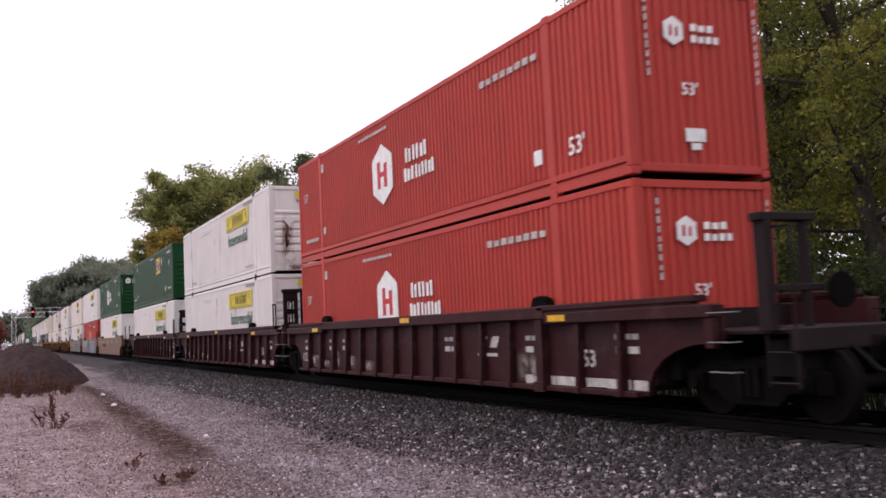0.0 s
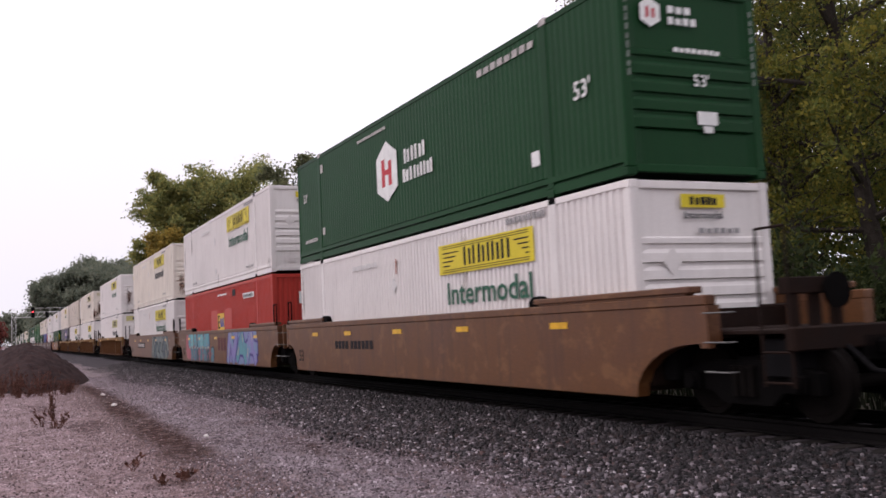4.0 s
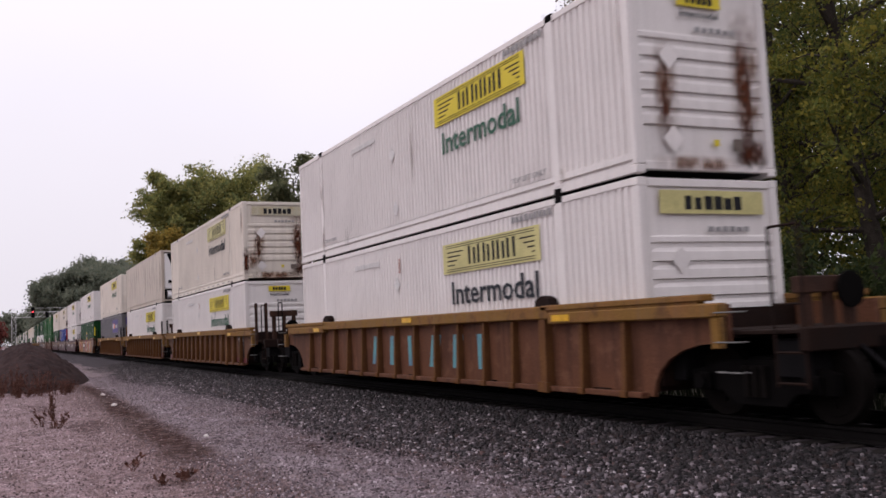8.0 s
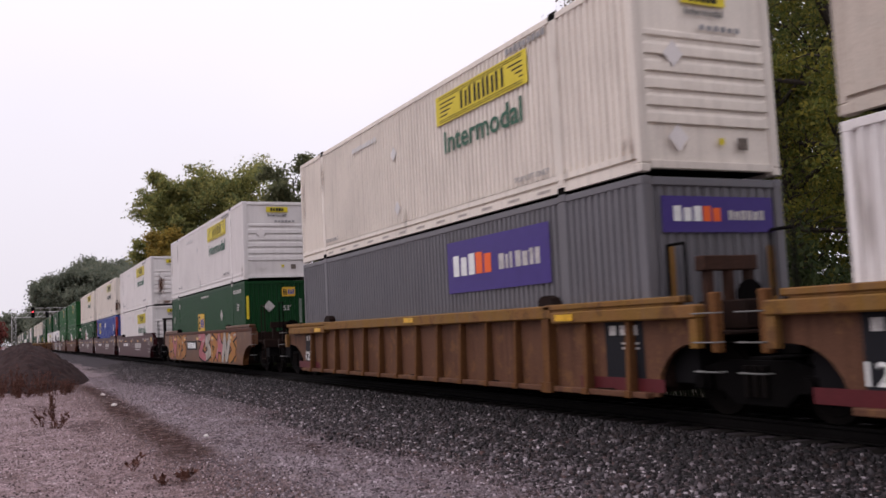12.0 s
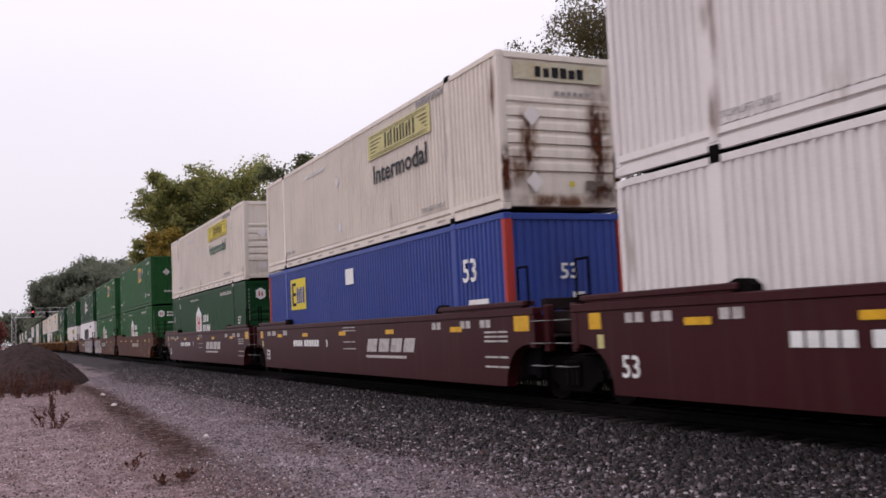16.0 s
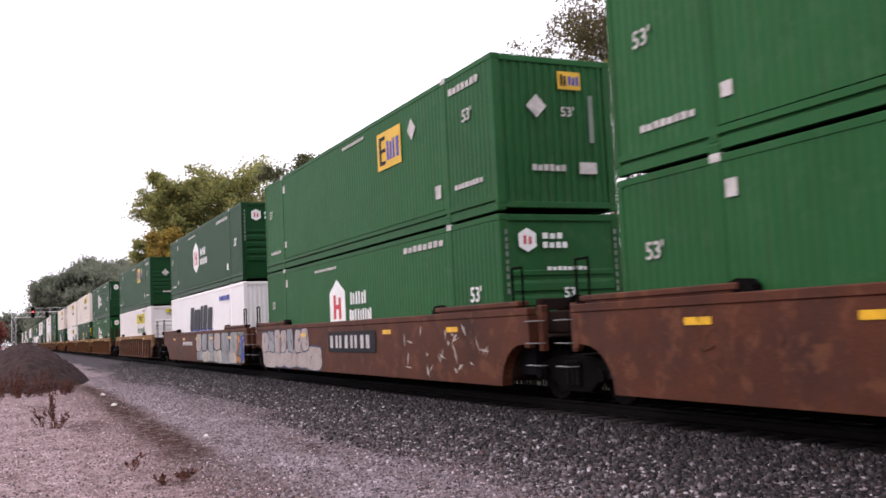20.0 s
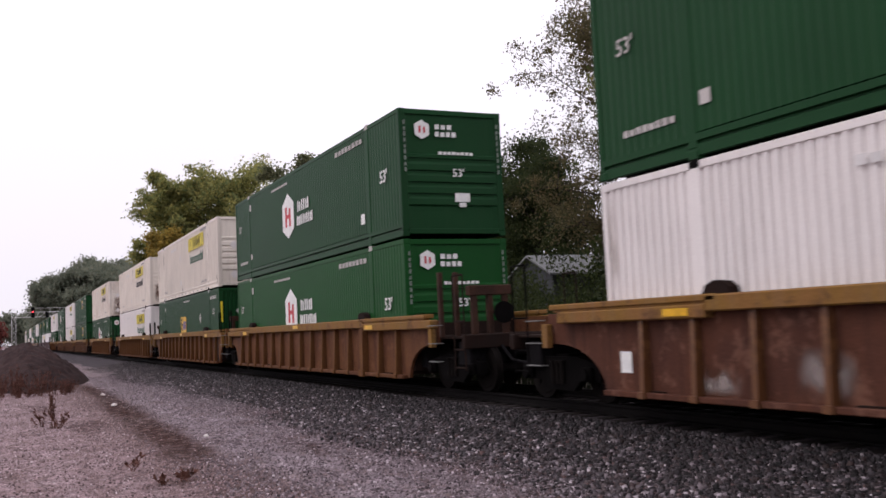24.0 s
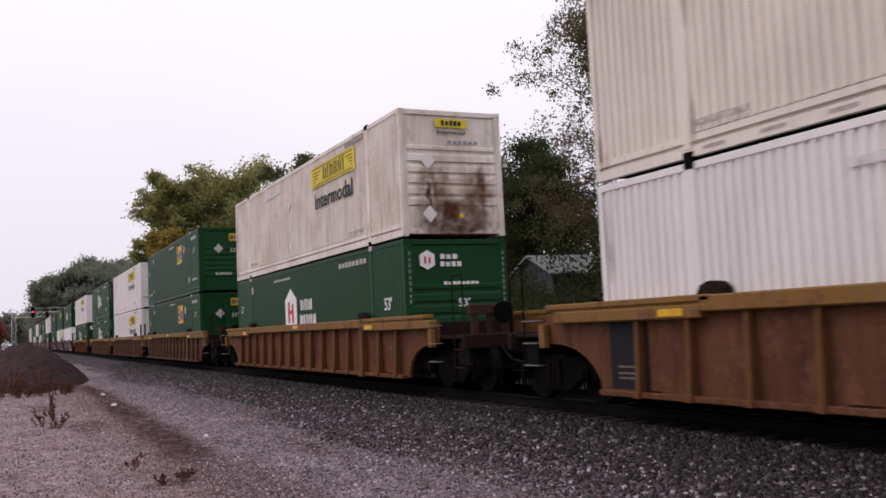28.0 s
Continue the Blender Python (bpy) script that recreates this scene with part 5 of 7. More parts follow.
# (start y, upper, lower, livery, front end, rear end)
TRAIN = [
    (10.58, RED, RED, "maroon", "C", "A"), (30.17, PLR, LOW, "maroon", "A", "A"), (49.68, SQR, LOW, "maroon", "A", "C"),
    (73.38, HEX, LOW, "brown", "C", "A"), (92.80, PL, REDE, "brown", "A", "A"), (112.35, PLR2, LOW, "brown", "A", "C"),
    (135.90, PLR, LOWW, "brownrib", "C", "C"),
    (159.40, PLW, LOW, "tan", "C", "A"), (178.98, REEF, LOW, "tan", "A", "A"), (198.52, PLC, PUR, "tan", "A", "C"),
    (222.12, PL, SQL, "orange", "C", "C"),
    (245.70, PLR, LOW, "clean_maroon", "C", "A"), (265.20, PLW, BLUE, "clean_maroon", "A", "A"), (284.70, PLC, HEX, "clean_maroon", "A", "C"),
    (308.42, SQB, HEXB, "rust", "C", "A"), (328.10, SQB, HEXB, "rust", "A", "A"), (347.75, HEX, LEAN, "rust", "A", "C"),
    (371.53, SQR, LOW, "rustrib", "C", "C"),
    (395.21, HEX, HEXV, "oldtan", "C", "A"), (414.78, PLC, SQL, "oldtan", "A", "A"), (434.35, PLR2, LOW, "oldtan", "A", "C"),
    (457.95, PLD, HEX, "browntan", "C", "C"),
    (481.60, SQR, SQ, "rustrib", "C", "A"), (501.20, PL, LOW, "rustrib", "A", "A"), (520.75, HEX, HEX, "rustrib", "A", "C"),
    (544.35, PL, HEX, "browntan", "C", "C"), (567.95, HEX, LEAN, "maroon", "C", "A"), (587.50, SQ, LOW, "maroon", "A", "A"), (607.05, SQ, HEX, "maroon", "A", "C"),
    (630.65, PL, HEX, "rust", "C", "A"), (650.20, HEX, SQ, "rust", "A", "A"), (669.75, SQ, LOW, "rust", "A", "C"),
    (693.35, PL, HEX, "maroon", "C", "A"), (712.90, SQ, PL, "maroon", "A", "A"), (732.45, HEX, SQ, "maroon", "A", "C"),
    (756.05, PL, LOW, "rustrib", "C", "C"),
]
LIVERY = {
    "maroon": ("dark maroon ribbed well car with worn white marks", "maroon", "maroon", "ribbed"),
    "brown": ("yellow-brown smooth-sided well car", "brown", "brown", "smooth"),
    "brownrib": ("yellow-brown ribbed well car with faded graffiti", "faded_brown", "yellow_chord", "ribbed"),
    "tan": ("faded tan ribbed well car with dark end panels", "tan", "yellow_chord", "ribbed"),
    "orange": ("smooth-sided well car covered in orange graffiti", "brown", "rust", "smooth"),
    "clean_maroon": ("clean maroon smooth-sided well car with white marks", "clean_maroon", "clean_maroon", "smooth"),
    "rust": ("rusty orange-brown smooth-sided well car", "rust", "rust", "smooth"),
    "rustrib": ("dark rusty ribbed well car with yellow-brown chord", "dark_rust", "yellow_chord", "ribbed"),
    "oldtan": ("faded brown ribbed well car with yellow top chord", "old_side", "yellow_chord", "ribbed"),
    "browntan": ("weathered brown ribbed well car with worn yellow chord", "old_tan", "yellow_chord", "ribbed"),
}
PROTO = {}
MOVING = []
for k, (y_start, upper, lower, livery, fe, re) in enumerate(TRAIN):
    y = y_start + HL
    for load, z in ((upper, 3.35), (lower, 0.39)):
        at = pose(XC, y, ZR + z)
        if load not in PROTO:
            PROTO[load] = MAKE[load[0]](*load[1])
            PROTO[load].matrix_basis = at
            box_ob = PROTO[load]
        else:
            box_ob = copy_thing(PROTO[load], at)
        if y_start > 560:
            for o in list(box_ob.children):
                if o.name.split(".")[0] in ("unit_mark", "brand_stripe", "brand_wedge", "grime_stain", "rail_slot", "hazard_placard_holder", "inspection_plate", "caution_plate", "post_mark", "data_plate", "brand_mark"):
                    bpy.data.objects.remove(o)
        MOVING.append((box_ob, at))
    car = well_car(*LIVERY[livery], fe, re, y_start > 560)
    car.matrix_basis = pose(XC, y, ZR)
    MOVING.append((car, pose(XC, y, ZR)))
    rb = LIVERY[livery][3] == "ribbed"
    if rb:
        reflectors(car, (1.9, 8.0, 14.4), True)
    else:
        reflectors(car, (1.8, 5.2, 8.44, 11.7, 14.4))
    if livery == "maroon":
        car_words(car, "53", 0.36, SIGN["worn"], 1.45, 0.62, ribbed=True)
        car_bars(car, "worn_mark", SIGN["worn"], -0.1, 3.2, 0.31, 0.45, (3, -.1, 2, -.15, 4, -.2, 1), 0.004, ribbed=True)
        for d in (0.05, 2.6, 5.8, 12.0, 13.1, 15.3):
            car_bars(car, "worn_mark", SIGN["worn"], d, d + 0.55, 0.82, 0.92, (1, -.3, 1), 0.004, ribbed=True)
            car_bars(car, "worn_mark", SIGN["greyletter"], d, d + 0.55, 1.02, 1.10, (1, -.3, 1, -.2, 1), 0.004, ribbed=True)
        if re == "A":
            car_words(car, "1251", 0.34, SIGN["worn"], 16.12, 0.50, 0.74, ribbed=True)
        car_words(car, "CBA"[k % 3], 0.36, SIGN["worn"], 8.0, 0.80, ribbed=True)
        car_bars(car, "brand_mark", SIGN["worn"], 4.2, 4.9, 0.90, 1.10, (.6, -.5, .6), 0.004, 0.12, ribbed=True)
        car_plate(car, "brand_stroke", SIGN["worn"], 4.18, 4.92, 0.74, 0.80, ribbed=True)
        for i, d in enumerate((10.3, 11.5, 12.7, 13.6, 14.5, 2.6) if y_start < 60 else ()):
            part("chalky_scrape", boxes((-SX + DEEP - 0.008, -SX + DEEP - 0.005, d - HL, d + 0.95 - HL, 0.31, 0.62 + 0.11 * (i % 3))), WASH["chalk"], car, "chalky scrape")
    elif livery == "clean_maroon":
        car_bars(car, "brand_mark", SIGN["worn"], 3.9, 6.7, 0.80, 1.10, (1.2, -.25, 1.2, -.25, 1.2, -.25, 1.1), 0.008, 0.12)
        car_plate(car, "brand_stroke", SIGN["worn"], 4.3, 6.75, 0.66, 0.72)
        car_words(car, "53", 0.44, SIGN["white"], 16.05, 0.50)
        car_words(car, "BCA"[k % 3], 0.26, SIGN["white"], 9.8, 0.92)
        car_bars(car, "unit_mark", SIGN["white"], 10.4, 12.9, 0.92, 1.10, (1, -.25) * 4 + (-.8,) + (1, -.25) * 6, 0.008)
        for d in (0.4, 1.2, 2.5, 13.6, 14.9, 15.5):
            car_bars(car, "data_mark", SIGN["worn"], d, d + 0.4, 1.26, 1.40, (1, -.3, 1), 0.008)
        for z in (0.55, 0.72, 1.0, 1.08, 1.16):
            car_bars(car, "data_mark", SIGN["worn"], -0.2, 0.65, z, z + 0.035, (3, -.3, 2), 0.008)
            car_bars(car, "data_mark", SIGN["worn"], 7.5, 8.4, z + 0.3, z + 0.325, (3, -.3, 2), 0.008)
        car_plate(car, "reflective_plate", SIGN["reflector"], -0.95, -0.45, 1.18, 1.44)
        car_plate(car, "reflective_plate", SIGN["reflector"], 16.5, 16.8, 1.18, 1.42)
        car_plate(car, "small_placard", SIGN["faded"], 16.45, 16.6, 0.9, 1.1)
    elif livery == "brown":
        car_bars(car, "unit_mark", SIGN["worn"] if k == 5 else SIGN["black"], 9.9, 12.7, 0.86, 1.06, (1, -.35) * 4 + (-.6,) + (1, -.35) * 6, 0.026 if k == 5 else 0.008)
        car_words(car, "53", 0.46, SIGN["black"], 16.0, 0.50)
        if k == 4:
            car_bars(car, "brand_mark", SIGN["redplate"], 6.5, 8.0, 0.75, 1.25, (1, -.5, 1, -.5, 1.2), 0.006)
            scrawl(car, 9, 15.0, 16.4, 0.5, 1.3, "chalk", 10)
            spray(car, 5, 9.6, 15.2, 0.30, 1.5, "pink", "purple", (), 0)
            block_tag(car, 51, 8.8, 14.2, 0.28, 0.86, 7, "letterdark", ("spraysea", "spraydeep", "spraysea"), "pink", 0.42)
            block_tag(car, 52, 9.6, 14.6, 0.84, 1.50, 7, "letterdark", ("teal", "teal", "tealbright"), "pink", 0.46, step=1)
            block_tag(car, 53, 9.6, 14.4, 0.80, 0.92, 8, "purple", ("chalk",), "teal", 0.3, 0.02, 2)
            spray(car, 6, 1.6, 6.1, 0.28, 1.5, "violet", "purple", ("violet", "teal", "violet"), 3, 0.2)
        if k == 5:
            spray(car, 7, 0.9, 6.9, 0.27, 1.52, "spraydeep", "letterdark", ("spraymist", "spraydeep", "spraymist"), 6, 0.15)
            car_plate(car, "dark_plate", SIGN["black"], 9.7, 12.9, 0.80, 1.12, 0.02)
            scrawl(car, 10, 0.2, 1.5, 0.45, 1.25, "chalk", 16)
    elif livery == "orange":
        spray(car, 11, 0.8, 8.0, 0.30, 1.5, "sprayorange", "black", ("sprayorange", "chalk", "pink"), 6, 0.17)
        spray(car, 12, 11.4, 16.4, 0.30, 1.5, "sprayorange", "black", ("sprayorange", "sprayorange", "pink"), 4, 0.17)
        car_plate(car, "dark_plate", SIGN["black"], 8.6, 11.0, 0.75, 1.15, 0.02)
        car_bars(car, "unit_mark", SIGN["white"], 8.8, 10.8, 0.82, 1.08, (1, -.3) * 6, 0.026)
    elif livery == "tan":
        for d0 in (0.15, 15.15):
            car_plate(car, "dark_end_panel", SIGN["black"], d0, d0 + 0.9, 0.32, 1.43, 0.004, "dark data panel with white marks", ribbed=True)
            car_bars(car, "data_mark", SIGN["worn"], d0 + 0.12, d0 + 0.78, 1.08, 1.22, (1, -.6, 1, -.6, 1), 0.012, ribbed=True)
            for z in (0.88, 0.95):
                car_bars(car, "data_mark", SIGN["worn"], d0 + 0.1, d0 + 0.5, z, z + 0.03, (3, -.3, 2), 0.012, ribbed=True)
            car_plate(car, "red_plate", SIGN["redplate"], d0 - 0.4, d0 + 1.6, 0.30, 0.48, 0.008, ribbed=True)
        car_words(car, "1251", 0.36, SIGN["white"], 16.12, 0.52, 0.74, ribbed=True)
        if k == 8:
            car_bars(car, "brand_mark", SIGN["redplate"], 5.2, 7.6, 0.62, 1.05, (1, -.6, 1, -.8, 1.2), 0.004, ribbed=True)
    elif livery == "rust":
        if k == 15:
            block_tag(car, 211, 10.2, 16.3, 0.26, 0.90, 5, "sprayblue", ("bubble",), "grime", 0.62)
            block_tag(car, 212, 11.2, 16.4, 0.72, 1.46, 7, "sprayblue", ("bubble", "bubble", "spraygrey"), "sprayblue", 0.46, 0.04, 1)
            scrawl(car, 22, 0.3, 4.2, 0.35, 1.3, "chalk", 26)
            car_plate(car, "dark_plate", SIGN["black"], 5.9, 9.4, 0.78, 1.30, 0.02)
            car_bars(car, "brand_mark", SIGN["worn"], 6.3, 9.2, 0.88, 1.20, (.5, -.5, .4, -.3, .4, -.6, .5, -.5, .4, -.3, .4, -.6, .5, -.4, .5), 0.026)
        elif k == 16:
            block_tag(car, 231, 0.6, 8.6, 0.26, 0.78, 6, "letterdark", ("chalk", "spraygrey"), "grime", 0.54)
            block_tag(car, 232, 0.5, 8.6, 0.70, 1.5, 6, "letterdark", ("spraygrey", "spraygrey", "bubble"), "redplate", 0.46, 0.05, 1)
            spray(car, 25, -0.6, 0.7, 0.3, 1.45, "spraymist", "letterdark", ("blue", "sprayorange"), 2, 0.1)
            car_bars(car, "unit_mark", SIGN["worn"], 9.5, 12.0, 0.95, 1.12, (1, -.3) * 7, 0.008)
        else:
            car_bars(car, "unit_mark", SIGN["chalk"], 5.0, 8.0, 0.88, 1.10, (1, -.3) * 8, 0.008)
            scrawl(car, 40 + k, 9.0, 15.8, 0.3, 1.4, "rustmark", 26)
            if k < 20:
                loops(car, 60 + k, 0.2, 4.6, 0.30, 1.40, "grime", 9)
                loops(car, 70 + k, 9.5, 15.6, 0.30, 1.40, "rustmark", 7)
                for d0, d1, z0, z1 in ((-0.1, 0.35, 1.12, 1.36), (0.1, 0.45, 0.42, 0.78), (1.9, 2.5, 0.34, 0.46), (2.2, 2.6, 0.85, 0.93)):
                    car_plate(car, "repainted_patch", SIGN["sprayorange" if d0 < 1.5 else "redplate"], d0, d1, z0, z1, 0.0025, "small repainted patch")
    elif livery == "brownrib":
        for i, d in enumerate((4.6, 5.7, 6.8, 7.9, 9.0, 10.1)):
            car_bars(car, "graffiti_letter", SIGN["teal"], d, d + 0.45, 0.5, 1.15, (1, -.5, 1) if i % 2 else (1.4, -.3, .6), 0.004, 0.08 * (i % 3), ribbed=True)
    elif livery == "rustrib":
        car_plate(car, "small_white_plate", SIGN["white"], 15.6, 15.85, 0.55, 0.85, 0.004, ribbed=True)
        for i in range(7):
            d = 2.6 + 1.7 * i + (k % 3) * 0.3
            part("chalky_scrape", boxes((-SX + DEEP - 0.008, -SX + DEEP - 0.005, d - HL, d + 0.9 - HL, 0.30, 0.66 + 0.14 * (i % 3))), WASH["chalk"], car, "chalky scrape")
    elif livery == "oldtan" and k > 18:
        if k == 20:
            for i, d in enumerate((7.3, 6.2, 4.9, 3.8, 2.6)):
                car_bars(car, "graffiti_letter", SIGN["rustmark"], d - 0.32, d + 0.32, 0.62 - 0.05 * (i % 2), 1.18, ((1, -1.2, 1), (1.3, -.8, .6), (.8, -1.4, .8, -.3, .5))[i % 3], 0.004, 0.14 - 0.1 * (i % 3), ribbed=True)
        for d0 in (0.15, 15.1):
            car_plate(car, "dark_end_panel", SIGN["black"], d0, d0 + 0.9, 0.32, 1.43, 0.004, "dark faded data panel", ribbed=True)
            for z in (0.46, 0.53, 0.62):
                car_bars(car, "data_mark", SIGN["grime"], d0 + 0.15, d0 + 0.7, z, z + 0.03, (3, -.3, 2, -.3, 2), 0.010, ribbed=True)


# ---- ground, ballast and track ----
def gravel_material():
    """Wet yard gravel in lanes along the line: pale packed wheel lanes, dark soil between them, grit and damp patches over all."""
    m = bpy.data.materials.new("wet_gravel")
    m.use_nodes = True
    n, l = m.node_tree.nodes, m.node_tree.links
    b, tc, sp = n["Principled BSDF"], n.new("ShaderNodeTexCoord"), n.new("ShaderNodeSeparateXYZ")
    l.new(tc.outputs["Object"], sp.inputs[0])

    def grain(scale, detail, sx=1.0, sy=1.0, rough=0.6):
        mp, t = n.new("ShaderNodeMapping"), n.new("ShaderNodeTexNoise")
        mp.inputs["Scale"].default_value = (sx, sy, 1)
        t.inputs["Scale"].default_value, t.inputs["Detail"].default_value, t.inputs["Roughness"].default_value = scale, detail, rough
        l.new(tc.outputs["Object"], mp.inputs[0])
        l.new(mp.outputs[0], t.inputs["Vector"])
        return t.outputs[0]

    def level(value, a, z, lo, hi):
        k = n.new("ShaderNodeMapRange")
        k.inputs[1].default_value, k.inputs[2].default_value, k.inputs[3].default_value, k.inputs[4].default_value = a, z, lo, hi
        l.new(value, k.inputs[0])
        return k.outputs[0]

    def blend(fac, c1, c2, mode="MIX"):
        k = n.new("ShaderNodeMixRGB")
        k.blend_type = mode
        for i, v in ((0, fac), (1, c1), (2, c2)):
            if isinstance(v, (tuple, float)):
                k.inputs[i].default_value = v if isinstance(v, float) else (*v, 1)
            else:
                l.new(v, k.inputs[i])
        return k.outputs[0]
    # lanes: x pushed about by noise, then a ramp across the yard
    add = n.new("ShaderNodeMath")
    add.operation = "ADD"
    l.new(sp.outputs["X"], add.inputs[0])
    l.new(level(grain(0.5, 7, 1.2, 0.5), 0, 1, -0.7, 0.7), add.inputs[1])
    ramp = n.new("ShaderNodeValToRGB")
    l.new(level(add.outputs[0], -6.0, 8.0, 0, 1), ramp.inputs[0])
    ramp.color_ramp.elements[0].color, ramp.color_ramp.elements[1].color = (0.22, 0.158, 0.166, 1), (0.05, 0.044, 0.049, 1)
    for x, c in ((0.8, (0.265, 0.190, 0.200)), (1.8, (0.200, 0.137, 0.142)), (2.3, (0.125, 0.080, 0.079)), (3.0, (0.125, 0.084, 0.085)), (3.35, (0.250, 0.202, 0.222)), (4.0, (0.215, 0.172, 0.190)), (4.9, (0.130, 0.101, 0.112)), (5.8, (0.085, 0.067, 0.075))):
        k = ramp.color_ramp.elements.new((x + 6) / 14)
        k.color = (*c, 1)
    out = ramp.outputs[0]
    out = blend(level(grain(1.1, 8, 1.0, 0.6), 0.50, 0.62, 0.0, 0.62), out, (0.080, 0.047, 0.045))
    out = blend(level(grain(3.0, 8, 1.0, 0.7, 0.7), 0.56, 0.66, 0.0, 0.45), out, (0.29, 0.24, 0.238))
    # Ground past the track blends to near black, under-car shade in its colour.
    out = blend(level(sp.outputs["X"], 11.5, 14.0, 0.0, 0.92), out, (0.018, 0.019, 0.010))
    out = blend(level(grain(2.2, 9, 1.0, 0.55, 0.72), 0.47, 0.60, 0.0, 0.6), out, (0.095, 0.056, 0.049))
    out = blend(1.0, out, level(grain(8, 6, 1, 0.8, 0.78), 0.36, 0.64, 0.52, 1.5), "MULTIPLY")
    out = blend(1.0, out, level(grain(30, 5, 1, 1, 0.8), 0.34, 0.66, 0.34, 1.78), "MULTIPLY")
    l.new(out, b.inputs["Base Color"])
    b.inputs["Roughness"].default_value, b.inputs["Specular IOR Level"].default_value = 0.8, 0.12
    bp = n.new("ShaderNodeBump")
    bp.inputs["Strength"].default_value, bp.inputs["Distance"].default_value = 1.0, 0.03
    l.new(grain(24, 6, 1, 1, 0.75), bp.inputs["Height"])
    l.new(bp.outputs[0], b.inputs["Normal"])
    return m


GRAVEL = gravel_material()
BALLAST = material("ballast_bed", (0.052, 0.043, 0.048), 0.95, spec=0.1, spots=0.5, scale=2.5, bump=1.0, fine=16.0)
SOIL = material("dark_soil", (0.028, 0.0175, 0.0175), 0.95, spots=0.5, scale=1.6, tint=(0.045, 0.026, 0.024), bump=1.0, fine=5.0, spec=0.05)
STONES = island("crushed_stone", [(0.0889, 0.0534, 0.0508), (0.0300, 0.0230, 0.0245), (0.0051, 0.0043, 0.0049), (0.0279, 0.0222, 0.0255), (0.0954, 0.0776, 0.0865), (0.0077, 0.0064, 0.0069), (0.0600, 0.0430, 0.0440), (0.1652, 0.1373, 0.1499), (0.0088, 0.0077, 0.0088), (0.0850, 0.0640, 0.0660), (0.0077, 0.0064, 0.0072), (0.1043, 0.0865, 0.0966), (0.4200, 0.3700, 0.3880)], 0.6, 0.16)
# Stones next to the sleepers: dirt plus the train's shade, both in the colour.
SOILED_SHADED = island("soiled_shaded_stone", [(0.0260, 0.0155, 0.0143), (0.0056, 0.0046, 0.0050), (0.0019, 0.0015, 0.0017), (0.0074, 0.0060, 0.0067), (0.0248, 0.0198, 0.0223), (0.0025, 0.0021, 0.0022), (0.0190, 0.0130, 0.0132), (0.0484, 0.0403, 0.0440), (0.0031, 0.0026, 0.0031), (0.0260, 0.0195, 0.0205), (0.0025, 0.0021, 0.0023), (0.0285, 0.0229, 0.0254), (0.1600, 0.1380, 0.1450)], 0.6, 0.16)
GRIT = island("loose_grit", [(0.0220, 0.0165, 0.0182), (0.1100, 0.0858, 0.0946), (0.2365, 0.1892, 0.2090), (0.0550, 0.0396, 0.0418), (0.1650, 0.1309, 0.1452), (0.2805, 0.2266, 0.2486), (0.0374, 0.0275, 0.0292), (0.5060, 0.4345, 0.4620)], 0.7, 0.12)
WARM_GRIT = island("warm_loose_grit", [(0.0264, 0.0176, 0.0176), (0.0770, 0.0506, 0.0501), (0.1980, 0.1386, 0.1441), (0.3135, 0.2255, 0.2365), (0.0440, 0.0286, 0.0281), (0.2640, 0.1870, 0.1958), (0.3630, 0.2640, 0.2750), (0.0825, 0.0506, 0.0484), (0.6000, 0.4950, 0.5115)], 0.7, 0.12)


def height(x, y):
    return 0.05 * noise.noise(Vector((x * 0.35, y * 0.16, 1.3))) + 0.02 * noise.noise(Vector((x * 1.1, y * 0.5, 5.1)))


def ground_mesh():
    bm = bmesh.new()
    xs = [-3000, -600, -200, -80, -40, -20, -12, -8] + [-6 + 0.3 * i for i in range(48)] + [9.5, 12, 14, 18, 24, 30, 60, 200, 600, 3000]
    ys = [-300, -60, -15, -5] + [0.5 * i for i in range(0, 100)] + [50 + 2.5 * i for i in range(1, 40)] + [160, 200, 280, 400, 700, 1500, 4500]
    rows = [[bm.verts.new((x, y, height(x, y))) for x in xs] for y in ys]
    for a, b in zip(rows, rows[1:]):
        for i in range(len(xs) - 1):
            bm.faces.new((a[i], a[i + 1], b[i + 1], b[i])).smooth = True
    return bm


SHOULDER = [(4.9, -0.10), (5.55, -0.02), (5.8, 0.04), (6.2, 0.09), (6.8, 0.16), (7.5, 0.235), (7.9, 0.26), (8.2, 0.25), (9.3, 0.25), (10.5, 0.25), (10.9, 0.26), (11.6, 0.18), (13.0, 0.05), (13.8, -0.08)]


def shoulder(x, y):
    h = float(np.interp(x, [p[0] for p in SHOULDER], [p[1] for p in SHOULDER]))
    return h + (0.02 * noise.noise(Vector((x * 1.5, y * 0.8, 0))) + 0.012 * noise.noise(Vector((x * 6, y * 5, 3))) if x < 8.1 or x > 10.6 else 0)


def ballast_mesh():
    bm = bmesh.new()
    xs = [4.9, 5.1, 5.3, 5.5, 5.75, 6, 6.25, 6.5, 6.75, 7, 7.25, 7.5, 7.7, 7.9, 8.2, 9.34, 10.5, 10.9, 11.3, 11.6, 12.2, 13, 13.8]
    ys = [-80, -20, 0] + [4 + 0.3 * i for i in range(110)] + [38 + 2 * i for i in range(40)] + [130, 170, 240, 350, 600, 1600]
    rows = [[bm.verts.new((x + (0.25 * noise.noise(Vector((0, y * 0.4, 9))) if x < 5.6 else 0), y, shoulder(x, y))) for x in xs] for y in ys]
    for a, b in zip(rows, rows[1:]):
        for i in range(len(xs) - 1):
            bm.faces.new((a[i], a[i + 1], b[i + 1], b[i]))
    return bm


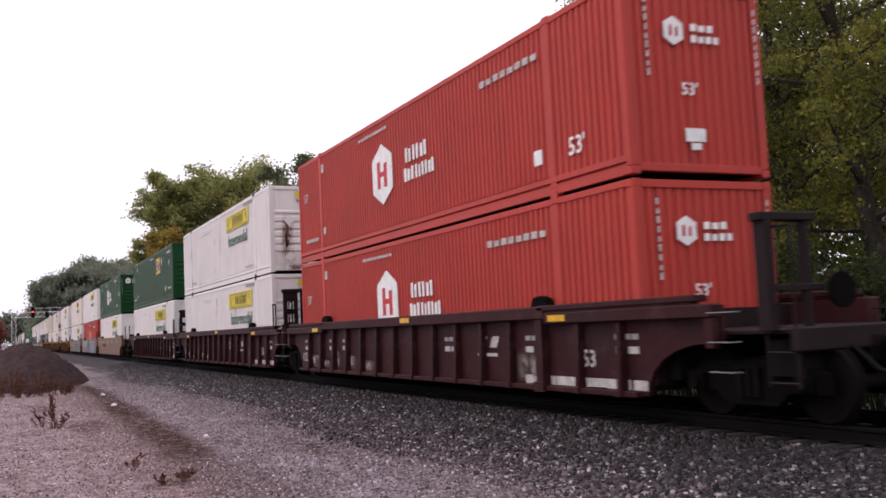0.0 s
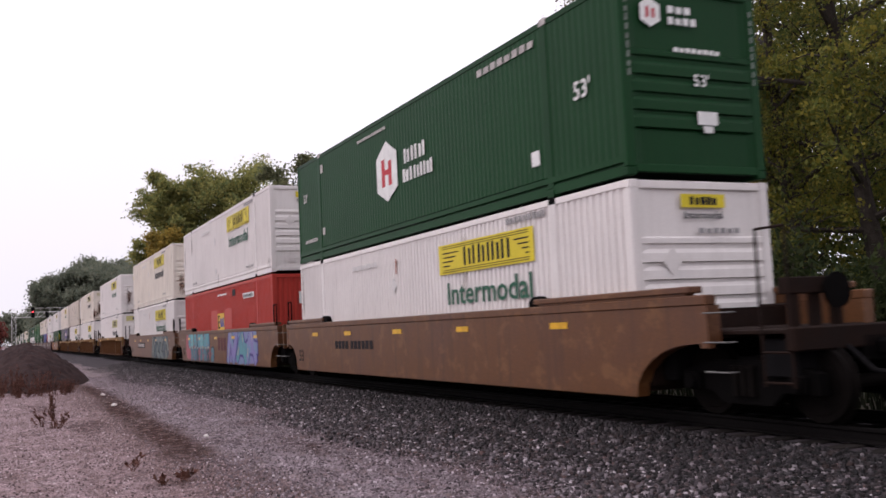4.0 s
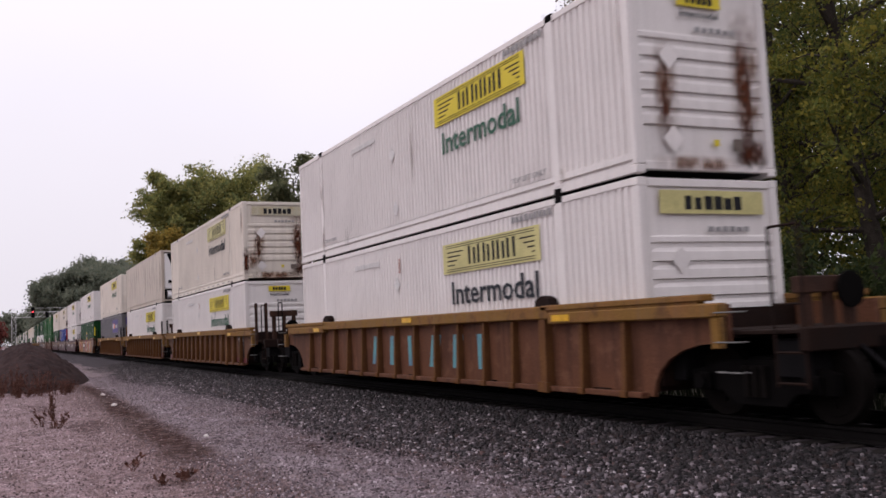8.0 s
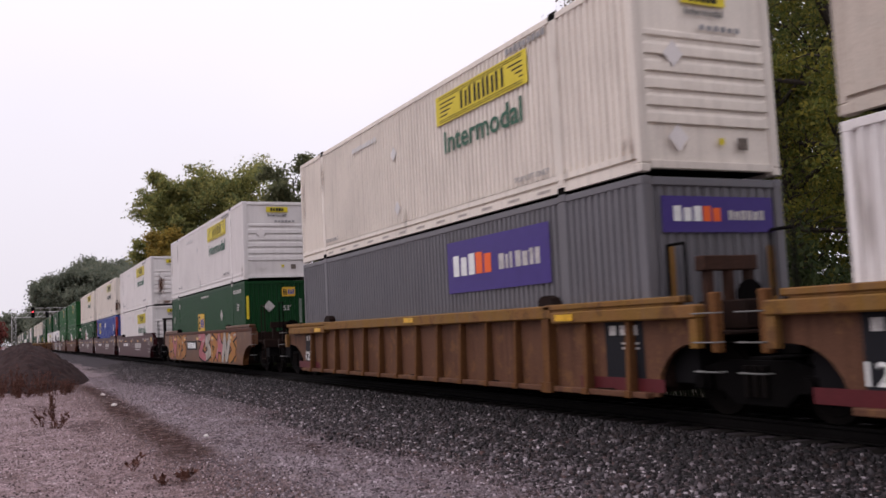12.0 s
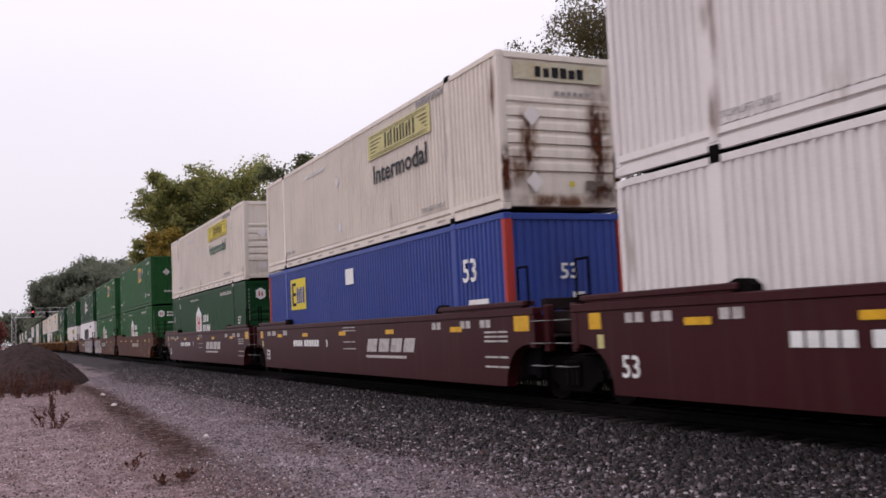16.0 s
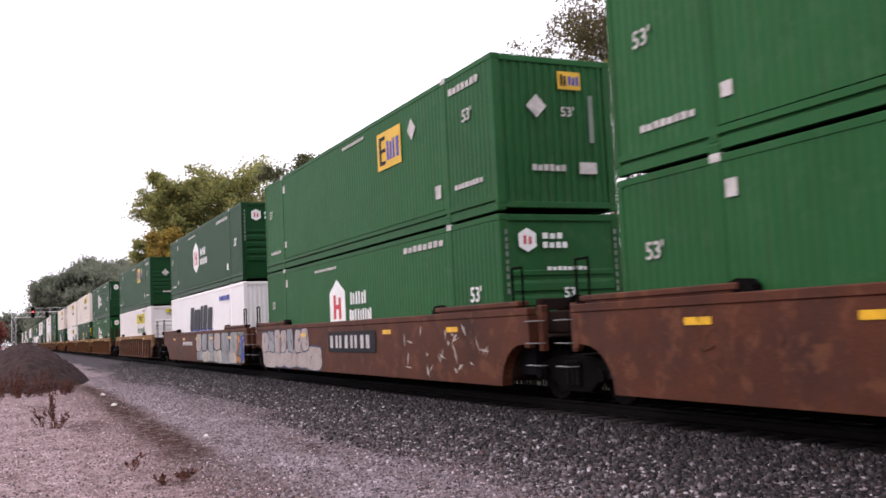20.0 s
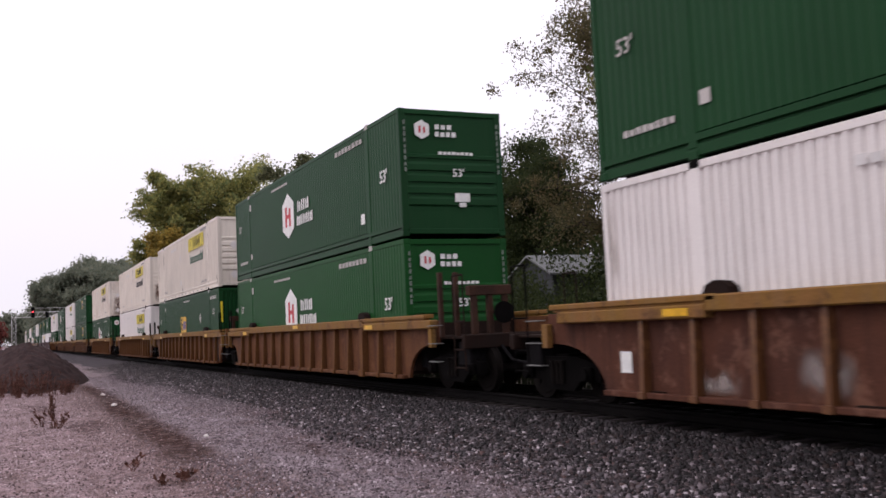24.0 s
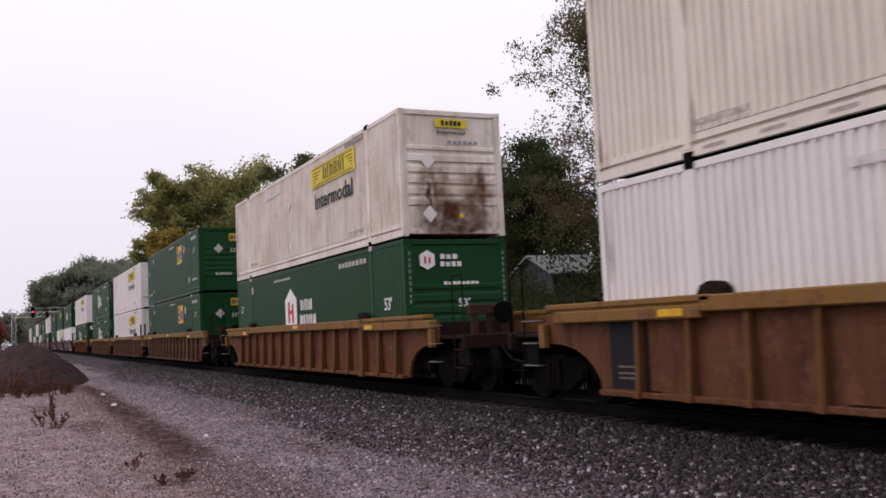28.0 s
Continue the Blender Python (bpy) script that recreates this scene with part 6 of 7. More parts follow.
def scatter(name, mat, label, count, place, lo, hi, seed):
    """Loose stones as ONE joined object: jittered eight-cornered lumps."""
    r = np.random.RandomState(seed)
    cube = np.array([(x, y, z) for x in (-1, 1) for y in (-1, 1) for z in (-1, 1)], float)
    quads = np.array([(0, 1, 3, 2), (4, 6, 7, 5), (0, 4, 5, 1), (2, 3, 7, 6), (1, 5, 7, 3)])
    pts = place(r, count)
    n = len(pts)
    size = r.uniform(lo, hi, (n, 1, 1)) * r.uniform(0.55, 1.25, (n, 1, 3)) * 0.5
    v = (cube[None] * r.uniform(0.45, 1.1, (n, 8, 3))) * size
    a = r.uniform(0, 6.283, n)
    t = r.uniform(-0.6, 0.6, n)
    ca, sa, ct, st = np.cos(a)[:, None], np.sin(a)[:, None], np.cos(t)[:, None], np.sin(t)[:, None]
    x, y, z = v[..., 0], v[..., 1], v[..., 2]
    x, z = x * ct - z * st, x * st + z * ct
    x, y = x * ca - y * sa, x * sa + y * ca
    v = np.stack([x, y, z], -1) + pts[:, None, :]
    f = quads[None] + (np.arange(n) * 8)[:, None, None]
    return solid(name, quad_mesh(name, v.reshape(-1, 3), f.reshape(-1, 4)), mat, label, "stones", "", "stuff")


def quad_mesh(name, v, f):
    me = bpy.data.meshes.new(name)
    me.vertices.add(len(v))
    me.vertices.foreach_set("co", np.ascontiguousarray(v, dtype=np.float32).ravel())
    me.loops.add(f.size)
    me.loops.foreach_set("vertex_index", np.ascontiguousarray(f, dtype=np.int32).ravel())
    me.polygons.add(len(f))
    me.polygons.foreach_set("loop_start", np.arange(0, f.size, 4, dtype=np.int32))
    me.update(calc_edges=True)
    me.materials.append(None)
    return me


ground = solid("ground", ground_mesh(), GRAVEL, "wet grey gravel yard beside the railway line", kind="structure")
ballast = solid("ballast_bed", ballast_mesh(), BALLAST, "dark crushed-stone track bed with a sloping shoulder", kind="structure")


def rail_mesh():
    return prism(bmesh.new(), [(-0.07, 0), (0.07, 0), (0.07, 0.02), (0.012, 0.04), (0.012, 0.12), (0.036, 0.135), (0.036, 0.17), (-0.036, 0.17), (-0.036, 0.135), (-0.012, 0.12), (-0.012, 0.04), (-0.07, 0.02)], "y", -60, 1500)


for s in (-1, 1):
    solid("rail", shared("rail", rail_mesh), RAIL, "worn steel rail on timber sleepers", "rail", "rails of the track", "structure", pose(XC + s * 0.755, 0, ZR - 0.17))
track = thing("sleepers", "row of old timber sleepers bedded in ballast", "sleeper", at=pose(XC, 0, ZR - 0.29))
tagged(track, kind="structure")
for i in range(170):
    sl = part("sleeper", shared("sleeper", lambda: boxes((-1.32, 1.32, -0.115, 0.115, -0.06, 0.11), bevel=0.012)), TIE, track)
    sl.matrix_basis = pose(random.uniform(-0.05, 0.05), 2.0 + i * 0.50 + random.uniform(-0.03, 0.03), 0, 0, 0, random.uniform(-1, 1))


def on_shoulder(r, n, x0, x1):
    y = 5 + 62 * r.uniform(0, 1, n) ** 1.7
    x = r.uniform(x0, x1, n) + 0.25 * r.normal(0, 1, n)
    keep = (x < 8.05) & (x > 4.6)
    x, y = x[keep], y[keep]
    z = np.interp(x, [p[0] for p in SHOULDER], [p[1] for p in SHOULDER]) + r.uniform(-0.008, 0.030, len(x))
    return np.stack([x, y, np.maximum(z, 0.0)], -1)


def streak_free(r, x, y):
    """Few stones lie on the soft brown soil between the wheel lanes."""
    c = 2.66 + 0.012 * (y - 18) + 0.12 * np.sin(y * 0.9)
    return (np.abs(x - c) > 0.34 + 0.12 * r.normal(0, 1, len(x))) | (r.uniform(0, 1, len(x)) < 0.12) | (y < 14.2 + 0.8 * r.normal(0, 1, len(x)))


def on_warm_side(r, n):
    y = 6 + 44 * r.uniform(0, 1, n) ** 2.0
    x = r.uniform(-3.0, 2.6, n) + 0.02 * y
    keep = streak_free(r, x, y)
    x, y = x[keep], y[keep]
    z = np.array([height(a, b) for a, b in zip(x, y)]) + 0.004
    return np.stack([x, y, z], -1)


def on_yard(r, n):
    y = 6 + 44 * r.uniform(0, 1, n) ** 2.0
    x = r.uniform(2.2, 6.0, n) + 0.02 * y + 0.3 * r.normal(0, 1, n)
    keep = streak_free(r, x, y)
    x, y = x[keep], y[keep]
    z = np.array([height(a, b) for a, b in zip(x, y)]) + 0.004
    return np.stack([x, y, z], -1)


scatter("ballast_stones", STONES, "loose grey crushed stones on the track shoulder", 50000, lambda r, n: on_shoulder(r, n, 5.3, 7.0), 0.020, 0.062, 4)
scatter("ballast_stones", SOILED_SHADED, "oil-soiled crushed stones beside the sleepers, the train's shade in their colour", 52000, lambda r, n: on_shoulder(r, n, 6.2, 8.1), 0.024, 0.072, 9)
scatter("yard_stones", GRIT, "small loose grey stones strewn over the gravel yard", 52000, on_yard, 0.007, 0.036, 5)
scatter("yard_stones", WARM_GRIT, "small pinkish stones strewn over the gravel yard", 54000, on_warm_side, 0.006, 0.030, 6)


def patch(name, label, cx, cy, rx, ry, seed, turn=0.0):
    """A thin uneven sheet of soil that follows the ground."""
    bm = bmesh.new()
    rings = []
    for k in range(1, 7):
        ring = []
        for i in range(40):
            a = 2 * math.pi * i / 40
            q = k / 6 * (1 + 0.35 * noise.noise(Vector((math.cos(a) * 1.4 + seed, math.sin(a) * 1.4, 0))) + 0.18 * noise.noise(Vector((math.cos(a) * 5 + seed, math.sin(a) * 5, 3))))
            dx, dy = rx * q * math.cos(a), ry * q * math.sin(a)
            x, y = cx + dx * math.cos(turn) - dy * math.sin(turn), cy + dx * math.sin(turn) + dy * math.cos(turn)
            ring.append(bm.verts.new((x, y, height(x, y) + 0.014)))
        rings.append(ring)
    bm.faces.new(rings[0])
    for a, b in zip(rings, rings[1:]):
        for i in range(40):
            bm.faces.new((a[i], a[(i + 1) % 40], b[(i + 1) % 40], b[i]))
    return solid(name, bm, WASH["soil" if seed < 4 else "thin_soil"], label, kind="structure")


SOIL_LABEL = "damp dark brown soil showing through the gravel"
for i, (x, y, rx, ry, turn) in enumerate(((2.64, 18.2, 0.58, 4.6, 0.0), (2.76, 25.5, 0.52, 6.5, 0.01), (2.95, 35.0, 0.55, 9.0, 0.01), (2.45, 14.6, 0.45, 1.5, -0.2), (1.65, 21.5, 0.42, 3.2, -0.12), (0.9, 28.5, 0.6, 4.0, 0.0), (5.55, 17.5, 0.26, 6.0, 0.03), (5.25, 12.0, 0.22, 2.4, 0.1), (1.8, 11.9, 0.5, 0.5, -0.3), (4.3, 14.5, 0.4, 2.4, 0.05))):
    patch("soil_patch", SOIL_LABEL, x, y, rx, ry, i + 1, turn)


# ---- dark soil heap beside the line ----
def heap_mesh():
    bm = bmesh.new()
    n, m = 80, 90
    rows = []
    for j in range(m + 1):
        row = []
        for i in range(n + 1):
            u, v = -1 + 2 * i / n, -1 + 2 * j / m
            x, y = 0.95 + 2.9 * u, 50.5 + 13 * v
            q = max(0.0, 1 - (abs(u) ** 1.35 + abs(v) ** 2.0))
            h = 1.90 * q ** 0.85 + (0.10 * noise.noise(Vector((x * 1.2, y * 0.6, 2))) + 0.16 * noise.noise(Vector((x * 3.2, y * 2.4, 7))) + 0.08 * noise.noise(Vector((x * 8, y * 6, 3)))) * min(1, q * 4)
            row.append(bm.verts.new((x, y, h - 0.05)))
        rows.append(row)
    for a, b in zip(rows, rows[1:]):
        for i in range(n):
            bm.faces.new((a[i], a[i + 1], b[i + 1], b[i])).smooth = True
    return bm


solid("soil_mound", heap_mesh(), SOIL, "long heap of dark soil beside the gravel yard", "heap")

WEED = material("dead_weed", (0.105, 0.045, 0.032), 0.9, spots=0.4, scale=9, vary=0.3)


def weed(x, y, h, seed, stalks=7, lean=0.22):
    r = random.Random(seed)
    w = thing("dead_weed", "dry reddish-brown weed standing in the gravel", "weed", "dead weeds in the yard", pose(x, y, height(x, y) - 0.02))
    for i in range(stalks):
        bm = bmesh.new()
        p, q = Vector((r.uniform(-.08, .08), r.uniform(-.08, .08), 0)), Vector((r.uniform(-lean, lean), r.uniform(-.2, .2), h * r.uniform(0.5, 1)))
        cylinder(bm, p, q, 0.007, 0.003, 5)
        for k in range(10):
            f = r.uniform(0.35, 1)
            c = p.lerp(q, f)
            d = Vector((r.uniform(-1, 1), r.uniform(-1, 1), r.uniform(0.1, 1))) * 0.07
            e = Vector((r.uniform(-1, 1), r.uniform(-1, 1), r.uniform(-1, 1))) * 0.022
            bm.faces.new([bm.verts.new(c), bm.verts.new(c + d * 0.6 + e), bm.verts.new(c + d), bm.verts.new(c + d * 0.5 - e)])
        part("stalk", bm, WEED, w)


weed(0.98, 21.8, 0.98, 1, 12, 0.09)
weed(1.08, 21.6, 0.35, 4, 8, 0.22)
for i, (x, y, h) in enumerate(((1.62, 13.6, 0.24), (1.75, 12.0, 0.14), (2.05, 12.1, 0.15), (2.15, 12.4, 0.10))):
    weed(x, y, h, 80 + i, 4, 0.12)
PALE = material("pale_limestone", (0.62, 0.57, 0.55), 0.8, spots=0.2, scale=20)
for i, (x, y, r) in enumerate(((2.95, 32.4, 0.075), (2.76, 27.2, 0.075), (3.3, 17.2, 0.05))):
    bm = bmesh.new()
    bmesh.ops.create_icosphere(bm, subdivisions=2, radius=r)
    for v in bm.verts:
        v.co *= 1 + 0.35 * noise.noise(v.co * 14 + Vector((i, 0, 0)))
        v.co.z *= 0.7
    solid("pale_stone", bm, PALE, "pale lump of stone lying on damp soil", "stone", "pale stones in the yard", at=pose(x, y, height(x, y) + 0.45 * r))
weed(0.75, 22.3, 0.45, 2)
weed(-0.12, 28.5, 0.55, 3, 9)
for i in range(34):
    u = random.random()
    weed(-0.9 + 3.2 * u + random.uniform(-.2, .2), 35.0 + 4.5 * random.random() * (1 - 0.4 * u), random.choice((0.3, 0.45, 0.6, 0.9, 1.15)), 10 + i, random.choice((6, 9, 13)))

# ---- trees ----
LEAF = {
    "green": leafy("green_leaves", [(0.05, 0.072, 0.024), (0.09, 0.115, 0.034), (0.14, 0.155, 0.043), (0.22, 0.195, 0.046), (0.08, 0.095, 0.03)]),
    "dark": leafy("dark_green_leaves", [(0.020, 0.031, 0.012), (0.035, 0.049, 0.017), (0.054, 0.066, 0.022), (0.028, 0.037, 0.016)]),
    "yellow": leafy("yellowing_leaves", [(0.17, 0.145, 0.045), (0.29, 0.21, 0.045), (0.36, 0.235, 0.05), (0.20, 0.17, 0.05)]),
    "olive": leafy("sparse_olive_leaves", [(0.065, 0.060, 0.030), (0.10, 0.088, 0.040), (0.14, 0.105, 0.05)]),
    "lime": leafy("light_green_leaves", [(0.08, 0.10, 0.025), (0.14, 0.15, 0.033), (0.25, 0.21, 0.036), (0.058, 0.075, 0.024)]),
    "red": leafy("red_brown_leaves", [(0.13, 0.035, 0.03), (0.18, 0.055, 0.045), (0.09, 0.035, 0.03)]),
    # Far leaves: distance haze is put in as a lighter, greyer green.
    "hazy": leafy("haze_paled_leaves", [(0.15, 0.175, 0.135), (0.18, 0.20, 0.15), (0.21, 0.215, 0.155)]),
    "broad": leafy("broad_green_leaves", [(0.13, 0.155, 0.065), (0.19, 0.21, 0.08), (0.26, 0.26, 0.09), (0.34, 0.30, 0.095), (0.16, 0.18, 0.07)]),
    # Grass kept almost black: the darkness under the cars is in its colour.
    "verge": leafy("shade_dark_grass", [(0.006, 0.008, 0.004), (0.010, 0.012, 0.006), (0.014, 0.015, 0.008)]),
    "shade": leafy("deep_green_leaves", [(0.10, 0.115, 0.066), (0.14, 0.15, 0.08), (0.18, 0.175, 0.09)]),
}
BARK = material("grey_brown_bark", (0.045, 0.036, 0.030), 0.9, spots=0.5, scale=4, bump=0.9, fine=20)


def tube(bm, pts, radii, n=7):
    rings = []
    for i, (p, r) in enumerate(zip(pts, radii)):
        d = (pts[min(i + 1, len(pts) - 1)] - pts[max(i - 1, 0)]).normalized()
        q = d.to_track_quat("Z", "Y")
        rings.append([bm.verts.new(p + q @ Vector((r * math.cos(6.2832 * k / n), r * math.sin(6.2832 * k / n), 0))) for k in range(n)])
    for a, b in zip(rings, rings[1:]):
        for k in range(n):
            bm.faces.new((a[k], a[(k + 1) % n], b[(k + 1) % n], b[k]))


def tree(x, y, h, r, seed, leaf="green", label="", low=0.25, limbs=16, twigs=5, per=90, size=0.34, spread=0.16, trunk=None, squash=1.0, lean=0.0):
    """A tapered trunk, bent limbs with twigs, and a crown of many single leaves in uneven clumps round the twig ends."""
    g = random.Random(seed)
    t = thing("tree", label, "tree", "trees behind the railway", pose(x, y, -0.05))
    bm = bmesh.new()
    tr = trunk or h * 0.018
    top = h * 0.86
    spine = [Vector((lean * h * f + g.uniform(-.012, .012) * h * f, g.uniform(-.012, .012) * h * f, top * f)) for f in (0, 0.12, 0.25, 0.4, 0.55, 0.7, 0.85, 1)]
    tube(bm, spine, [tr * (1.25 if i == 0 else 1 - 0.82 * i / 7) for i in range(8)], 9)
    clumps = []
    for i in range(limbs):
        f = low + (0.97 - low) * ((i + g.random()) / limbs)
        k = min(6, int(f * 7))
        base = spine[k].lerp(spine[k + 1], f * 7 - k)
        u = (f - low) / (1 - low)
        reach = r * (0.45 + 0.9 * math.sin(math.pi * min(1, 0.22 + 0.70 * u))) / 1.3 * g.uniform(0.7, 1.15)
        a = i * 2.39996 + g.uniform(-.5, .5)
        out = Vector((math.cos(a), math.sin(a) * squash, 0))
        rise = reach * g.uniform(0.15, 0.75) * (0.5 + u)
        tip = base + out * reach + Vector((0, 0, rise))
        mid = base.lerp(tip, 0.5) + Vector((0, 0, -0.05 * reach + g.uniform(0, .1) * reach))
        lr = tr * 0.36 * (1 - 0.6 * u)
        tube(bm, [base, mid, tip], [lr, lr * 0.6, lr * 0.18], 6)
        clumps.append((tip, 1.0))
        for j in range(twigs):
            b = mid.lerp(tip, g.uniform(-0.4, 0.9))
            e = b + Vector((g.uniform(-1, 1), g.uniform(-1, 1), g.uniform(-0.35, 0.9))) * reach * 0.42
            tube(bm, [b, b.lerp(e, 0.5) + Vector((0, 0, 0.04 * reach)), e], [lr * 0.32, lr * 0.2, lr * 0.08], 5)
            clumps.append((e, g.uniform(0.6, 1.1)))
            clumps.append((b.lerp(e, 0.5), g.uniform(0.4, 0.8)))
    part("trunk", bm, BARK, t)
    q = np.random.RandomState(seed)
    cs = np.array([tuple(c[0]) for c in clumps])
    ws = np.array([c[1] for c in clumps])
    n = int(per * len(cs))
    pick = q.choice(len(cs), n, p=ws / ws.sum())
    sig = spread * r * q.uniform(0.5, 1.3, len(cs))[pick]
    c = cs[pick] + q.normal(0, 1, (n, 3)) * sig[:, None] * np.array([1, 1, 0.72])
    c = c[c[:, 2] > 0.6]
    n = len(c)
    a1 = q.normal(0, 1, (n, 3))
    a1 /= np.linalg.norm(a1, axis=1)[:, None]
    a2 = np.cross(a1, q.normal(0, 1, (n, 3)))
    a2 /= np.linalg.norm(a2, axis=1)[:, None]
    s = size * q.uniform(0.5, 1.2, (n, 1))
    v = np.stack([c - a1 * s * 0.6, c + a2 * s * 0.34, c + a1 * s * 0.6, c - a2 * s * 0.34], 1)
    part("crown", quad_mesh("crown", v.reshape(-1, 3), np.arange(4 * n).reshape(-1, 4)), LEAF[leaf], t)
    return t


BIG = "tall broad deciduous tree with dense green crown"
tree(23.4, 134, 27.0, 5.2, 1, "broad", BIG, 0.40, 26, 6, 105, 0.40, 0.115)
tree(20.6, 133, 27.2, 3.7, 21, "broad", BIG, 0.25, 26, 6, 85, 0.38, 0.14)
tree(30.2, 130, 26.6, 7.2, 2, "broad", BIG, 0.25, 30, 6, 100, 0.40, 0.12)
tree(19.0, 124, 18.2, 2.9, 3, "yellow", "smaller tree with yellowing autumn leaves", 0.2, 18, 5, 100, 0.36, 0.16)
tree(17.6, 138, 11.8, 2.3, 31, "broad", "smaller green tree at the edge of the wood", 0.2, 16, 5, 80, 0.38, 0.16)
tree(31.8, 107, 23.4, 4.2, 4, "shade", "dark green tree with an uneven crown", 0.25, 24, 5, 80, 0.42, 0.12)
tree(35.0, 97, 21.4, 4.4, 5, "shade", "dark green tree with an uneven crown", 0.25, 24, 5, 80, 0.40, 0.12)
tree(32.0, 80, 20.6, 3.8, 6, "broad", "tall green tree with a narrow crown", 0.25, 22, 5, 80, 0.34, 0.12)
tree(36.5, 76, 15.0, 4.2, 7, "green", "middle-sized green tree beside the wood", 0.15, 18, 5, 80, 0.36)
tree(33.5, 62, 13.0, 4.2, 8, "dark", "middle-sized dark green tree beside the wood", 0.12, 18, 5, 90, 0.32)
tree(35.8, 59, 15.2, 4.6, 9, "dark", "dense dark green tree beside a house", 0.10, 26, 6, 150, 0.22)
tree(32.6, 53.5, 13.2, 3.0, 91, "dark", "dense dark green tree beside a house", 0.10, 24, 6, 150, 0.18, 0.18)
tree(30.6, 38, 19.5, 7.2, 10, "olive", "tall open-crowned tree with sparse olive-brown leaves", 0.25, 32, 14, 84, 0.15, 0.056, 0.26)
tree(26.0, 24.6, 22.0, 6.0, 11, "green", "tall tree with yellow-green leaves behind the track", 0.28, 24, 8, 95, 0.14, 0.062, 0.34, lean=-0.06)
tree(25.2, 20.4, 21.0, 5.6, 12, "lime", "tall tree with yellow-green leaves behind the track", 0.22, 26, 8, 120, 0.14, 0.062, 0.36, lean=-0.13)
tree(31.5, 29.5, 16.5, 5.5, 13, "green", "tall tree in the wood behind the track", 0.15, 22, 6, 45, 0.25, 0.10, 0.25)
tree(34.0, 23.0, 15.5, 6.0, 14, "lime", "tall tree in the wood behind the track", 0.15, 22, 6, 45, 0.25, 0.10, 0.25)
tree(35.0, 36.5, 16.0, 5.0, 15, "green", "green tree in the wood behind the track", 0.12, 22, 6, 70, 0.28, 0.13)
tree(42.0, 32.0, 15.0, 6.5, 16, "dark", "dark green tree deep in the wood", 0.1, 22, 6, 70, 0.34, 0.14)
tree(30.0, 15.0, 16.0, 6.0, 17, "green", "tall tree in the wood behind the track", 0.12, 22, 6, 45, 0.25, 0.10, 0.25)
tree(46.0, 44.0, 19.0, 7.0, 18, "dark", "dark green tree deep in the wood", 0.1, 20, 6, 70, 0.36, 0.14)
FAR = "distant tree beside the railway, haze in its leaf colour"
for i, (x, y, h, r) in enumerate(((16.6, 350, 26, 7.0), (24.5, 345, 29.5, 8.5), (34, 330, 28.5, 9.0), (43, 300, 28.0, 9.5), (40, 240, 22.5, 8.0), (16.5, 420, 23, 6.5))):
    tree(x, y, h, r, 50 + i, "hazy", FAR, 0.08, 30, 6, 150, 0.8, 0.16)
for i, (x, y, h, r) in enumerate(((-3.5, 228, 6.5, 3.6), (-8.5, 235, 8.0, 4.5), (-15, 240, 9.0, 5.0))):
    tree(x, y, h, r, 70 + i, "red", "distant reddish autumn tree at the yard's end", 0.05, 14, 5, 70, 0.6, 0.2)
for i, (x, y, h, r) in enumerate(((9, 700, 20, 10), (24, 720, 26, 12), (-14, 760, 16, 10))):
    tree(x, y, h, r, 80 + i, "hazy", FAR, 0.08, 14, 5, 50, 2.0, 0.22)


def bush(x, y, r, h, seed, leaf="dark"):
    q = np.random.RandomState(seed)
    n = 5200
    k = q.normal(0, 1, (12, 3)) * np.array([r * 0.5, r * 0.7, h * 0.26]) + np.array([0, 0, h * 0.48])
    c = k[q.randint(0, 12, n)] + q.normal(0, 1, (n, 3)) * np.array([r, r, h]) * 0.17
    c = c[c[:, 2] > 0.02]
    n = len(c)
    a1, a2 = q.normal(0, 1, (n, 3)), q.normal(0, 1, (n, 3))
    s = 0.10 * q.uniform(0.6, 1.3, (n, 1))
    a1 = a1 / np.linalg.norm(a1, axis=1)[:, None] * s
    a2 = a2 / np.linalg.norm(a2, axis=1)[:, None] * s * 0.6
    v = np.stack([c - a1, c + a2, c + a1, c - a2], 1)
    b = thing("bush", "low dark green bush along the far side of the track", "bush", "bushes along the track", pose(x, y, 0))
    part("foliage", quad_mesh("foliage", v.reshape(-1, 3), np.arange(4 * n).reshape(-1, 4)), LEAF[leaf], b)
    bm = bmesh.new()
    for i in range(6):
        cylinder(bm, (0, 0, 0), tuple(k[i]), 0.03, 0.01, 5)
    part("stem", bm, BARK, b)


for i in range(22):
    bush(19.5 + 2.2 * math.sin(i * 1.7) + 0.10 * i, 9 + 2.4 * i, 2.0, 2.3 + 0.9 * math.sin(i * 2.3), 200 + i, "dark")

for i, (x, y, h) in enumerate(((25.2, 42.5, 4.6), (27.4, 43.2, 4.9), (29.6, 42.8, 4.3), (31.6, 42.2, 4.4))):
    bush(x, y, 2.2, h, 260 + i, "dark")

def verge_mesh():
    """Low near-black grass, added to hide the pale ground seen under the cars."""
    q = np.random.RandomState(77)
    n = 16000
    b = np.stack([12.6 + 8 * q.uniform(0, 1, n), 4 + 66 * q.uniform(0, 1, n), np.full(n, -0.02)], -1)
    h = q.uniform(0.10, 0.38, (n, 1))
    a = q.uniform(0, 6.283, n)
    w = np.stack([np.cos(a), np.sin(a), 0 * a], -1) * 0.03
    t = b + np.concatenate([q.normal(0, 0.16, (n, 2)) * h, h], 1)
    v = np.stack([b - w, b + w, t + w * 0.3, t - w * 0.3], 1)
    return quad_mesh("verge", v.reshape(-1, 3), np.arange(4 * n).reshape(-1, 4))


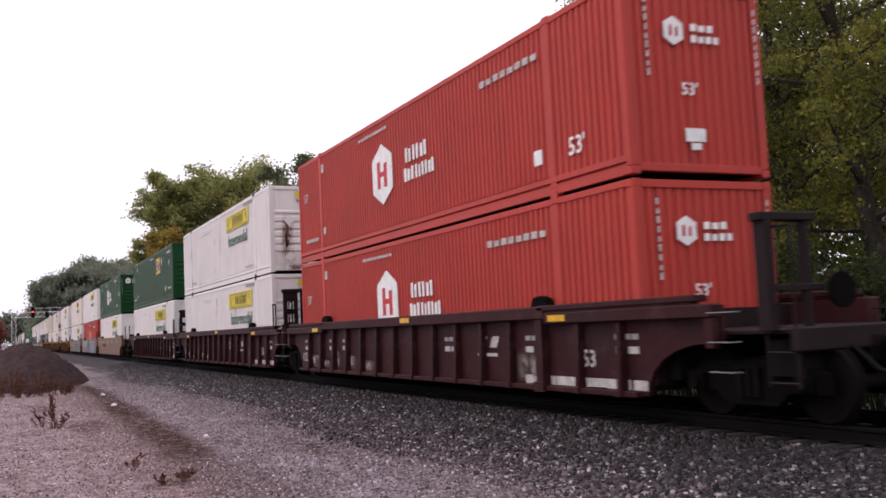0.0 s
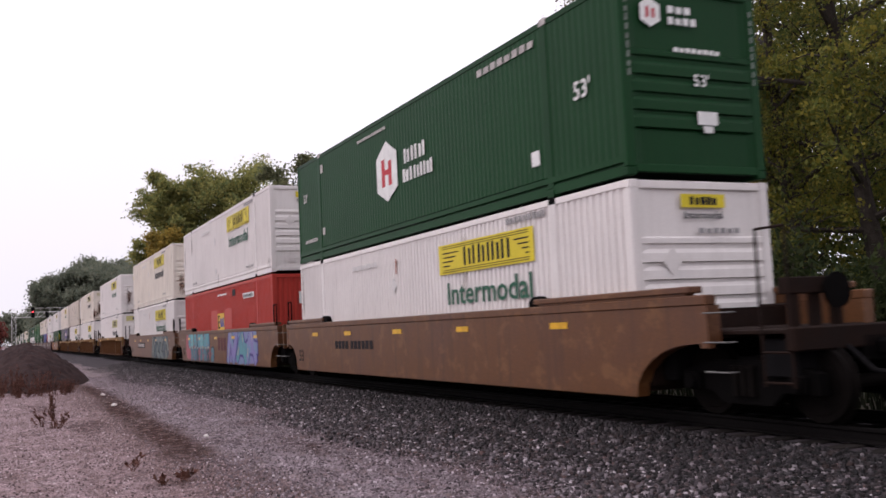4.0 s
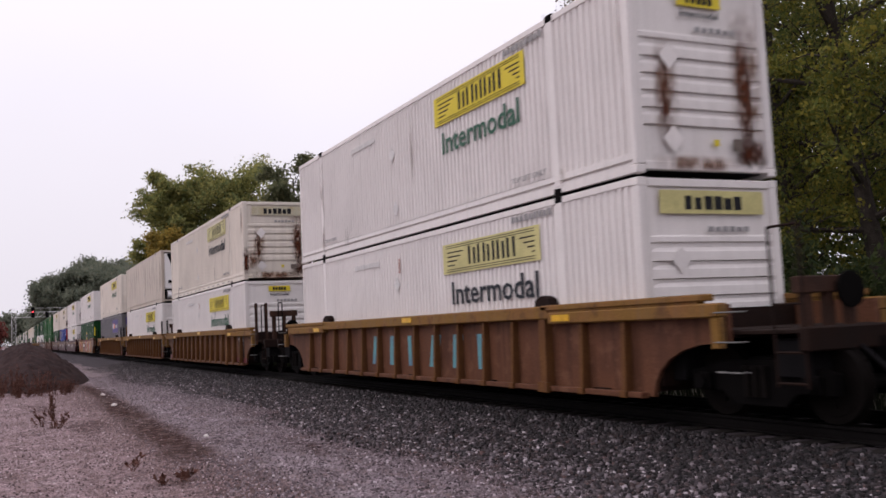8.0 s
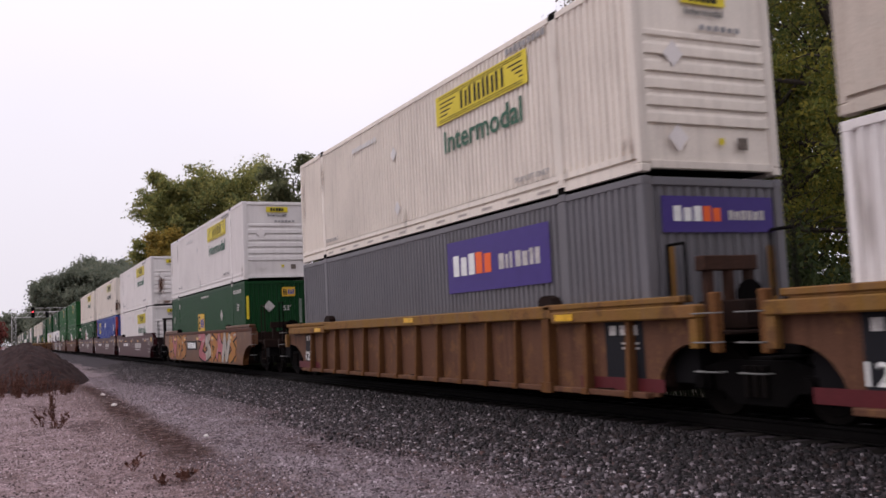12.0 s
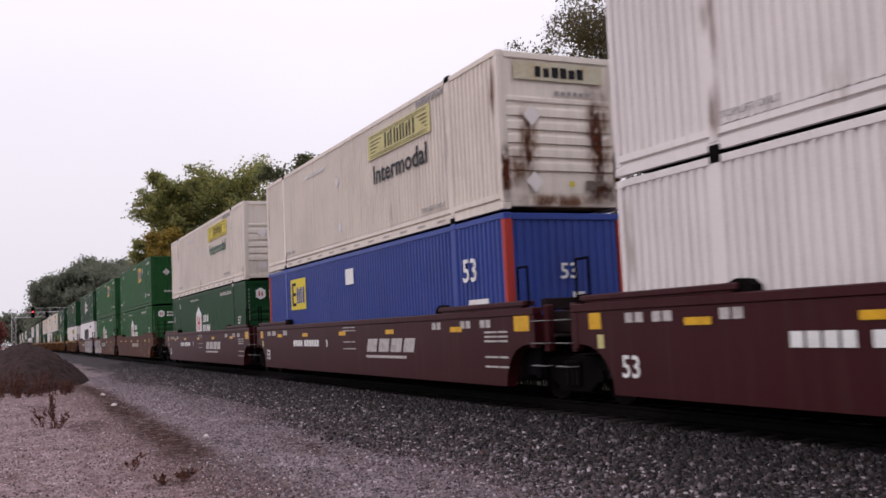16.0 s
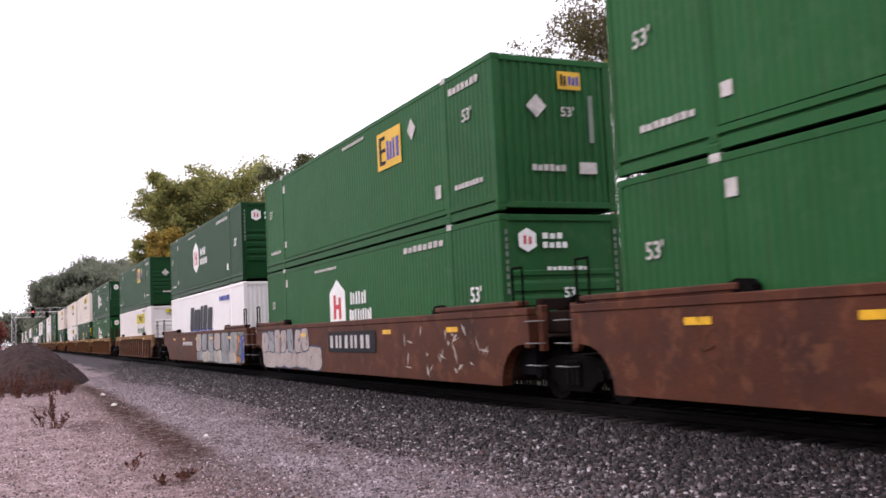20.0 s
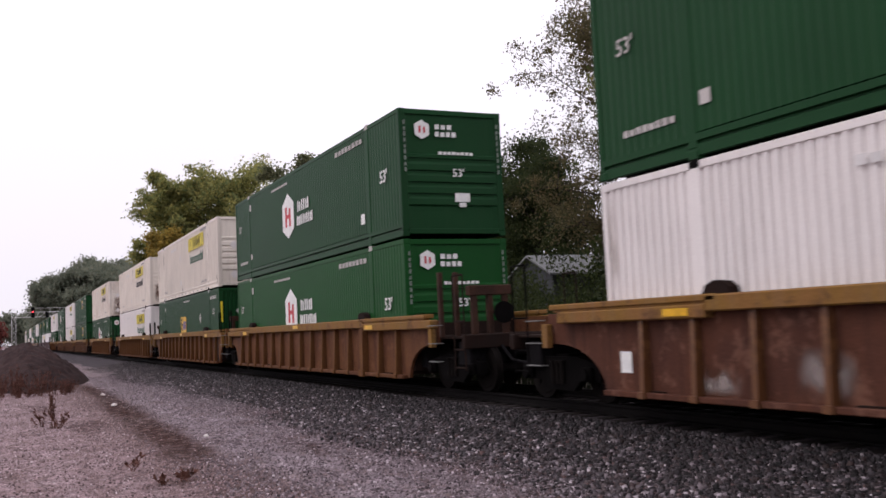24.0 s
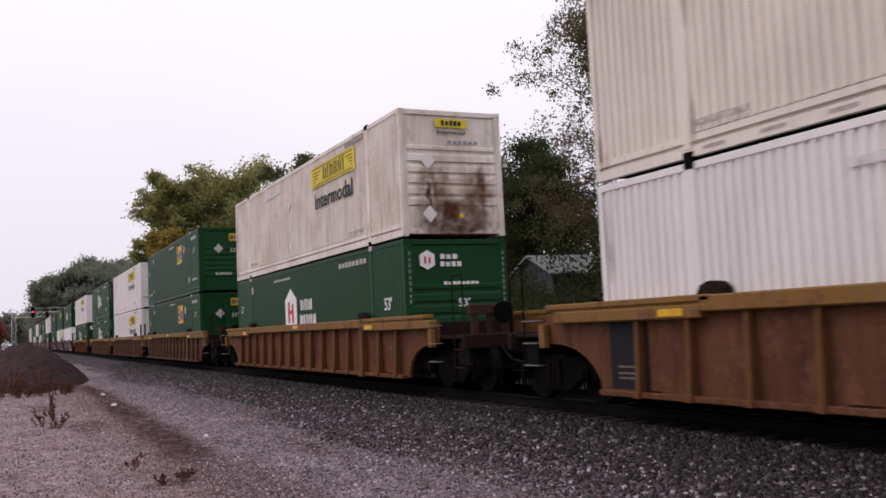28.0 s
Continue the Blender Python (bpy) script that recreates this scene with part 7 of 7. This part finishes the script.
solid("verge_grass", verge_mesh(), LEAF["verge"], "added near-black grass beyond the track, shade in its colour", "grass", "", "stuff")

# ---- house behind the trees, signal bridge, things at the far end of the yard ----
SHINGLE = material("grey_shingle", (0.17, 0.175, 0.175), 0.85, spots=0.3, scale=2, bump=0.5, fine=14)
SIDING = material("slate_siding", (0.045, 0.047, 0.052), 0.7, spots=0.2, scale=1.5)
GLASS = material("dark_window_glass", (0.02, 0.022, 0.025), 0.1, spots=0.1)
house = thing("house", "small slate-coloured house with a grey shingled roof", "house", at=pose(33.7, 48.5, 0, 0, 0, -4))
bm = boxes((-4.5, 4.5, -2.6, 2.6, 0, 4.5))
prism(bm, [(-2.6, 4.5), (2.6, 4.5), (0, 5.6)], "x", -4.5, 4.5)
part("wall", bm, SIDING, house)
for s in (-1, 1):
    bm = bmesh.new()
    prism(bm, [(s * 3.0, 4.38), (s * 3.0, 4.50), (0, 5.76), (0, 5.64)], "x", -4.9, 4.9)
    part("roof_slope", bm, SHINGLE, house)
part("door", boxes((-0.45, 0.45, -2.64, -2.58, 0.1, 2.1)), TIE, house)
for x in (-2.8, 2.4):
    wnd = part("window", boxes((x - 0.5, x + 0.5, -2.63, -2.59, 1.1, 2.3)), SIGN["white"], house)
    part("pane", boxes((x - 0.42, x + 0.42, -2.645, -2.63, 1.18, 2.22)), GLASS, wnd)

bridge = thing("signal_bridge", "grey lattice signal bridge spanning the distant track", "signal bridge", at=pose(0, 232, 0))
for x in (2.4, 13.6):
    bm = boxes(*[(x + a, x + a + 0.07, b, b + 0.07, 0, 9.0) for a in (-0.5, 0.4) for b in (-0.4, 0.4)])
    for i in range(9):
        for b in (-0.36, 0.46):
            cylinder(bm, (x - 0.44, b, i), (x + 0.46, b, i + 1), 0.022, n=5)
            cylinder(bm, (x + 0.46, b, i), (x - 0.44, b, i + 1), 0.022, n=5)
    part("lattice_tower", bm, HAZE_GALV, bridge)
bm = boxes(*[(1.9, 14.1, b, b + 0.07, z, z + 0.08) for b in (-0.4, 0.4) for z in (7.9, 9.0)])
for i in range(12):
    for b in (-0.36, 0.46):
        cylinder(bm, (1.9 + i, b, 8), (2.9 + i, b, 9), 0.022, n=5)
part("lattice_beam", bm, HAZE_GALV, bridge)
part("walkway_rail", boxes((1.9, 14.1, -0.5, -0.46, 9.9, 9.96), *[(x, x + 0.05, -0.5, -0.46, 9.1, 9.9) for x in (2, 4, 6, 8, 10, 12, 14)]), HAZE_GALV, bridge)
LENS = bpy.data.materials.new("red_signal_light")
LENS.use_nodes = True
LENS.node_tree.nodes["Principled BSDF"].inputs["Base Color"].default_value = (0.5, 0.02, 0.02, 1)
LENS.node_tree.nodes["Principled BSDF"].inputs["Emission Color"].default_value = (1, 0.06, 0.08, 1)
LENS.node_tree.nodes["Principled BSDF"].inputs["Emission Strength"].default_value = 4
for x, lo, hi in ((6.35, 7.8, 10.2), (9.3, 7.7, 9.0)):
    head = part("signal_head", boxes((x - 0.36, x + 0.36, -0.75, -0.5, lo, hi), bevel=0.12), BLACK, bridge, "black signal head")
    part("signal_lamp", cylinder(bmesh.new(), (x, -0.80, hi - 1.1), (x, -0.75, hi - 1.1), 0.17, n=12), LENS if x < 7 else GLASS, head)

shed = thing("shed", "low white shed at the far end of the yard", "shed", at=pose(-2.9, 190, 0))
part("wall", boxes((-2.6, 2.4, -3, 3, 0, 2.5)), PAINT["white"], shed)
bm = bmesh.new()
prism(bm, [(-2.9, 2.5), (2.7, 2.5), (2.7, 2.62), (-0.1, 3.3), (-2.9, 2.62)], "y", -3.2, 3.2)
part("roof", bm, SHINGLE, shed)
part("door", boxes((-0.9, 0.5, -3.05, -2.98, 0.05, 2.1)), HAZE_GALV, shed)


def parked(x, y, paint, label):
    v = thing("parked_car", label, "car", "cars parked at the yard's end", pose(x, y, 0))
    bm = bmesh.new()
    prism(bm, [(-2.2, 0.35), (2.2, 0.35), (2.25, 0.8), (1.1, 0.95), (-1.9, 0.98), (-2.25, 0.85)], "x", -0.9, 0.9)
    body = part("body", bm, paint, v)
    bm = bmesh.new()
    prism(bm, [(-1.8, 0.97), (1.0, 0.94), (0.4, 1.5), (-1.3, 1.52)], "x", -0.78, 0.78)
    part("cabin", bm, GLASS, v)
    for sx in (-1, 1):
        for yy in (-1.35, 1.35):
            part("wheel", cylinder(bmesh.new(), (sx * 0.72, yy, 0.33), (sx * 0.92, yy, 0.33), 0.33, n=14), BLACK, v)
        part("headlight", boxes((sx * 0.7 - 0.15, sx * 0.7 + 0.15, -2.27, -2.22, 0.62, 0.78)), HAZE_GALV, body)


parked(3.7, 172, PAINT["blue"], "blue car parked at the far end of the yard")
parked(1.6, 166, PAINT["white"], "white car parked at the far end of the yard")


def motions():
    for ob, at in MOVING:
        start = at.translation
        walk(ob, [(t, pose(start.x, start.y - SPEED * t, start.z)) for t in (0.0, 7.0, 14.0, 21.0, 28.0)])
    turn = {}
    for w, yy in WHEELS:
        if yy not in turn:
            walk(w, [(f / FPS, pose(0, yy, WHEEL_R, math.degrees(SPEED * f / FPS / WHEEL_R))) for f in range(28 * FPS + 1)])
            turn[yy] = w.animation_data
        else:
            w.rotation_mode = "QUATERNION"
            w.animation_data_create()
            w.animation_data.action = turn[yy].action
            w.animation_data.action_slot = turn[yy].action_slot


motions()
